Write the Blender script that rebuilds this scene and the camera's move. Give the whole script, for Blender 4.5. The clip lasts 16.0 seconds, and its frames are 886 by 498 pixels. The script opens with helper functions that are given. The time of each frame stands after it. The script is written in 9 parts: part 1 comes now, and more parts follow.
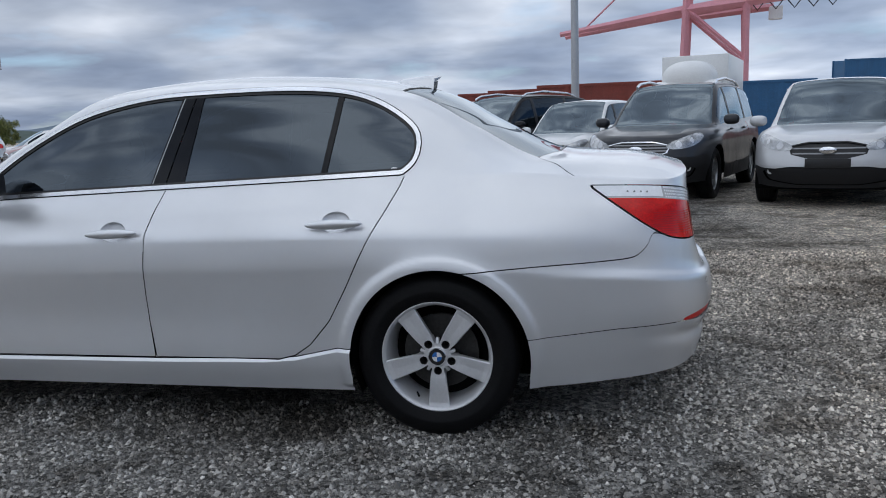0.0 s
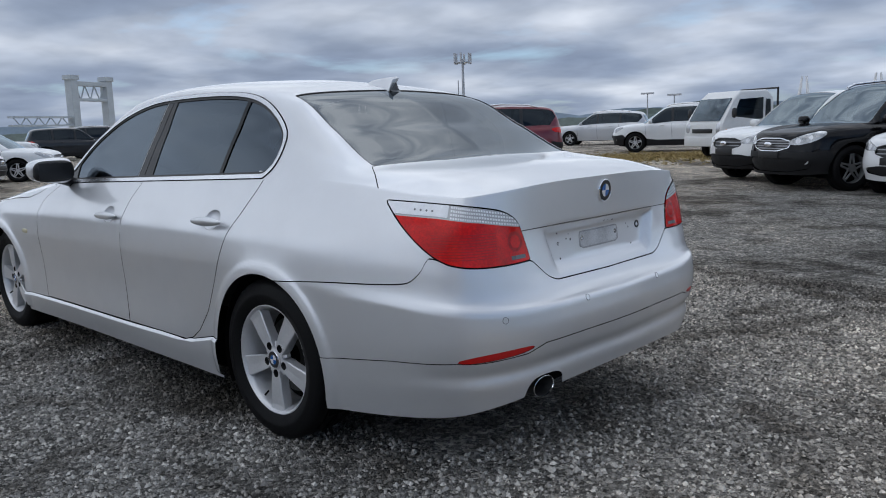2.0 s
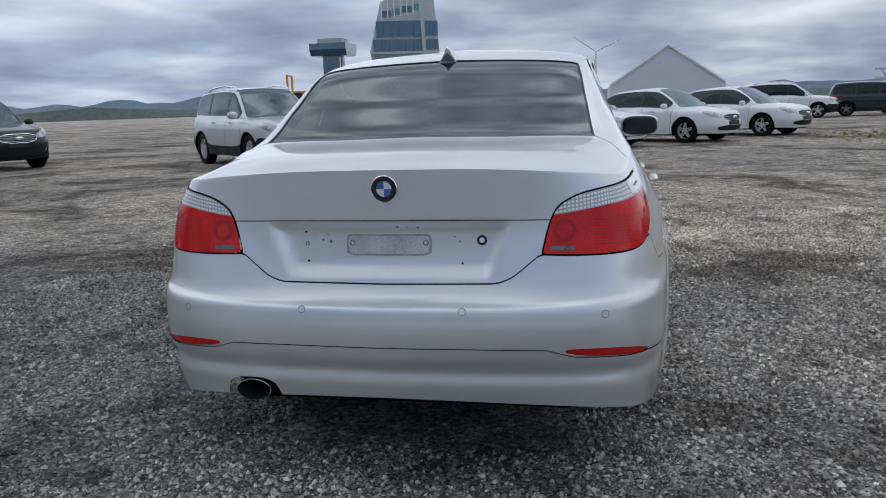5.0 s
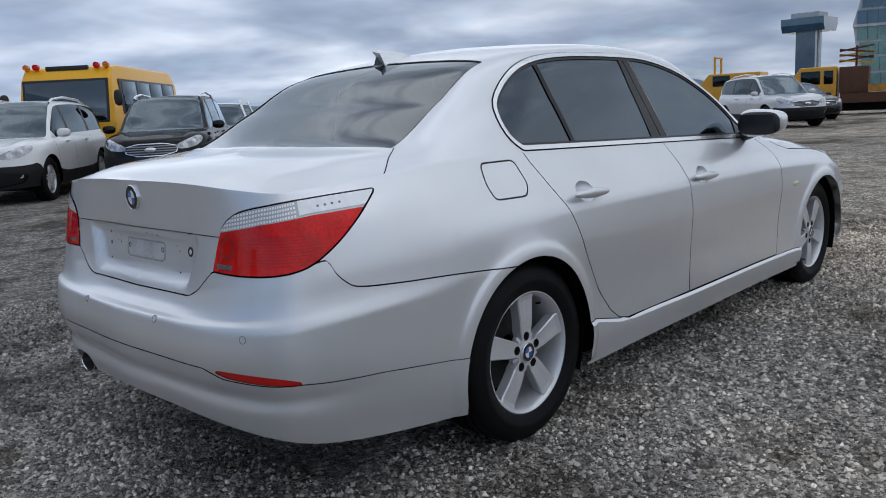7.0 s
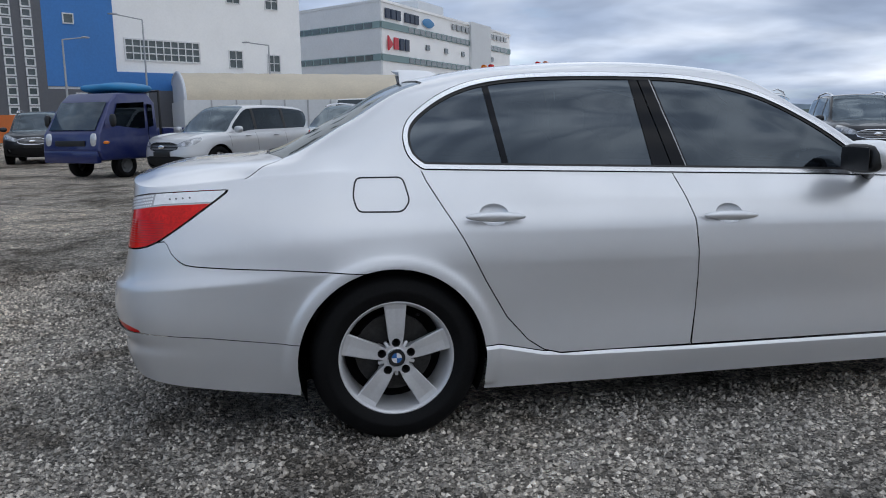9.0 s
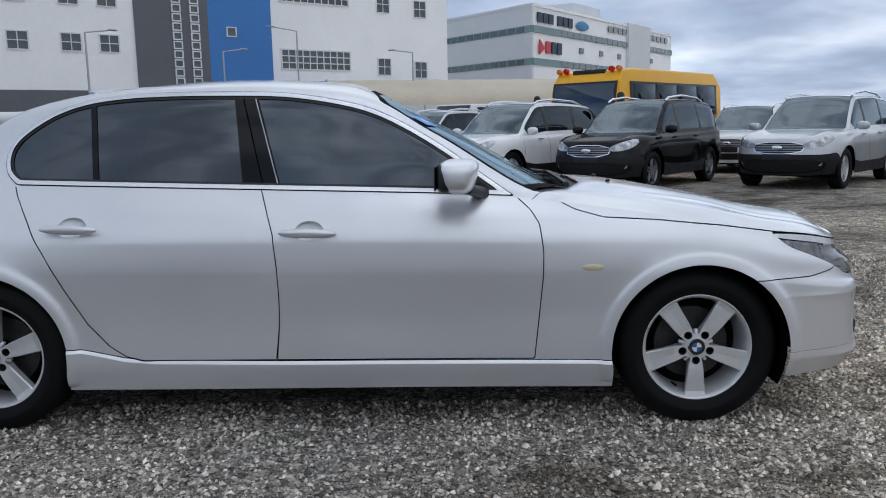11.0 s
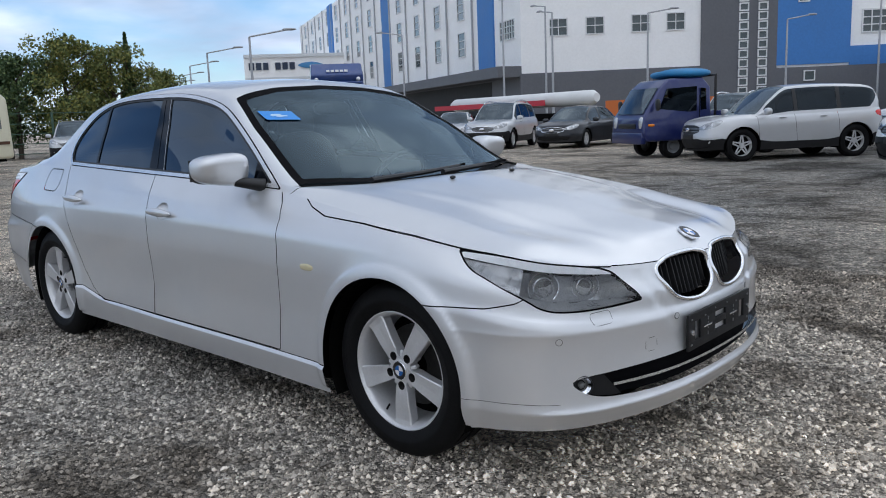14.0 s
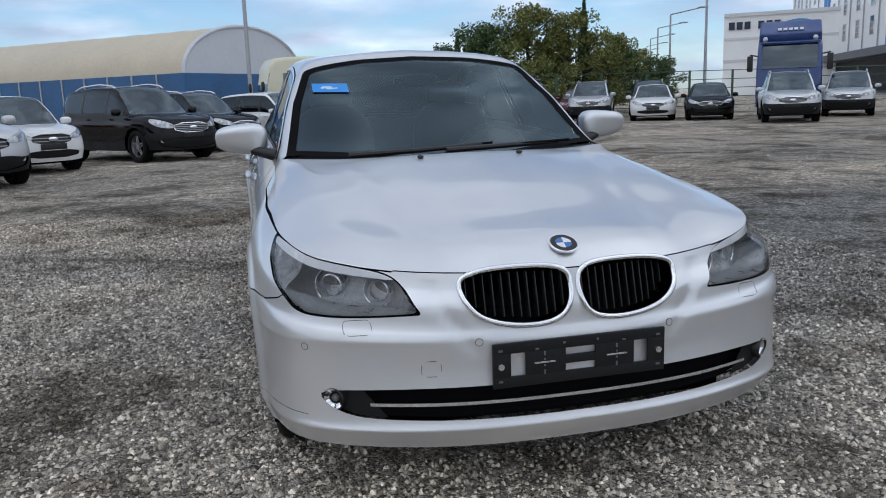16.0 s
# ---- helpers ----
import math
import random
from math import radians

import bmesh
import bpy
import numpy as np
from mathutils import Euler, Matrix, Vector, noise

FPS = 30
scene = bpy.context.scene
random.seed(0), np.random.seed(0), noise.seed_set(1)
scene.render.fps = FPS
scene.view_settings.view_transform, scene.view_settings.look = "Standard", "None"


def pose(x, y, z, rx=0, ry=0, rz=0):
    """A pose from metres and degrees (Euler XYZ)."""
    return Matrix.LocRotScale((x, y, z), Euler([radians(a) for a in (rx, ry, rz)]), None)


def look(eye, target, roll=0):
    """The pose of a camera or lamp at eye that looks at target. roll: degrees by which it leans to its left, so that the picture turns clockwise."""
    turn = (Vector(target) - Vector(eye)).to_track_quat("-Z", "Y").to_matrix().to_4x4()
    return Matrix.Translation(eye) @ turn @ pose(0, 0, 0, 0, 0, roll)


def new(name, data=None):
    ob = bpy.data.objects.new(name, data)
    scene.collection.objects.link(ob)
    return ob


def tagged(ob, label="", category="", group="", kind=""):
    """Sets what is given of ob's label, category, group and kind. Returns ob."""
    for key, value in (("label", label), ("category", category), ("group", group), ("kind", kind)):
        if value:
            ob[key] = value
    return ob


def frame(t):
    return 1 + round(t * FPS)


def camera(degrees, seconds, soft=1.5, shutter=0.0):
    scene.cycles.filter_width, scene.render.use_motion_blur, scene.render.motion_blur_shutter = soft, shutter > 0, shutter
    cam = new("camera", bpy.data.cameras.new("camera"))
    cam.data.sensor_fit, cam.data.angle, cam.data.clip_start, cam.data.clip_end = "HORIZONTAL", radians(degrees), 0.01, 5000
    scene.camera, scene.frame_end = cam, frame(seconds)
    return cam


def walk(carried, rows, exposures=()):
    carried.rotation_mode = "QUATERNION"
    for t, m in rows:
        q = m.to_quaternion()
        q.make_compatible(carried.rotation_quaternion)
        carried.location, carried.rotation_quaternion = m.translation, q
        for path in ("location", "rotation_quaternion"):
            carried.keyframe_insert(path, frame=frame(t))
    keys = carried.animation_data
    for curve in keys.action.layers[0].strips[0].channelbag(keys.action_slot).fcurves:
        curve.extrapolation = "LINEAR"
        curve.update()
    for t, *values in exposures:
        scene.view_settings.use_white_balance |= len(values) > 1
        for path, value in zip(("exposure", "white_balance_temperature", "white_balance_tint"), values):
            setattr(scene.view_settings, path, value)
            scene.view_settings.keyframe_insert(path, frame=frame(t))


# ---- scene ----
cam = camera(58.72, 16.0, soft=1.0)
PATH = [
    (0, (-0.625, 3.721, 1.215), (-0.232, 1.786, 0.896), -2.15),
    (0.5, (-1.154, 3.507, 1.201), (-0.478, 1.653, 0.877), -2.33),
    (1, (-1.670, 3.250, 1.208), (-0.721, 1.517, 0.893), -1.60),
    (1.5, (-2.134, 2.943, 1.206), (-0.946, 1.365, 0.895), -2.53),
    (2, (-2.551, 2.544, 1.206), (-1.192, 1.110, 0.895), -1.74),
    (2.5, (-2.908, 2.090, 1.208), (-1.313, 0.922, 0.905), -3.09),
    (3, (-3.139, 1.562, 1.219), (-1.410, 0.607, 0.905), -3.86),
    (3.5, (-3.340, 1.029, 1.225), (-1.432, 0.510, 0.923), -3.81),
    (4, (-3.397, 0.449, 1.218), (-1.457, 0.082, 0.902), -0.42),
    (4.2, (-3.395, 0.213, 1.199), (-1.434, -0.005, 0.871), -0.16),
    (6.3, (-2.582, -1.857, 1.185), (-0.921, -0.804, 0.823), -4.67),
    (6.5, (-2.451, -2.061, 1.174), (-0.849, -0.919, 0.817), -4.73),
    (7, (-2.128, -2.494, 1.184), (-0.710, -1.129, 0.831), -3.00),
    (7.5, (-1.743, -2.904, 1.197), (-0.542, -1.341, 0.858), -2.99),
    (8, (-1.354, -3.266, 1.204), (-0.546, -1.466, 0.878), -3.66),
    (8.2, (-1.160, -3.376, 1.200), (-0.463, -1.530, 0.872), -2.94),
    (10.3, (1.119, -3.921, 1.203), (1.162, -1.946, 0.890), -0.63),
    (10.5, (1.362, -3.933, 1.221), (1.383, -1.958, 0.909), -0.73),
    (11, (1.949, -3.933, 1.219), (1.897, -1.958, 0.912), -1.12),
    (11.5, (2.500, -3.884, 1.214), (2.304, -1.919, 0.902), -2.09),
    (12, (3.048, -3.768, 1.220), (2.705, -1.825, 0.888), -2.03),
    (12.5, (3.580, -3.597, 1.224), (2.944, -1.729, 0.898), -1.66),
    (13, (4.059, -3.359, 1.226), (3.164, -1.602, 0.892), -0.66),
    (13.5, (4.494, -3.059, 1.222), (3.311, -1.480, 0.890), -2.02),
    (14, (4.862, -2.692, 1.205), (3.522, -1.245, 0.876), -2.30),
    (14.5, (5.205, -2.275, 1.193), (3.609, -1.113, 0.876), -3.66),
    (15, (5.435, -1.811, 1.192), (3.715, -0.856, 0.833), 0.19),
    (15.5, (5.589, -1.332, 1.189), (3.754, -0.631, 0.812), -1.25),
    (16, (5.679, -0.857, 1.180), (3.769, -0.399, 0.803), -1.94),
]
walk(cam, [(t, look(eye, aim, roll)) for t, eye, aim, roll in PATH],
     exposures=((0.0, 0.52), (4.0, 0.54), (7.0, 0.44), (10.5, 0.46), (11.5, 0.54), (13.5, 0.66), (16.0, 0.56)))

# ---- world, sun, exposure ----
SUN_DIR = Vector((0.35, -0.22, 0.91)).normalized()


def nodes_of(tree):
    tree.nodes.clear()
    return lambda kind, **kw: node(tree, kind, kw)


def node(tree, kind, kw):
    n = tree.nodes.new(kind)
    for k, v in kw.items():
        if k == "blend":
            n.blend_type = v
        elif k == "data":
            n.data_type = v
        elif k == "op":
            n.operation = v
        elif k == "feature":
            n.feature = v
        else:
            n.inputs[k.replace("_", " ")].default_value = v
    return n


def ramp_node(tree, stops):
    r = tree.nodes.new("ShaderNodeValToRGB")
    el = r.color_ramp.elements
    while len(el) < len(stops):
        el.new(0.5)
    for e, (p, c) in zip(el, stops):
        e.position = p
        e.color = (c, c, c, 1) if not isinstance(c, tuple) else (*c, 1)
    return r


def make_world():
    w = bpy.data.worlds.new("sky")
    scene.world = w
    w.use_nodes = True
    T = w.node_tree
    N = nodes_of(T)
    L = T.links.new
    out = N("ShaderNodeOutputWorld")
    bg = N("ShaderNodeBackground", Strength=0.152)
    sky = T.nodes.new("ShaderNodeTexSky")
    sky.sky_type = "NISHITA"
    sky.sun_disc = False
    sky.sun_elevation = math.asin(SUN_DIR.z)
    sky.sun_rotation = math.atan2(SUN_DIR.x, SUN_DIR.y)
    sky.air_density, sky.dust_density, sky.ozone_density = 1.0, 0.6, 2.0
    co = N("ShaderNodeTexCoord")
    sep = N("ShaderNodeSeparateXYZ")
    L(co.outputs["Generated"], sep.inputs[0])
    # cloud deck seen from below: direction over height
    zc = N("ShaderNodeMath", op="MAXIMUM")
    zc.inputs[1].default_value = 0.0
    L(sep.outputs["Z"], zc.inputs[0])
    za = N("ShaderNodeMath", op="ADD")
    za.inputs[1].default_value = 0.17
    L(zc.outputs[0], za.inputs[0])
    dv = []
    for ax in ("X", "Y"):
        d = N("ShaderNodeMath", op="DIVIDE")
        L(sep.outputs[ax], d.inputs[0])
        L(za.outputs[0], d.inputs[1])
        dv.append(d)
    comb = N("ShaderNodeCombineXYZ")
    L(dv[0].outputs[0], comb.inputs[0])
    L(dv[1].outputs[0], comb.inputs[1])
    n1 = N("ShaderNodeTexNoise", Scale=1.5, Detail=6.0, Roughness=0.50, Distortion=0.25)
    L(comb.outputs[0], n1.inputs["Vector"])
    n2 = N("ShaderNodeTexNoise", Scale=1.15, Detail=4.0, Roughness=0.44, Distortion=0.2)
    off = N("ShaderNodeVectorMath", op="ADD")
    off.inputs[1].default_value = (7.3, 2.1, 0.0)
    L(comb.outputs[0], off.inputs[0])
    L(off.outputs[0], n2.inputs["Vector"])
    # cover: closed over most of the sky, broken towards -x
    cov = N("ShaderNodeMapRange")
    cov.inputs["From Min"].default_value, cov.inputs["From Max"].default_value = -0.75, -0.25
    cov.inputs["To Min"].default_value, cov.inputs["To Max"].default_value = -0.06, 0.22
    L(sep.outputs["X"], cov.inputs["Value"])
    add = N("ShaderNodeMath", op="ADD")
    L(n1.outputs["Fac"], add.inputs[0])
    L(cov.outputs[0], add.inputs[1])
    # blue opens higher up on the broken side
    west = N("ShaderNodeMapRange")
    west.inputs["From Min"].default_value, west.inputs["From Max"].default_value = -0.15, -0.50
    L(sep.outputs["X"], west.inputs["Value"])
    high = N("ShaderNodeMapRange")
    high.inputs["From Min"].default_value, high.inputs["From Max"].default_value = 0.16, 0.42
    high.inputs["To Min"].default_value, high.inputs["To Max"].default_value = 0.0, -0.07
    L(sep.outputs["Z"], high.inputs["Value"])
    wh = N("ShaderNodeMath", op="MULTIPLY")
    L(west.outputs[0], wh.inputs[0])
    L(high.outputs[0], wh.inputs[1])
    gap = N("ShaderNodeMath", op="ADD")
    L(wh.outputs[0], gap.inputs[0])
    L(add.outputs[0], gap.inputs[1])
    thin = N("ShaderNodeMath", op="MULTIPLY_ADD")
    thin.inputs[1].default_value, thin.inputs[2].default_value = 5.0, 1.0
    L(wh.outputs[0], thin.inputs[0])
    cm = ramp_node(T, [(0.30, 0.0), (0.64, 1.0)])
    L(gap.outputs[0], cm.inputs[0])
    shade = ramp_node(T, [(0.26, (0.8, 1.1, 1.7)), (0.36, (1.65, 2.1, 3.0)), (0.46, (2.35, 2.85, 3.8)), (0.55, (3.7, 4.2, 5.1)), (0.68, (6.3, 6.7, 7.4))])
    # soft bands low down, broken cloud overhead
    con = N("ShaderNodeMapRange")
    con.inputs["From Min"].default_value, con.inputs["From Max"].default_value = 0.58, 0.90
    con.inputs["To Min"].default_value, con.inputs["To Max"].default_value = 0.62, 0.9
    L(sep.outputs["Z"], con.inputs["Value"])
    mid = N("ShaderNodeMath", op="SUBTRACT")
    mid.inputs[1].default_value = 0.5
    L(n2.outputs["Fac"], mid.inputs[0])
    mm = N("ShaderNodeMath", op="MULTIPLY_ADD")
    fair = N("ShaderNodeMapRange")
    fair.inputs["From Min"].default_value, fair.inputs["From Max"].default_value = -0.75, -0.30
    fair.inputs["To Min"].default_value, fair.inputs["To Max"].default_value = 0.50, 0.49
    L(sep.outputs["X"], fair.inputs["Value"])
    L(fair.outputs[0], mm.inputs[2])
    L(mid.outputs[0], mm.inputs[0])
    L(con.outputs[0], mm.inputs[1])
    # texture of the deck, broken into clumps overhead
    n3 = N("ShaderNodeTexNoise", Scale=4.4, Detail=5.0, Roughness=0.48, Distortion=0.3)
    L(comb.outputs[0], n3.inputs["Vector"])
    brk = N("ShaderNodeMapRange")
    brk.inputs["From Min"].default_value, brk.inputs["From Max"].default_value = 0.44, 0.62
    brk.inputs["To Min"].default_value, brk.inputs["To Max"].default_value = 0.0, 1.6
    L(sep.outputs["Z"], brk.inputs["Value"])
    clump = N("ShaderNodeMath", op="SUBTRACT")
    clump.inputs[1].default_value = 0.5
    L(n3.outputs["Fac"], clump.inputs[0])
    both = N("ShaderNodeMath", op="MULTIPLY_ADD")
    L(clump.outputs[0], both.inputs[0])
    L(brk.outputs[0], both.inputs[1])
    L(mm.outputs[0], both.inputs[2])
    L(both.outputs[0], shade.inputs[0])
    r3 = ramp_node(T, [(0.35, 0.93), (0.65, 1.07)])
    L(n3.outputs["Fac"], r3.inputs[0])
    mul = N("ShaderNodeMix", data="RGBA", blend="MULTIPLY")
    mul.inputs[0].default_value = 1.0
    L(shade.outputs[0], mul.inputs[6])
    L(r3.outputs[0], mul.inputs[7])
    # the deck is thicker overhead than at the horizon
    up = N("ShaderNodeMapRange")
    up.inputs["From Min"].default_value, up.inputs["From Max"].default_value = 0.10, 0.55
    up.inputs["To Min"].default_value, up.inputs["To Max"].default_value = 0.90, 0.68
    L(sep.outputs["Z"], up.inputs["Value"])
    lift = N("ShaderNodeVectorMath", op="SCALE")
    L(mul.outputs[2], lift.inputs[0])
    L(up.outputs[0], lift.inputs["Scale"])
    # the hidden sun brightens the deck round it
    dot = N("ShaderNodeVectorMath", op="DOT_PRODUCT")
    dot.inputs[1].default_value = SUN_DIR
    L(co.outputs["Generated"], dot.inputs[0])
    near = N("ShaderNodeMapRange")
    near.interpolation_type = "SMOOTHERSTEP"
    near.inputs["From Min"].default_value, near.inputs["From Max"].default_value = 0.74, 1.0
    near.inputs["To Min"].default_value, near.inputs["To Max"].default_value = 1.0, 1.6
    L(dot.outputs["Value"], near.inputs["Value"])
    # heavier cloud towards +x and -y
    heavy = N("ShaderNodeMapRange")
    heavy.inputs["From Min"].default_value, heavy.inputs["From Max"].default_value = -0.7, 1.1
    heavy.inputs["To Min"].default_value, heavy.inputs["To Max"].default_value = 1.10, 0.66
    across = N("ShaderNodeMath", op="MULTIPLY_ADD")
    across.inputs[1].default_value = -0.6
    L(sep.outputs["Y"], across.inputs[0])
    L(sep.outputs["X"], across.inputs[2])
    L(across.outputs[0], heavy.inputs["Value"])
    side = N("ShaderNodeVectorMath", op="SCALE")
    L(lift.outputs[0], side.inputs[0])
    L(heavy.outputs[0], side.inputs["Scale"])
    glow = N("ShaderNodeVectorMath", op="SCALE")
    L(side.outputs[0], glow.inputs[0])
    L(near.outputs[0], glow.inputs["Scale"])
    clear = N("ShaderNodeVectorMath", op="MULTIPLY")
    clear.inputs[1].default_value = (0.46, 0.56, 0.66)
    L(sky.outputs[0], clear.inputs[0])
    mix = N("ShaderNodeMix", data="RGBA")
    L(cm.outputs[0], mix.inputs[0])
    L(clear.outputs[0], mix.inputs[6])
    L(glow.outputs[0], mix.inputs[7])
    deep = N("ShaderNodeVectorMath", op="SCALE")
    L(mix.outputs[2], deep.inputs[0])
    L(thin.outputs[0], deep.inputs["Scale"])
    L(deep.outputs[0], bg.inputs[0])
    L(bg.outputs[0], out.inputs[0])


make_world()
sun = new("sun", bpy.data.lights.new("sun", "SUN"))
sun.data.energy, sun.data.angle, sun.data.color = 0.75, radians(170), (0.95, 0.98, 1.0)
sun.matrix_world = look(SUN_DIR * 50, (0, 0, 0))

# ---- materials ----
def material(name):
    m = bpy.data.materials.new(name)
    m.use_nodes = True
    return m, m.node_tree, m.node_tree.nodes["Principled BSDF"]


def simple(name, color, rough=0.5, metal=0.0, coat=0.0, vary=0.08, scale=6.0, bump=0.0, bump_scale=60.0, spec=0.5):
    """A principled surface with stains at one scale and grain at another."""
    m, T, p = material(name)
    L = T.links.new
    co = T.nodes.new("ShaderNodeTexCoord")
    n1 = node(T, "ShaderNodeTexNoise", dict(Scale=scale, Detail=5.0, Roughness=0.6))
    n2 = node(T, "ShaderNodeTexNoise", dict(Scale=scale * 14, Detail=3.0, Roughness=0.6))
    L(co.outputs["Object"], n1.inputs["Vector"])
    L(co.outputs["Object"], n2.inputs["Vector"])
    av = node(T, "ShaderNodeMath", dict(op="ADD"))
    L(n1.outputs["Fac"], av.inputs[0])
    L(n2.outputs["Fac"], av.inputs[1])
    r = ramp_node(T, [(0.35, tuple(c * (1 - vary) for c in color)), (0.65, tuple(min(1, c * (1 + vary)) for c in color))])
    hv = node(T, "ShaderNodeMath", dict(op="MULTIPLY"))
    hv.inputs[1].default_value = 0.5
    L(av.outputs[0], hv.inputs[0])
    L(hv.outputs[0], r.inputs[0])
    L(r.outputs[0], p.inputs["Base Color"])
    rr = ramp_node(T, [(0.3, max(0.02, rough * 0.85)), (0.7, min(1.0, rough * 1.15))])
    L(n1.outputs["Fac"], rr.inputs[0])
    L(rr.outputs[0], p.inputs["Roughness"])
    p.inputs["Metallic"].default_value = metal
    p.inputs["Coat Weight"].default_value = coat
    p.inputs["Coat Roughness"].default_value = 0.06
    if bump:
        b = node(T, "ShaderNodeBump", dict(Strength=bump, Distance=0.002))
        n3 = node(T, "ShaderNodeTexNoise", dict(Scale=bump_scale, Detail=4.0))
        L(co.outputs["Object"], n3.inputs["Vector"])
        L(n3.outputs["Fac"], b.inputs["Height"])
        L(b.outputs[0], p.inputs["Normal"])
    p.inputs["Specular IOR Level"].default_value = spec
    return m


def car_paint(name, color, metal=0.55, rough=0.34, dirt=0.10, spec=0.5, coat=0.8):
    """Flake paint under clear coat with a film of dust."""
    m, T, p = material(name)
    L = T.links.new
    co = T.nodes.new("ShaderNodeTexCoord")
    fl = node(T, "ShaderNodeTexVoronoi", dict(Scale=1800.0))
    L(co.outputs["Object"], fl.inputs["Vector"])
    dn = node(T, "ShaderNodeTexNoise", dict(Scale=2.6, Detail=7.0, Roughness=0.65))
    L(co.outputs["Object"], dn.inputs["Vector"])
    mx = node(T, "ShaderNodeMix", dict(data="RGBA"))
    mx.inputs[6].default_value = (*[c * 0.97 for c in color], 1)
    mx.inputs[7].default_value = (*[min(1, c * 1.03) for c in color], 1)
    L(fl.outputs["Color"], mx.inputs[0])
    d = node(T, "ShaderNodeMix", dict(data="RGBA"))
    d.inputs[7].default_value = (0.30, 0.29, 0.28, 1)
    dr = ramp_node(T, [(0.45, 0.0), (0.75, dirt)])
    L(dn.outputs["Fac"], dr.inputs[0])
    L(dr.outputs[0], d.inputs[0])
    L(mx.outputs[2], d.inputs[6])
    L(d.outputs[2], p.inputs["Base Color"])
    rr = ramp_node(T, [(0.35, rough * 0.85), (0.75, rough * 1.3)])
    L(dn.outputs["Fac"], rr.inputs[0])
    L(rr.outputs[0], p.inputs["Roughness"])
    p.inputs["Metallic"].default_value = metal
    p.inputs["Specular IOR Level"].default_value = spec
    p.inputs["Coat Weight"].default_value = coat
    p.inputs["Coat Roughness"].default_value = 0.07
    return m


def tinted_glass(name, tint, ior=1.5, rough=0.0, dust=0.0, film=(1.0, 1.0, 1.0)):
    m = bpy.data.materials.new(name)
    m.use_nodes = True
    T = m.node_tree
    T.nodes.clear()
    L = T.links.new
    out = T.nodes.new("ShaderNodeOutputMaterial")
    tr = node(T, "ShaderNodeBsdfTransparent", dict(Color=(*tint, 1)))
    gl = node(T, "ShaderNodeBsdfGlossy", dict(Color=(*film, 1), Roughness=rough))
    fr = node(T, "ShaderNodeFresnel", dict(IOR=ior))
    mix = T.nodes.new("ShaderNodeMixShader")
    L(fr.outputs[0], mix.inputs[0])
    L(tr.outputs[0], mix.inputs[1])
    L(gl.outputs[0], mix.inputs[2])
    last = mix
    if dust:
        co = T.nodes.new("ShaderNodeTexCoord")
        nz = node(T, "ShaderNodeTexNoise", dict(Scale=3.0, Detail=6.0))
        L(co.outputs["Object"], nz.inputs["Vector"])
        r = ramp_node(T, [(0.3, dust * 0.4), (0.8, dust)])
        L(nz.outputs["Fac"], r.inputs[0])
        df = node(T, "ShaderNodeBsdfDiffuse", dict(Color=(0.5, 0.5, 0.5, 1)))
        m2 = T.nodes.new("ShaderNodeMixShader")
        L(r.outputs[0], m2.inputs[0])
        L(mix.outputs[0], m2.inputs[1])
        L(df.outputs[0], m2.inputs[2])
        last = m2
    L(last.outputs[0], out.inputs[0])
    return m


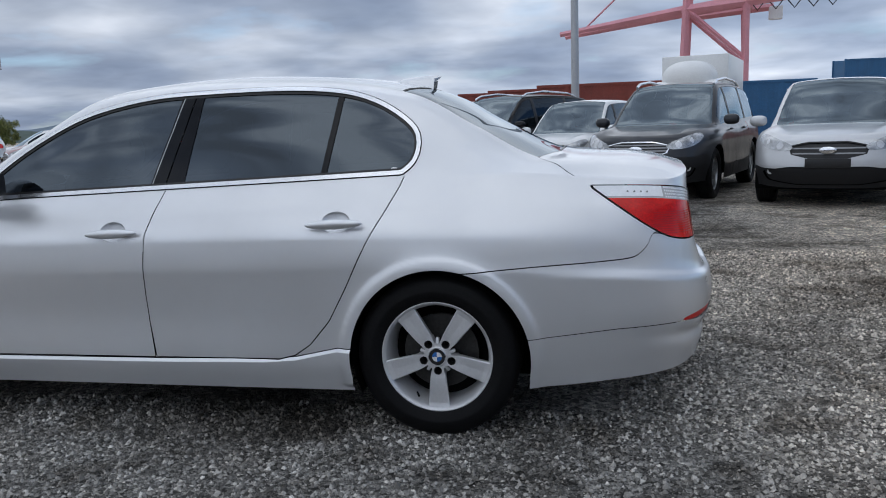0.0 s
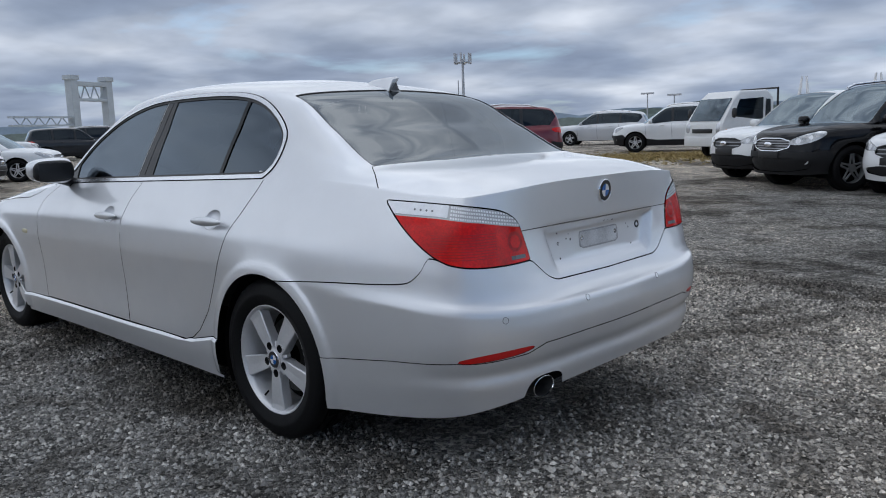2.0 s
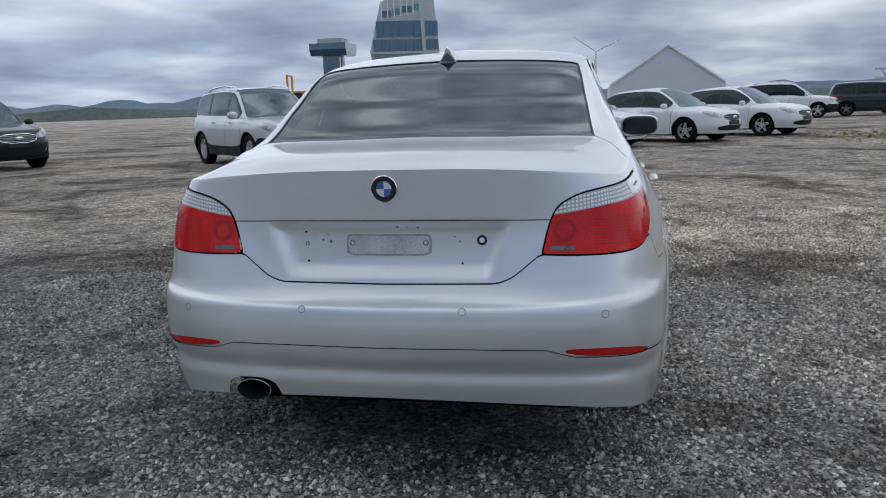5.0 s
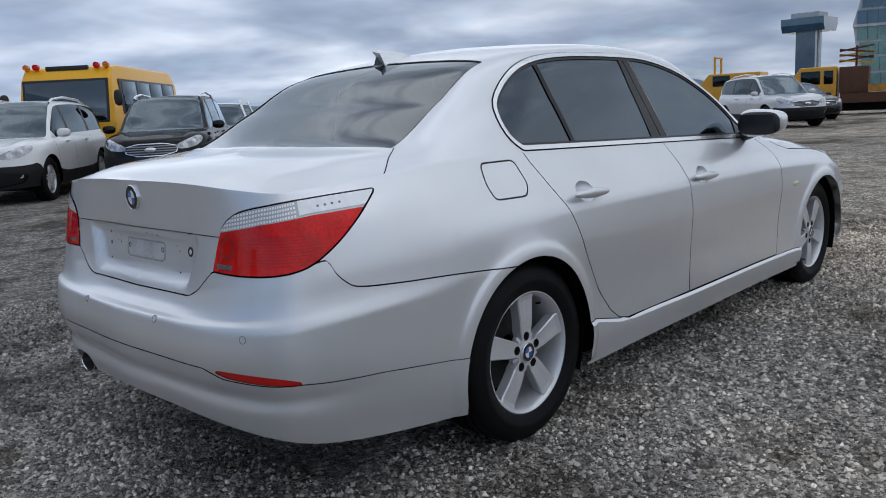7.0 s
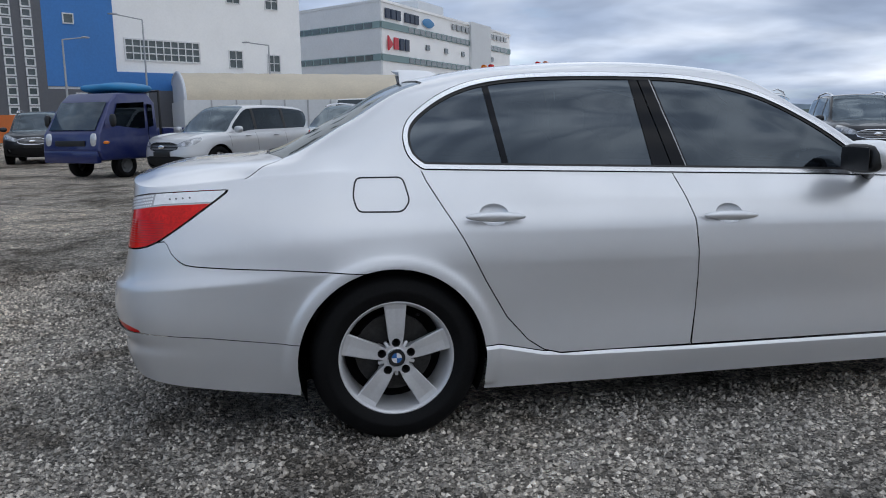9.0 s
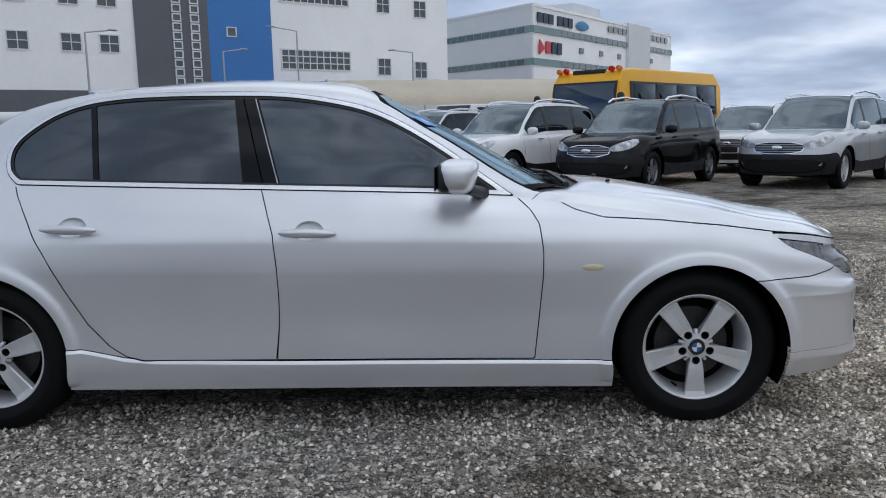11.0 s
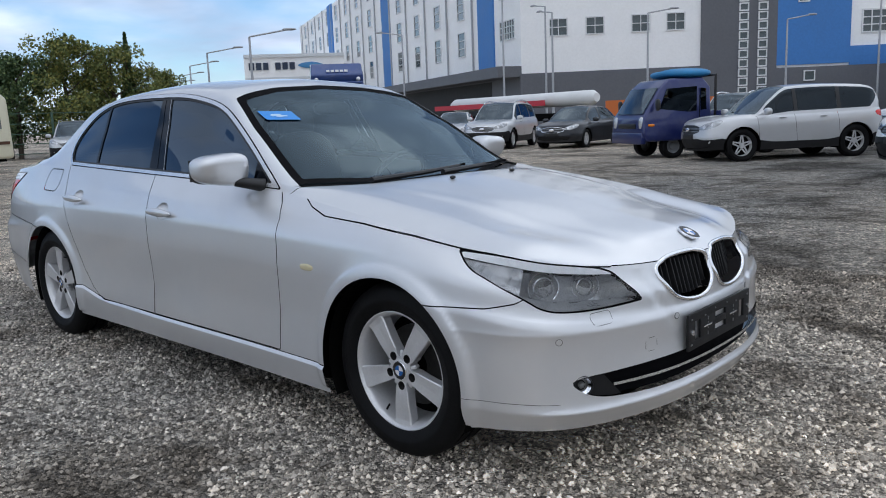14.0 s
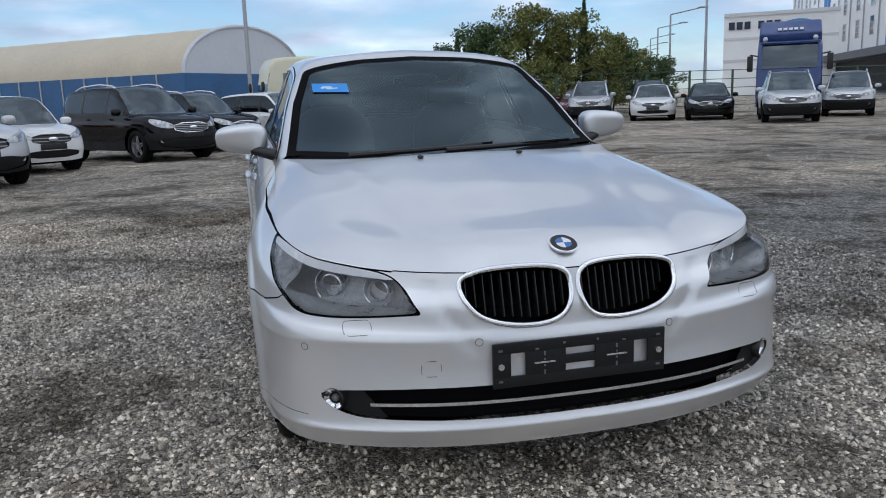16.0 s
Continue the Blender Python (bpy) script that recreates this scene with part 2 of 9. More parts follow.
def yard_tint(T, vec):
    """Damp dark patches, worn tracks and tan ground that lightens along x, as a colour to multiply by."""
    L = T.links.new
    big = node(T, "ShaderNodeTexNoise", dict(Scale=0.42, Detail=8.0, Roughness=0.66, Distortion=0.6))
    mid = node(T, "ShaderNodeTexNoise", dict(Scale=1.9, Detail=6.0, Roughness=0.62, Distortion=0.4))
    tan = node(T, "ShaderNodeTexNoise", dict(Scale=0.16, Detail=5.0, Roughness=0.6))
    for n in (big, mid, tan):
        L(vec, n.inputs["Vector"])
    d1 = ramp_node(T, [(0.39, (0.36, 0.345, 0.325)), (0.48, (0.87, 0.86, 0.84)), (0.60, (1.08, 1.07, 1.05)), (0.72, (1.30, 1.27, 1.20))])
    L(big.outputs["Fac"], d1.inputs[0])
    d2 = ramp_node(T, [(0.38, (0.58, 0.56, 0.535)), (0.48, (1.0, 1.0, 1.0)), (0.70, (1.10, 1.09, 1.07))])
    L(mid.outputs["Fac"], d2.inputs[0])
    m1 = node(T, "ShaderNodeMix", dict(data="RGBA", blend="MULTIPLY"))
    m1.inputs[0].default_value = 1.0
    L(d1.outputs[0], m1.inputs[6])
    L(d2.outputs[0], m1.inputs[7])
    # lighter and browner before and behind the saloon
    sep = node(T, "ShaderNodeSeparateXYZ", {})
    L(vec, sep.inputs[0])
    run = node(T, "ShaderNodeMapRange", {})
    run.inputs["From Min"].default_value, run.inputs["From Max"].default_value = 1.2, 3.4
    run.inputs["To Min"].default_value, run.inputs["To Max"].default_value = -0.10, 0.20
    mid_x = node(T, "ShaderNodeMath", dict(op="SUBTRACT"))
    mid_x.inputs[1].default_value = 0.2
    L(sep.outputs["X"], mid_x.inputs[0])
    off_x = node(T, "ShaderNodeMath", dict(op="ABSOLUTE"))
    L(mid_x.outputs[0], off_x.inputs[0])
    L(off_x.outputs[0], run.inputs["Value"])
    ad = node(T, "ShaderNodeMath", dict(op="ADD"))
    L(tan.outputs["Fac"], ad.inputs[0])
    L(run.outputs[0], ad.inputs[1])
    tr = ramp_node(T, [(0.36, (1.07, 1.06, 1.045)), (0.80, (2.22, 2.0, 1.76))])
    L(ad.outputs[0], tr.inputs[0])
    m2 = node(T, "ShaderNodeMix", dict(data="RGBA", blend="MULTIPLY"))
    m2.inputs[0].default_value = 1.0
    L(m1.outputs[2], m2.inputs[6])
    L(tr.outputs[0], m2.inputs[7])
    return m2.outputs[2]


def gravel_ground():
    m, T, p = material("gravel_ground")
    L = T.links.new
    co = T.nodes.new("ShaderNodeTexCoord")
    v1 = node(T, "ShaderNodeTexVoronoi", dict(Scale=52.0, Randomness=1.0))
    v2 = node(T, "ShaderNodeTexVoronoi", dict(Scale=125.0, Randomness=1.0))
    v3 = node(T, "ShaderNodeTexNoise", dict(Scale=7.0, Detail=6.0, Roughness=0.72))
    for v in (v1, v2, v3):
        L(co.outputs["Object"], v.inputs["Vector"])
    c1 = node(T, "ShaderNodeSeparateColor", {})
    L(v1.outputs["Color"], c1.inputs[0])
    stone = ramp_node(T, [(0.0, (0.05, 0.0485, 0.046)), (0.35, (0.15, 0.146, 0.139)), (0.7, (0.29, 0.281, 0.268)), (1.0, (0.46, 0.446, 0.425))])
    L(c1.outputs[0], stone.inputs[0])
    c2 = node(T, "ShaderNodeSeparateColor", {})
    L(v2.outputs["Color"], c2.inputs[0])
    fine = ramp_node(T, [(0.0, (0.05, 0.049, 0.046)), (0.5, (0.16, 0.155, 0.147)), (1.0, (0.36, 0.35, 0.335))])
    L(c2.outputs[1], fine.inputs[0])
    sel = ramp_node(T, [(0.42, 0.0), (0.56, 1.0)])
    L(c1.outputs[2], sel.inputs[0])
    mx = node(T, "ShaderNodeMix", dict(data="RGBA"))
    L(sel.outputs[0], mx.inputs[0])
    L(stone.outputs[0], mx.inputs[6])
    L(fine.outputs[0], mx.inputs[7])
    clump = ramp_node(T, [(0.36, 0.98), (0.62, 2.10)])
    L(v3.outputs["Fac"], clump.inputs[0])
    m0 = node(T, "ShaderNodeMix", dict(data="RGBA", blend="MULTIPLY"))
    m0.inputs[0].default_value = 1.0
    L(mx.outputs[2], m0.inputs[6])
    L(clump.outputs[0], m0.inputs[7])
    m1 = node(T, "ShaderNodeMix", dict(data="RGBA", blend="MULTIPLY"))
    m1.inputs[0].default_value = 1.0
    L(m0.outputs[2], m1.inputs[6])
    L(yard_tint(T, co.outputs["Object"]), m1.inputs[7])
    L(m1.outputs[2], p.inputs["Base Color"])
    p.inputs["Roughness"].default_value = 0.92
    p.inputs["Specular IOR Level"].default_value = 0.2
    h = node(T, "ShaderNodeMath", dict(op="ADD"))
    L(v1.outputs["Distance"], h.inputs[0])
    L(v2.outputs["Distance"], h.inputs[1])
    b = node(T, "ShaderNodeBump", dict(Strength=1.0, Distance=-0.03))
    L(h.outputs[0], b.inputs["Height"])
    L(b.outputs[0], p.inputs["Normal"])
    return m


def stone_mat():
    m, T, p = material("loose_stone")
    L = T.links.new
    g = T.nodes.new("ShaderNodeNewGeometry")
    co = T.nodes.new("ShaderNodeTexCoord")
    r = ramp_node(T, [(0.0, (0.045, 0.0435, 0.0415)), (0.3, (0.13, 0.126, 0.120)), (0.65, (0.235, 0.228, 0.217)), (0.93, (0.37, 0.358, 0.34)), (1.0, (0.50, 0.483, 0.46))])
    L(g.outputs["Random Per Island"], r.inputs[0])
    n = node(T, "ShaderNodeTexNoise", dict(Scale=120.0, Detail=4.0))
    L(co.outputs["Object"], n.inputs["Vector"])
    rr = ramp_node(T, [(0.3, 1.15), (0.7, 1.85)])
    L(n.outputs["Fac"], rr.inputs[0])
    mx = node(T, "ShaderNodeMix", dict(data="RGBA", blend="MULTIPLY"))
    mx.inputs[0].default_value = 1.0
    L(r.outputs[0], mx.inputs[6])
    L(rr.outputs[0], mx.inputs[7])
    m1 = node(T, "ShaderNodeMix", dict(data="RGBA", blend="MULTIPLY"))
    m1.inputs[0].default_value = 1.0
    L(mx.outputs[2], m1.inputs[6])
    L(yard_tint(T, co.outputs["Object"]), m1.inputs[7])
    L(m1.outputs[2], p.inputs["Base Color"])
    p.inputs["Roughness"].default_value = 0.9
    p.inputs["Specular IOR Level"].default_value = 0.2
    return m


SILVER = car_paint("silver_paint", (0.73, 0.737, 0.752), metal=0.66, rough=0.40, dirt=0.06, coat=1.0)
GLASS_SIDE = tinted_glass("tinted_glass", (0.03, 0.035, 0.05), ior=1.95, film=(0.74, 0.87, 1.0))
GLASS_REAR = tinted_glass("rear_glass", (0.04, 0.045, 0.055), ior=2.1, film=(0.90, 0.96, 1.0))
GLASS_FRONT = tinted_glass("windscreen_glass", (0.52, 0.65, 0.72), ior=1.75, film=(0.68, 0.88, 1.0))
SEAM = simple("panel_seam", (0.07, 0.07, 0.075), rough=0.7, vary=0.2, spec=0.2)
LENS_CLEAR = tinted_glass("clear_lens", (0.94, 0.95, 0.96), ior=1.42)
BLACK_TRIM = simple("black_trim", (0.012, 0.012, 0.013), rough=0.42, vary=0.2)
BLACK_GAP = simple("shadow_gap_rubber", (0.004, 0.004, 0.005), rough=0.9, vary=0.1, spec=0.1)
BLACK_MATT = simple("black_plastic", (0.011, 0.011, 0.012), rough=0.6, vary=0.15, bump=0.15, spec=0.3)
RUBBER = simple("tyre_rubber", (0.0060, 0.0060, 0.0066), rough=0.60, vary=0.35, scale=9, bump=0.3, bump_scale=200, spec=0.14)
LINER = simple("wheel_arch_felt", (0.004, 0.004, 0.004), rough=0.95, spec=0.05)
ALLOY = simple("alloy_silver", (0.66, 0.66, 0.67), rough=0.34, metal=0.40, coat=0.3, vary=0.06)
CHROME = simple("chrome", (0.86, 0.87, 0.89), rough=0.10, metal=1.0, vary=0.02)
SATIN = simple("satin_chrome", (0.78, 0.79, 0.81), rough=0.24, metal=0.9, vary=0.03)
DISC = simple("brake_disc", (0.05, 0.048, 0.046), rough=0.5, metal=0.6, vary=0.3)
PIPE = simple("dark_steel", (0.03, 0.03, 0.03), rough=0.5, metal=0.4, vary=0.3)
LAMP_RED = simple("lamp_red", (0.66, 0.008, 0.006), rough=0.10, coat=0.35, vary=0.30, scale=9, spec=0.15)
LAMP_DEEP = simple("lamp_deep_red", (0.40, 0.004, 0.004), rough=0.3, coat=0.3, vary=0.2, scale=30, spec=0.2)
LAMP_BAND = simple("lamp_band", (0.50, 0.50, 0.51), rough=0.22, metal=0.1, coat=0.6, vary=0.06, scale=10)
LAMP_WHITE = simple("lamp_white", (0.88, 0.885, 0.90), rough=0.25, coat=0.6, vary=0.08, scale=40)
LAMP_CLEAR = simple("lamp_clear", (0.60, 0.61, 0.63), rough=0.14, metal=0.35, coat=1.0, vary=0.22, scale=26)
LAMP_DARK = simple("lamp_housing", (0.17, 0.175, 0.18), rough=0.30, metal=0.4, vary=0.3)
LAMP_GREY = simple("lamp_grey", (0.40, 0.405, 0.415), rough=0.3, metal=0.3, vary=0.35, scale=14)
LAMP_RIBBED = simple("ribbed_lamp", (0.36, 0.365, 0.375), rough=0.2, metal=0.4, coat=0.6, vary=0.7, scale=38)
GAP_SOFT = simple("fine_joint", (0.16, 0.165, 0.175), rough=0.6, vary=0.1)
REFLECTOR_RED = simple("reflector_red", (0.62, 0.012, 0.010), rough=0.3, coat=0.3, spec=0.2)
BADGE_BLUE = simple("badge_blue", (0.03, 0.14, 0.42), rough=0.25, coat=0.8)
BADGE_WHITE = simple("badge_white", (0.75, 0.76, 0.78), rough=0.25, coat=0.8)
STICKER_BLUE = simple("sticker_blue", (0.02, 0.27, 0.72), rough=0.4)
STICKER_WHITE = simple("sticker_white", (0.55, 0.70, 0.85), rough=0.5)
INTERIOR = simple("dark_interior", (0.028, 0.029, 0.031), rough=0.75, vary=0.2, bump=0.2)
SEAT_GREY = simple("seat_leather", (0.07, 0.07, 0.072), rough=0.6, vary=0.15, bump=0.2)
MARKER = simple("marker_lens", (0.62, 0.55, 0.34), rough=0.3, coat=0.6)
PLATE_SCUFF = simple("scuffed_paint", (0.53, 0.53, 0.535), rough=0.55, metal=0.15, vary=0.28, scale=14)
PLATE_EDGE = simple("plate_edge_dirt", (0.34, 0.34, 0.34), rough=0.6, metal=0.1, vary=0.3, scale=30)
PILLAR = simple("gloss_black_pillar", (0.003, 0.004, 0.007), rough=0.08, vary=0.1, spec=0.22)
GROUND = gravel_ground()
STONE = stone_mat()

# ---- mesh tools ----
def link_mesh(name, verts, faces, mat, parent=None, label="", smooth=True, normals=None, mats=None, face_mats=None):
    me = bpy.data.meshes.new(name)
    me.from_pydata([tuple(map(float, v)) for v in verts], [], [tuple(map(int, f)) for f in faces])
    for mm in (mats or [mat]):
        me.materials.append(mm)
    if face_mats is not None:
        me.polygons.foreach_set("material_index", list(face_mats))
    me.polygons.foreach_set("use_smooth", [smooth] * len(me.polygons))
    me.update()
    if normals is not None:
        me.normals_split_custom_set_from_vertices([tuple(map(float, n)) for n in normals])
    ob = new(name, me)
    if parent is not None:
        ob.parent = parent
    if label:
        tagged(ob, label=label)
    return ob


def part(name, bm, mat, parent=None, label="", smooth=True):
    """One bmesh as one mesh object under a thing or a part."""
    me = bpy.data.meshes.new(name)
    bm.to_mesh(me)
    bm.free()
    me.materials.append(mat)
    me.polygons.foreach_set("use_smooth", [smooth] * len(me.polygons))
    if smooth:
        me.set_sharp_from_angle(angle=0.65)
    ob = new(name, me)
    if parent is not None:
        ob.parent = parent
    if label:
        tagged(ob, label=label)
    return ob


def thing(name, label, category, m=None, group="", kind=""):
    e = new(name)
    e.empty_display_size = 0.2
    tagged(e, label=label, category=category, group=group, kind=kind)
    if m is not None:
        e.matrix_world = m
    return e


def box_bm(dims, m=None, bevel=0.0, segs=2, bm=None):
    bm = bm or bmesh.new()
    r = bmesh.ops.create_cube(bm, size=1.0)
    vs = r["verts"]
    for v in vs:
        v.co = Vector((v.co.x * dims[0], v.co.y * dims[1], v.co.z * dims[2]))
    if bevel:
        es = list({e for v in vs for e in v.link_edges})
        rb = bmesh.ops.bevel(bm, geom=es, offset=bevel, segments=segs, profile=0.6, affect="EDGES")
        vs = list({v for f in rb["faces"] for v in f.verts} | {v for v in vs if v.is_valid})
    if m is not None:
        bmesh.ops.transform(bm, matrix=m, verts=vs)
    return bm


def cyl_bm(r, depth, segs=24, m=None, bm=None, r2=None, caps=True):
    bm = bm or bmesh.new()
    k = bmesh.ops.create_cone(bm, cap_ends=caps, segments=segs, radius1=r, radius2=r if r2 is None else r2, depth=depth)
    if m is not None:
        bmesh.ops.transform(bm, matrix=m, verts=k["verts"])
    return bm


def lathe_bm(profile, segs=40, bm=None, axis="y"):
    """Profile of (radius, along) turned round the axis."""
    bm = bm or bmesh.new()
    rings = []
    for r, h in profile:
        ring = []
        for i in range(segs):
            a = 2 * math.pi * i / segs
            ring.append(bm.verts.new((r * math.cos(a), h, r * math.sin(a)) if axis == "y" else (r * math.cos(a), r * math.sin(a), h)))
        rings.append(ring)
    for a, b in zip(rings, rings[1:]):
        for i in range(segs):
            j = (i + 1) % segs
            bm.faces.new((a[i], a[j], b[j], b[i]))
    bmesh.ops.recalc_face_normals(bm, faces=bm.faces)
    return bm


def tube_bm(points, r, segs=8, bm=None):
    bm = bm or bmesh.new()
    pts = [Vector(p) for p in points]
    rings = []
    for i, p in enumerate(pts):
        d = (pts[min(i + 1, len(pts) - 1)] - pts[max(i - 1, 0)]).normalized()
        s = d.cross(Vector((0, 0, 1)))
        s = s.normalized() if s.length > 1e-4 else Vector((1, 0, 0))
        u = s.cross(d)
        rad = r[i] if isinstance(r, (list, tuple)) else r
        rings.append([bm.verts.new(p + rad * (math.cos(2 * math.pi * k / segs) * s + math.sin(2 * math.pi * k / segs) * u)) for k in range(segs)])
    for a, b in zip(rings, rings[1:]):
        for k in range(segs):
            j = (k + 1) % segs
            bm.faces.new((a[k], a[j], b[j], b[k]))
    bm.faces.new(rings[0])
    bm.faces.new(rings[-1][::-1])
    bmesh.ops.recalc_face_normals(bm, faces=bm.faces)
    return bm


def prism_bm(poly, y0, y1, bevel=0.0, bm=None, m=None):
    """A polygon in (x, z) drawn out from y0 to y1."""
    bm = bm or bmesh.new()
    a = [bm.verts.new((x, y0, z)) for x, z in poly]
    b = [bm.verts.new((x, y1, z)) for x, z in poly]
    bm.faces.new(a)
    bm.faces.new(b[::-1])
    n = len(poly)
    for i in range(n):
        j = (i + 1) % n
        bm.faces.new((a[j], a[i], b[i], b[j]))
    bmesh.ops.recalc_face_normals(bm, faces=bm.faces)
    if bevel:
        bmesh.ops.bevel(bm, geom=[e for e in bm.edges], offset=bevel, segments=2, profile=0.6, affect="EDGES")
    if m is not None:
        bmesh.ops.transform(bm, matrix=m, verts=bm.verts)
    return bm


def cubic(xs, ys, q):
    """Natural cubic spline through (xs, ys); ys may have several columns."""
    xs, ys, q = np.asarray(xs, float), np.asarray(ys, float), np.asarray(q, float)
    n, h = len(xs), np.diff(xs)
    A = np.eye(n)
    flat = ys.reshape(n, -1)
    B = np.zeros_like(flat)
    for i in range(1, n - 1):
        A[i, i - 1], A[i, i], A[i, i + 1] = h[i - 1], 2 * (h[i - 1] + h[i]), h[i]
        B[i] = 6 * ((flat[i + 1] - flat[i]) / h[i] - (flat[i] - flat[i - 1]) / h[i - 1])
    M = np.linalg.solve(A, B)
    k = np.clip(np.searchsorted(xs, q) - 1, 0, n - 2)
    a, b, hh = (xs[k + 1] - q)[:, None], (q - xs[k])[:, None], h[k][:, None]
    out = (M[k] * a**3 + M[k + 1] * b**3) / (6 * hh) + (flat[k] / hh - M[k] * hh / 6) * a + (flat[k + 1] / hh - M[k + 1] * hh / 6) * b
    return out.reshape((len(q),) + ys.shape[1:])


def monotone(xs, ys, q):
    """Shape-keeping cubic through (xs, ys), column by column."""
    xs, ys, q = np.asarray(xs, float), np.asarray(ys, float), np.asarray(q, float)
    flat = ys.reshape(len(xs), -1)
    h = np.diff(xs)[:, None]
    d = np.diff(flat, axis=0) / h
    m = np.zeros_like(flat)
    m[0], m[-1] = d[0], d[-1]
    same = d[:-1] * d[1:] > 0
    w1, w2 = 2 * h[1:] + h[:-1], h[1:] + 2 * h[:-1]
    with np.errstate(divide="ignore", invalid="ignore"):
        mm = (w1 + w2) / (w1 / d[:-1] + w2 / d[1:])
    m[1:-1] = np.where(same, np.nan_to_num(mm), 0)
    k = np.clip(np.searchsorted(xs, q) - 1, 0, len(xs) - 2)
    hh = h[k]
    s = (q - xs[k])[:, None] / hh
    out = flat[k] * (1 + 2 * s) * (1 - s) ** 2 + m[k] * hh * s * (1 - s) ** 2 + flat[k + 1] * s * s * (3 - 2 * s) + m[k + 1] * hh * s * s * (s - 1)
    return out.reshape((len(q),) + ys.shape[1:])


# A skin is (V, F): V has one row a vertex: x y z, normal, S (way round the plan), a (station), t (centre to side), patch.
def smooth_normals(P, F):
    n = np.zeros_like(P)
    fn = np.cross(P[F[:, 1]] - P[F[:, 0]], P[F[:, 2]] - P[F[:, 0]])
    for k in range(3):
        np.add.at(n, F[:, k], fn)
    return n / np.maximum(np.linalg.norm(n, axis=1, keepdims=True), 1e-12)


def car_skin(plan, rails, stations, corner, nt, step, rows_v, t_edge=0.5, bulge=0.018, shape=None):
    """Half of a car body, y >= 0. plan: (x, y) from the rear's middle round to the front's; rails: (heights, insets) from the sill up to the
    belt; stations: side x, centre x, centre z, edge x, edge y, edge z from the boot's lip to the bonnet's; corner: the knots of plan at the corners."""
    plan = np.array(plan, float)
    K = len(plan)

    def mirrored(a, s):
        return np.concatenate([a[3:0:-1] * s, a, a[-2:-5:-1] * s])

    ext = np.stack([mirrored(plan[:, 0], 1), mirrored(plan[:, 1], -1)], 1)
    S = np.concatenate([[0], np.cumsum(np.linalg.norm(np.diff(ext, axis=0), axis=1))])
    S -= S[3]
    Sk = S[3 : 3 + K]
    i0, i1 = corner
    mid = max(8, int(round((Sk[i1] - Sk[i0]) / step)))
    u = np.concatenate([np.linspace(0, Sk[i0], nt + 1)[:-1], np.linspace(Sk[i0], Sk[i1], mid + 1)[:-1], np.linspace(Sk[i1], Sk[-1], nt + 1)])
    fine = cubic(S, ext, u)
    tang = cubic(S, ext, u + 1e-3) - cubic(S, ext, u - 1e-3)
    tang /= np.linalg.norm(tang, axis=1, keepdims=True)
    # the plan runs rear to front on the left side: inward is to the right of its way
    inward = np.stack([tang[:, 1], -tang[:, 0]], 1)
    lines = []
    for zs, ins in rails:
        z = cubic(S, mirrored(np.array(zs, float), 1), u)
        d = cubic(S, mirrored(np.array(ins, float), 1), u)
        p = fine + inward * d[:, None]
        lines.append(np.column_stack([p, z]))
    lines = np.array(lines)
    lines[:, 0, 1] = 0
    lines[:, -1, 1] = 0
    vk = np.concatenate([[0], np.cumsum(np.linalg.norm(np.diff(lines, axis=0), axis=2).mean(1))])
    vq = np.linspace(0, vk[-1], rows_v + 1)
    side = monotone(vk, lines, vq)  # rows x columns x 3
    nr, nc = side.shape[:2]
    # top
    st = np.array(stations, float)
    rim = side[-1]
    mids = rim[nt : nt + mid + 1]
    sx = np.clip(np.interp(mids[:, 0], np.maximum.accumulate(st[:, 0]), np.arange(len(st))), 0, len(st) - 1)
    sx = monotone(np.maximum.accumulate(st[:, 0]) + np.arange(len(st)) * 1e-6, np.arange(len(st), dtype=float), np.clip(mids[:, 0], st[0, 0], st[-1, 0]))
    sx[0], sx[-1] = 0, len(st) - 1
    cen = monotone(np.arange(len(st)), st[:, 1:3], sx)
    edg = monotone(np.arange(len(st)), st[:, 3:6], sx)
    tt = np.linspace(0, 1, nt + 1)
    top = np.zeros((mid + 1, nt + 1, 3))
    for i in range(mid + 1):
        C, E, B = np.array([cen[i, 0], 0, cen[i, 1]]), edg[i], mids[i]
        M = C * 0.5 + E * 0.5
        M[2] = C[2] - (C[2] - E[2]) * 0.24
        M[0] = C[0] + (E[0] - C[0]) * 0.25
        G = (E + B) / 2
        steep = abs(E[2] - B[2]) / (abs(E[2] - B[2]) + abs(E[1] - B[1]) + 1e-6)
        G = G + np.array([0, bulge * steep, bulge * (1 - steep)])
        top[i] = monotone([0, t_edge / 2, t_edge, (1 + t_edge) / 2, 1], np.array([C, M, E, G, B]), tt)
    run = np.concatenate([[0], np.cumsum(np.linalg.norm(np.diff(mids, axis=0), axis=1))])
    rear_rim, front_rim = rim[: nt + 1], rim[nt + mid :][::-1]
    for rim_part, base, dist in ((rear_rim, 0, run), (front_rim, -1, run[-1] - run)):
        delta = rim_part - top[base]
        top += delta[None] * np.exp(-((dist / 0.10) ** 2))[:, None, None]
    top[:, -1] = mids
    top[0], top[-1] = rear_rim, front_rim
    # weld
    P = [side.reshape(-1, 3)]
    attr = [np.column_stack([np.tile(u, nr), np.full(nr * nc, -1.0), np.repeat(np.linspace(0, 1, nr), nc), np.zeros(nr * nc)])]
    P.append(top.reshape(-1, 3))
    attr.append(np.column_stack([np.repeat(u[nt : nt + mid + 1], nt + 1), np.repeat(sx, nt + 1), np.tile(tt, mid + 1), np.ones((mid + 1) * (nt + 1))]))
    P, attr = np.concatenate(P), np.concatenate(attr)

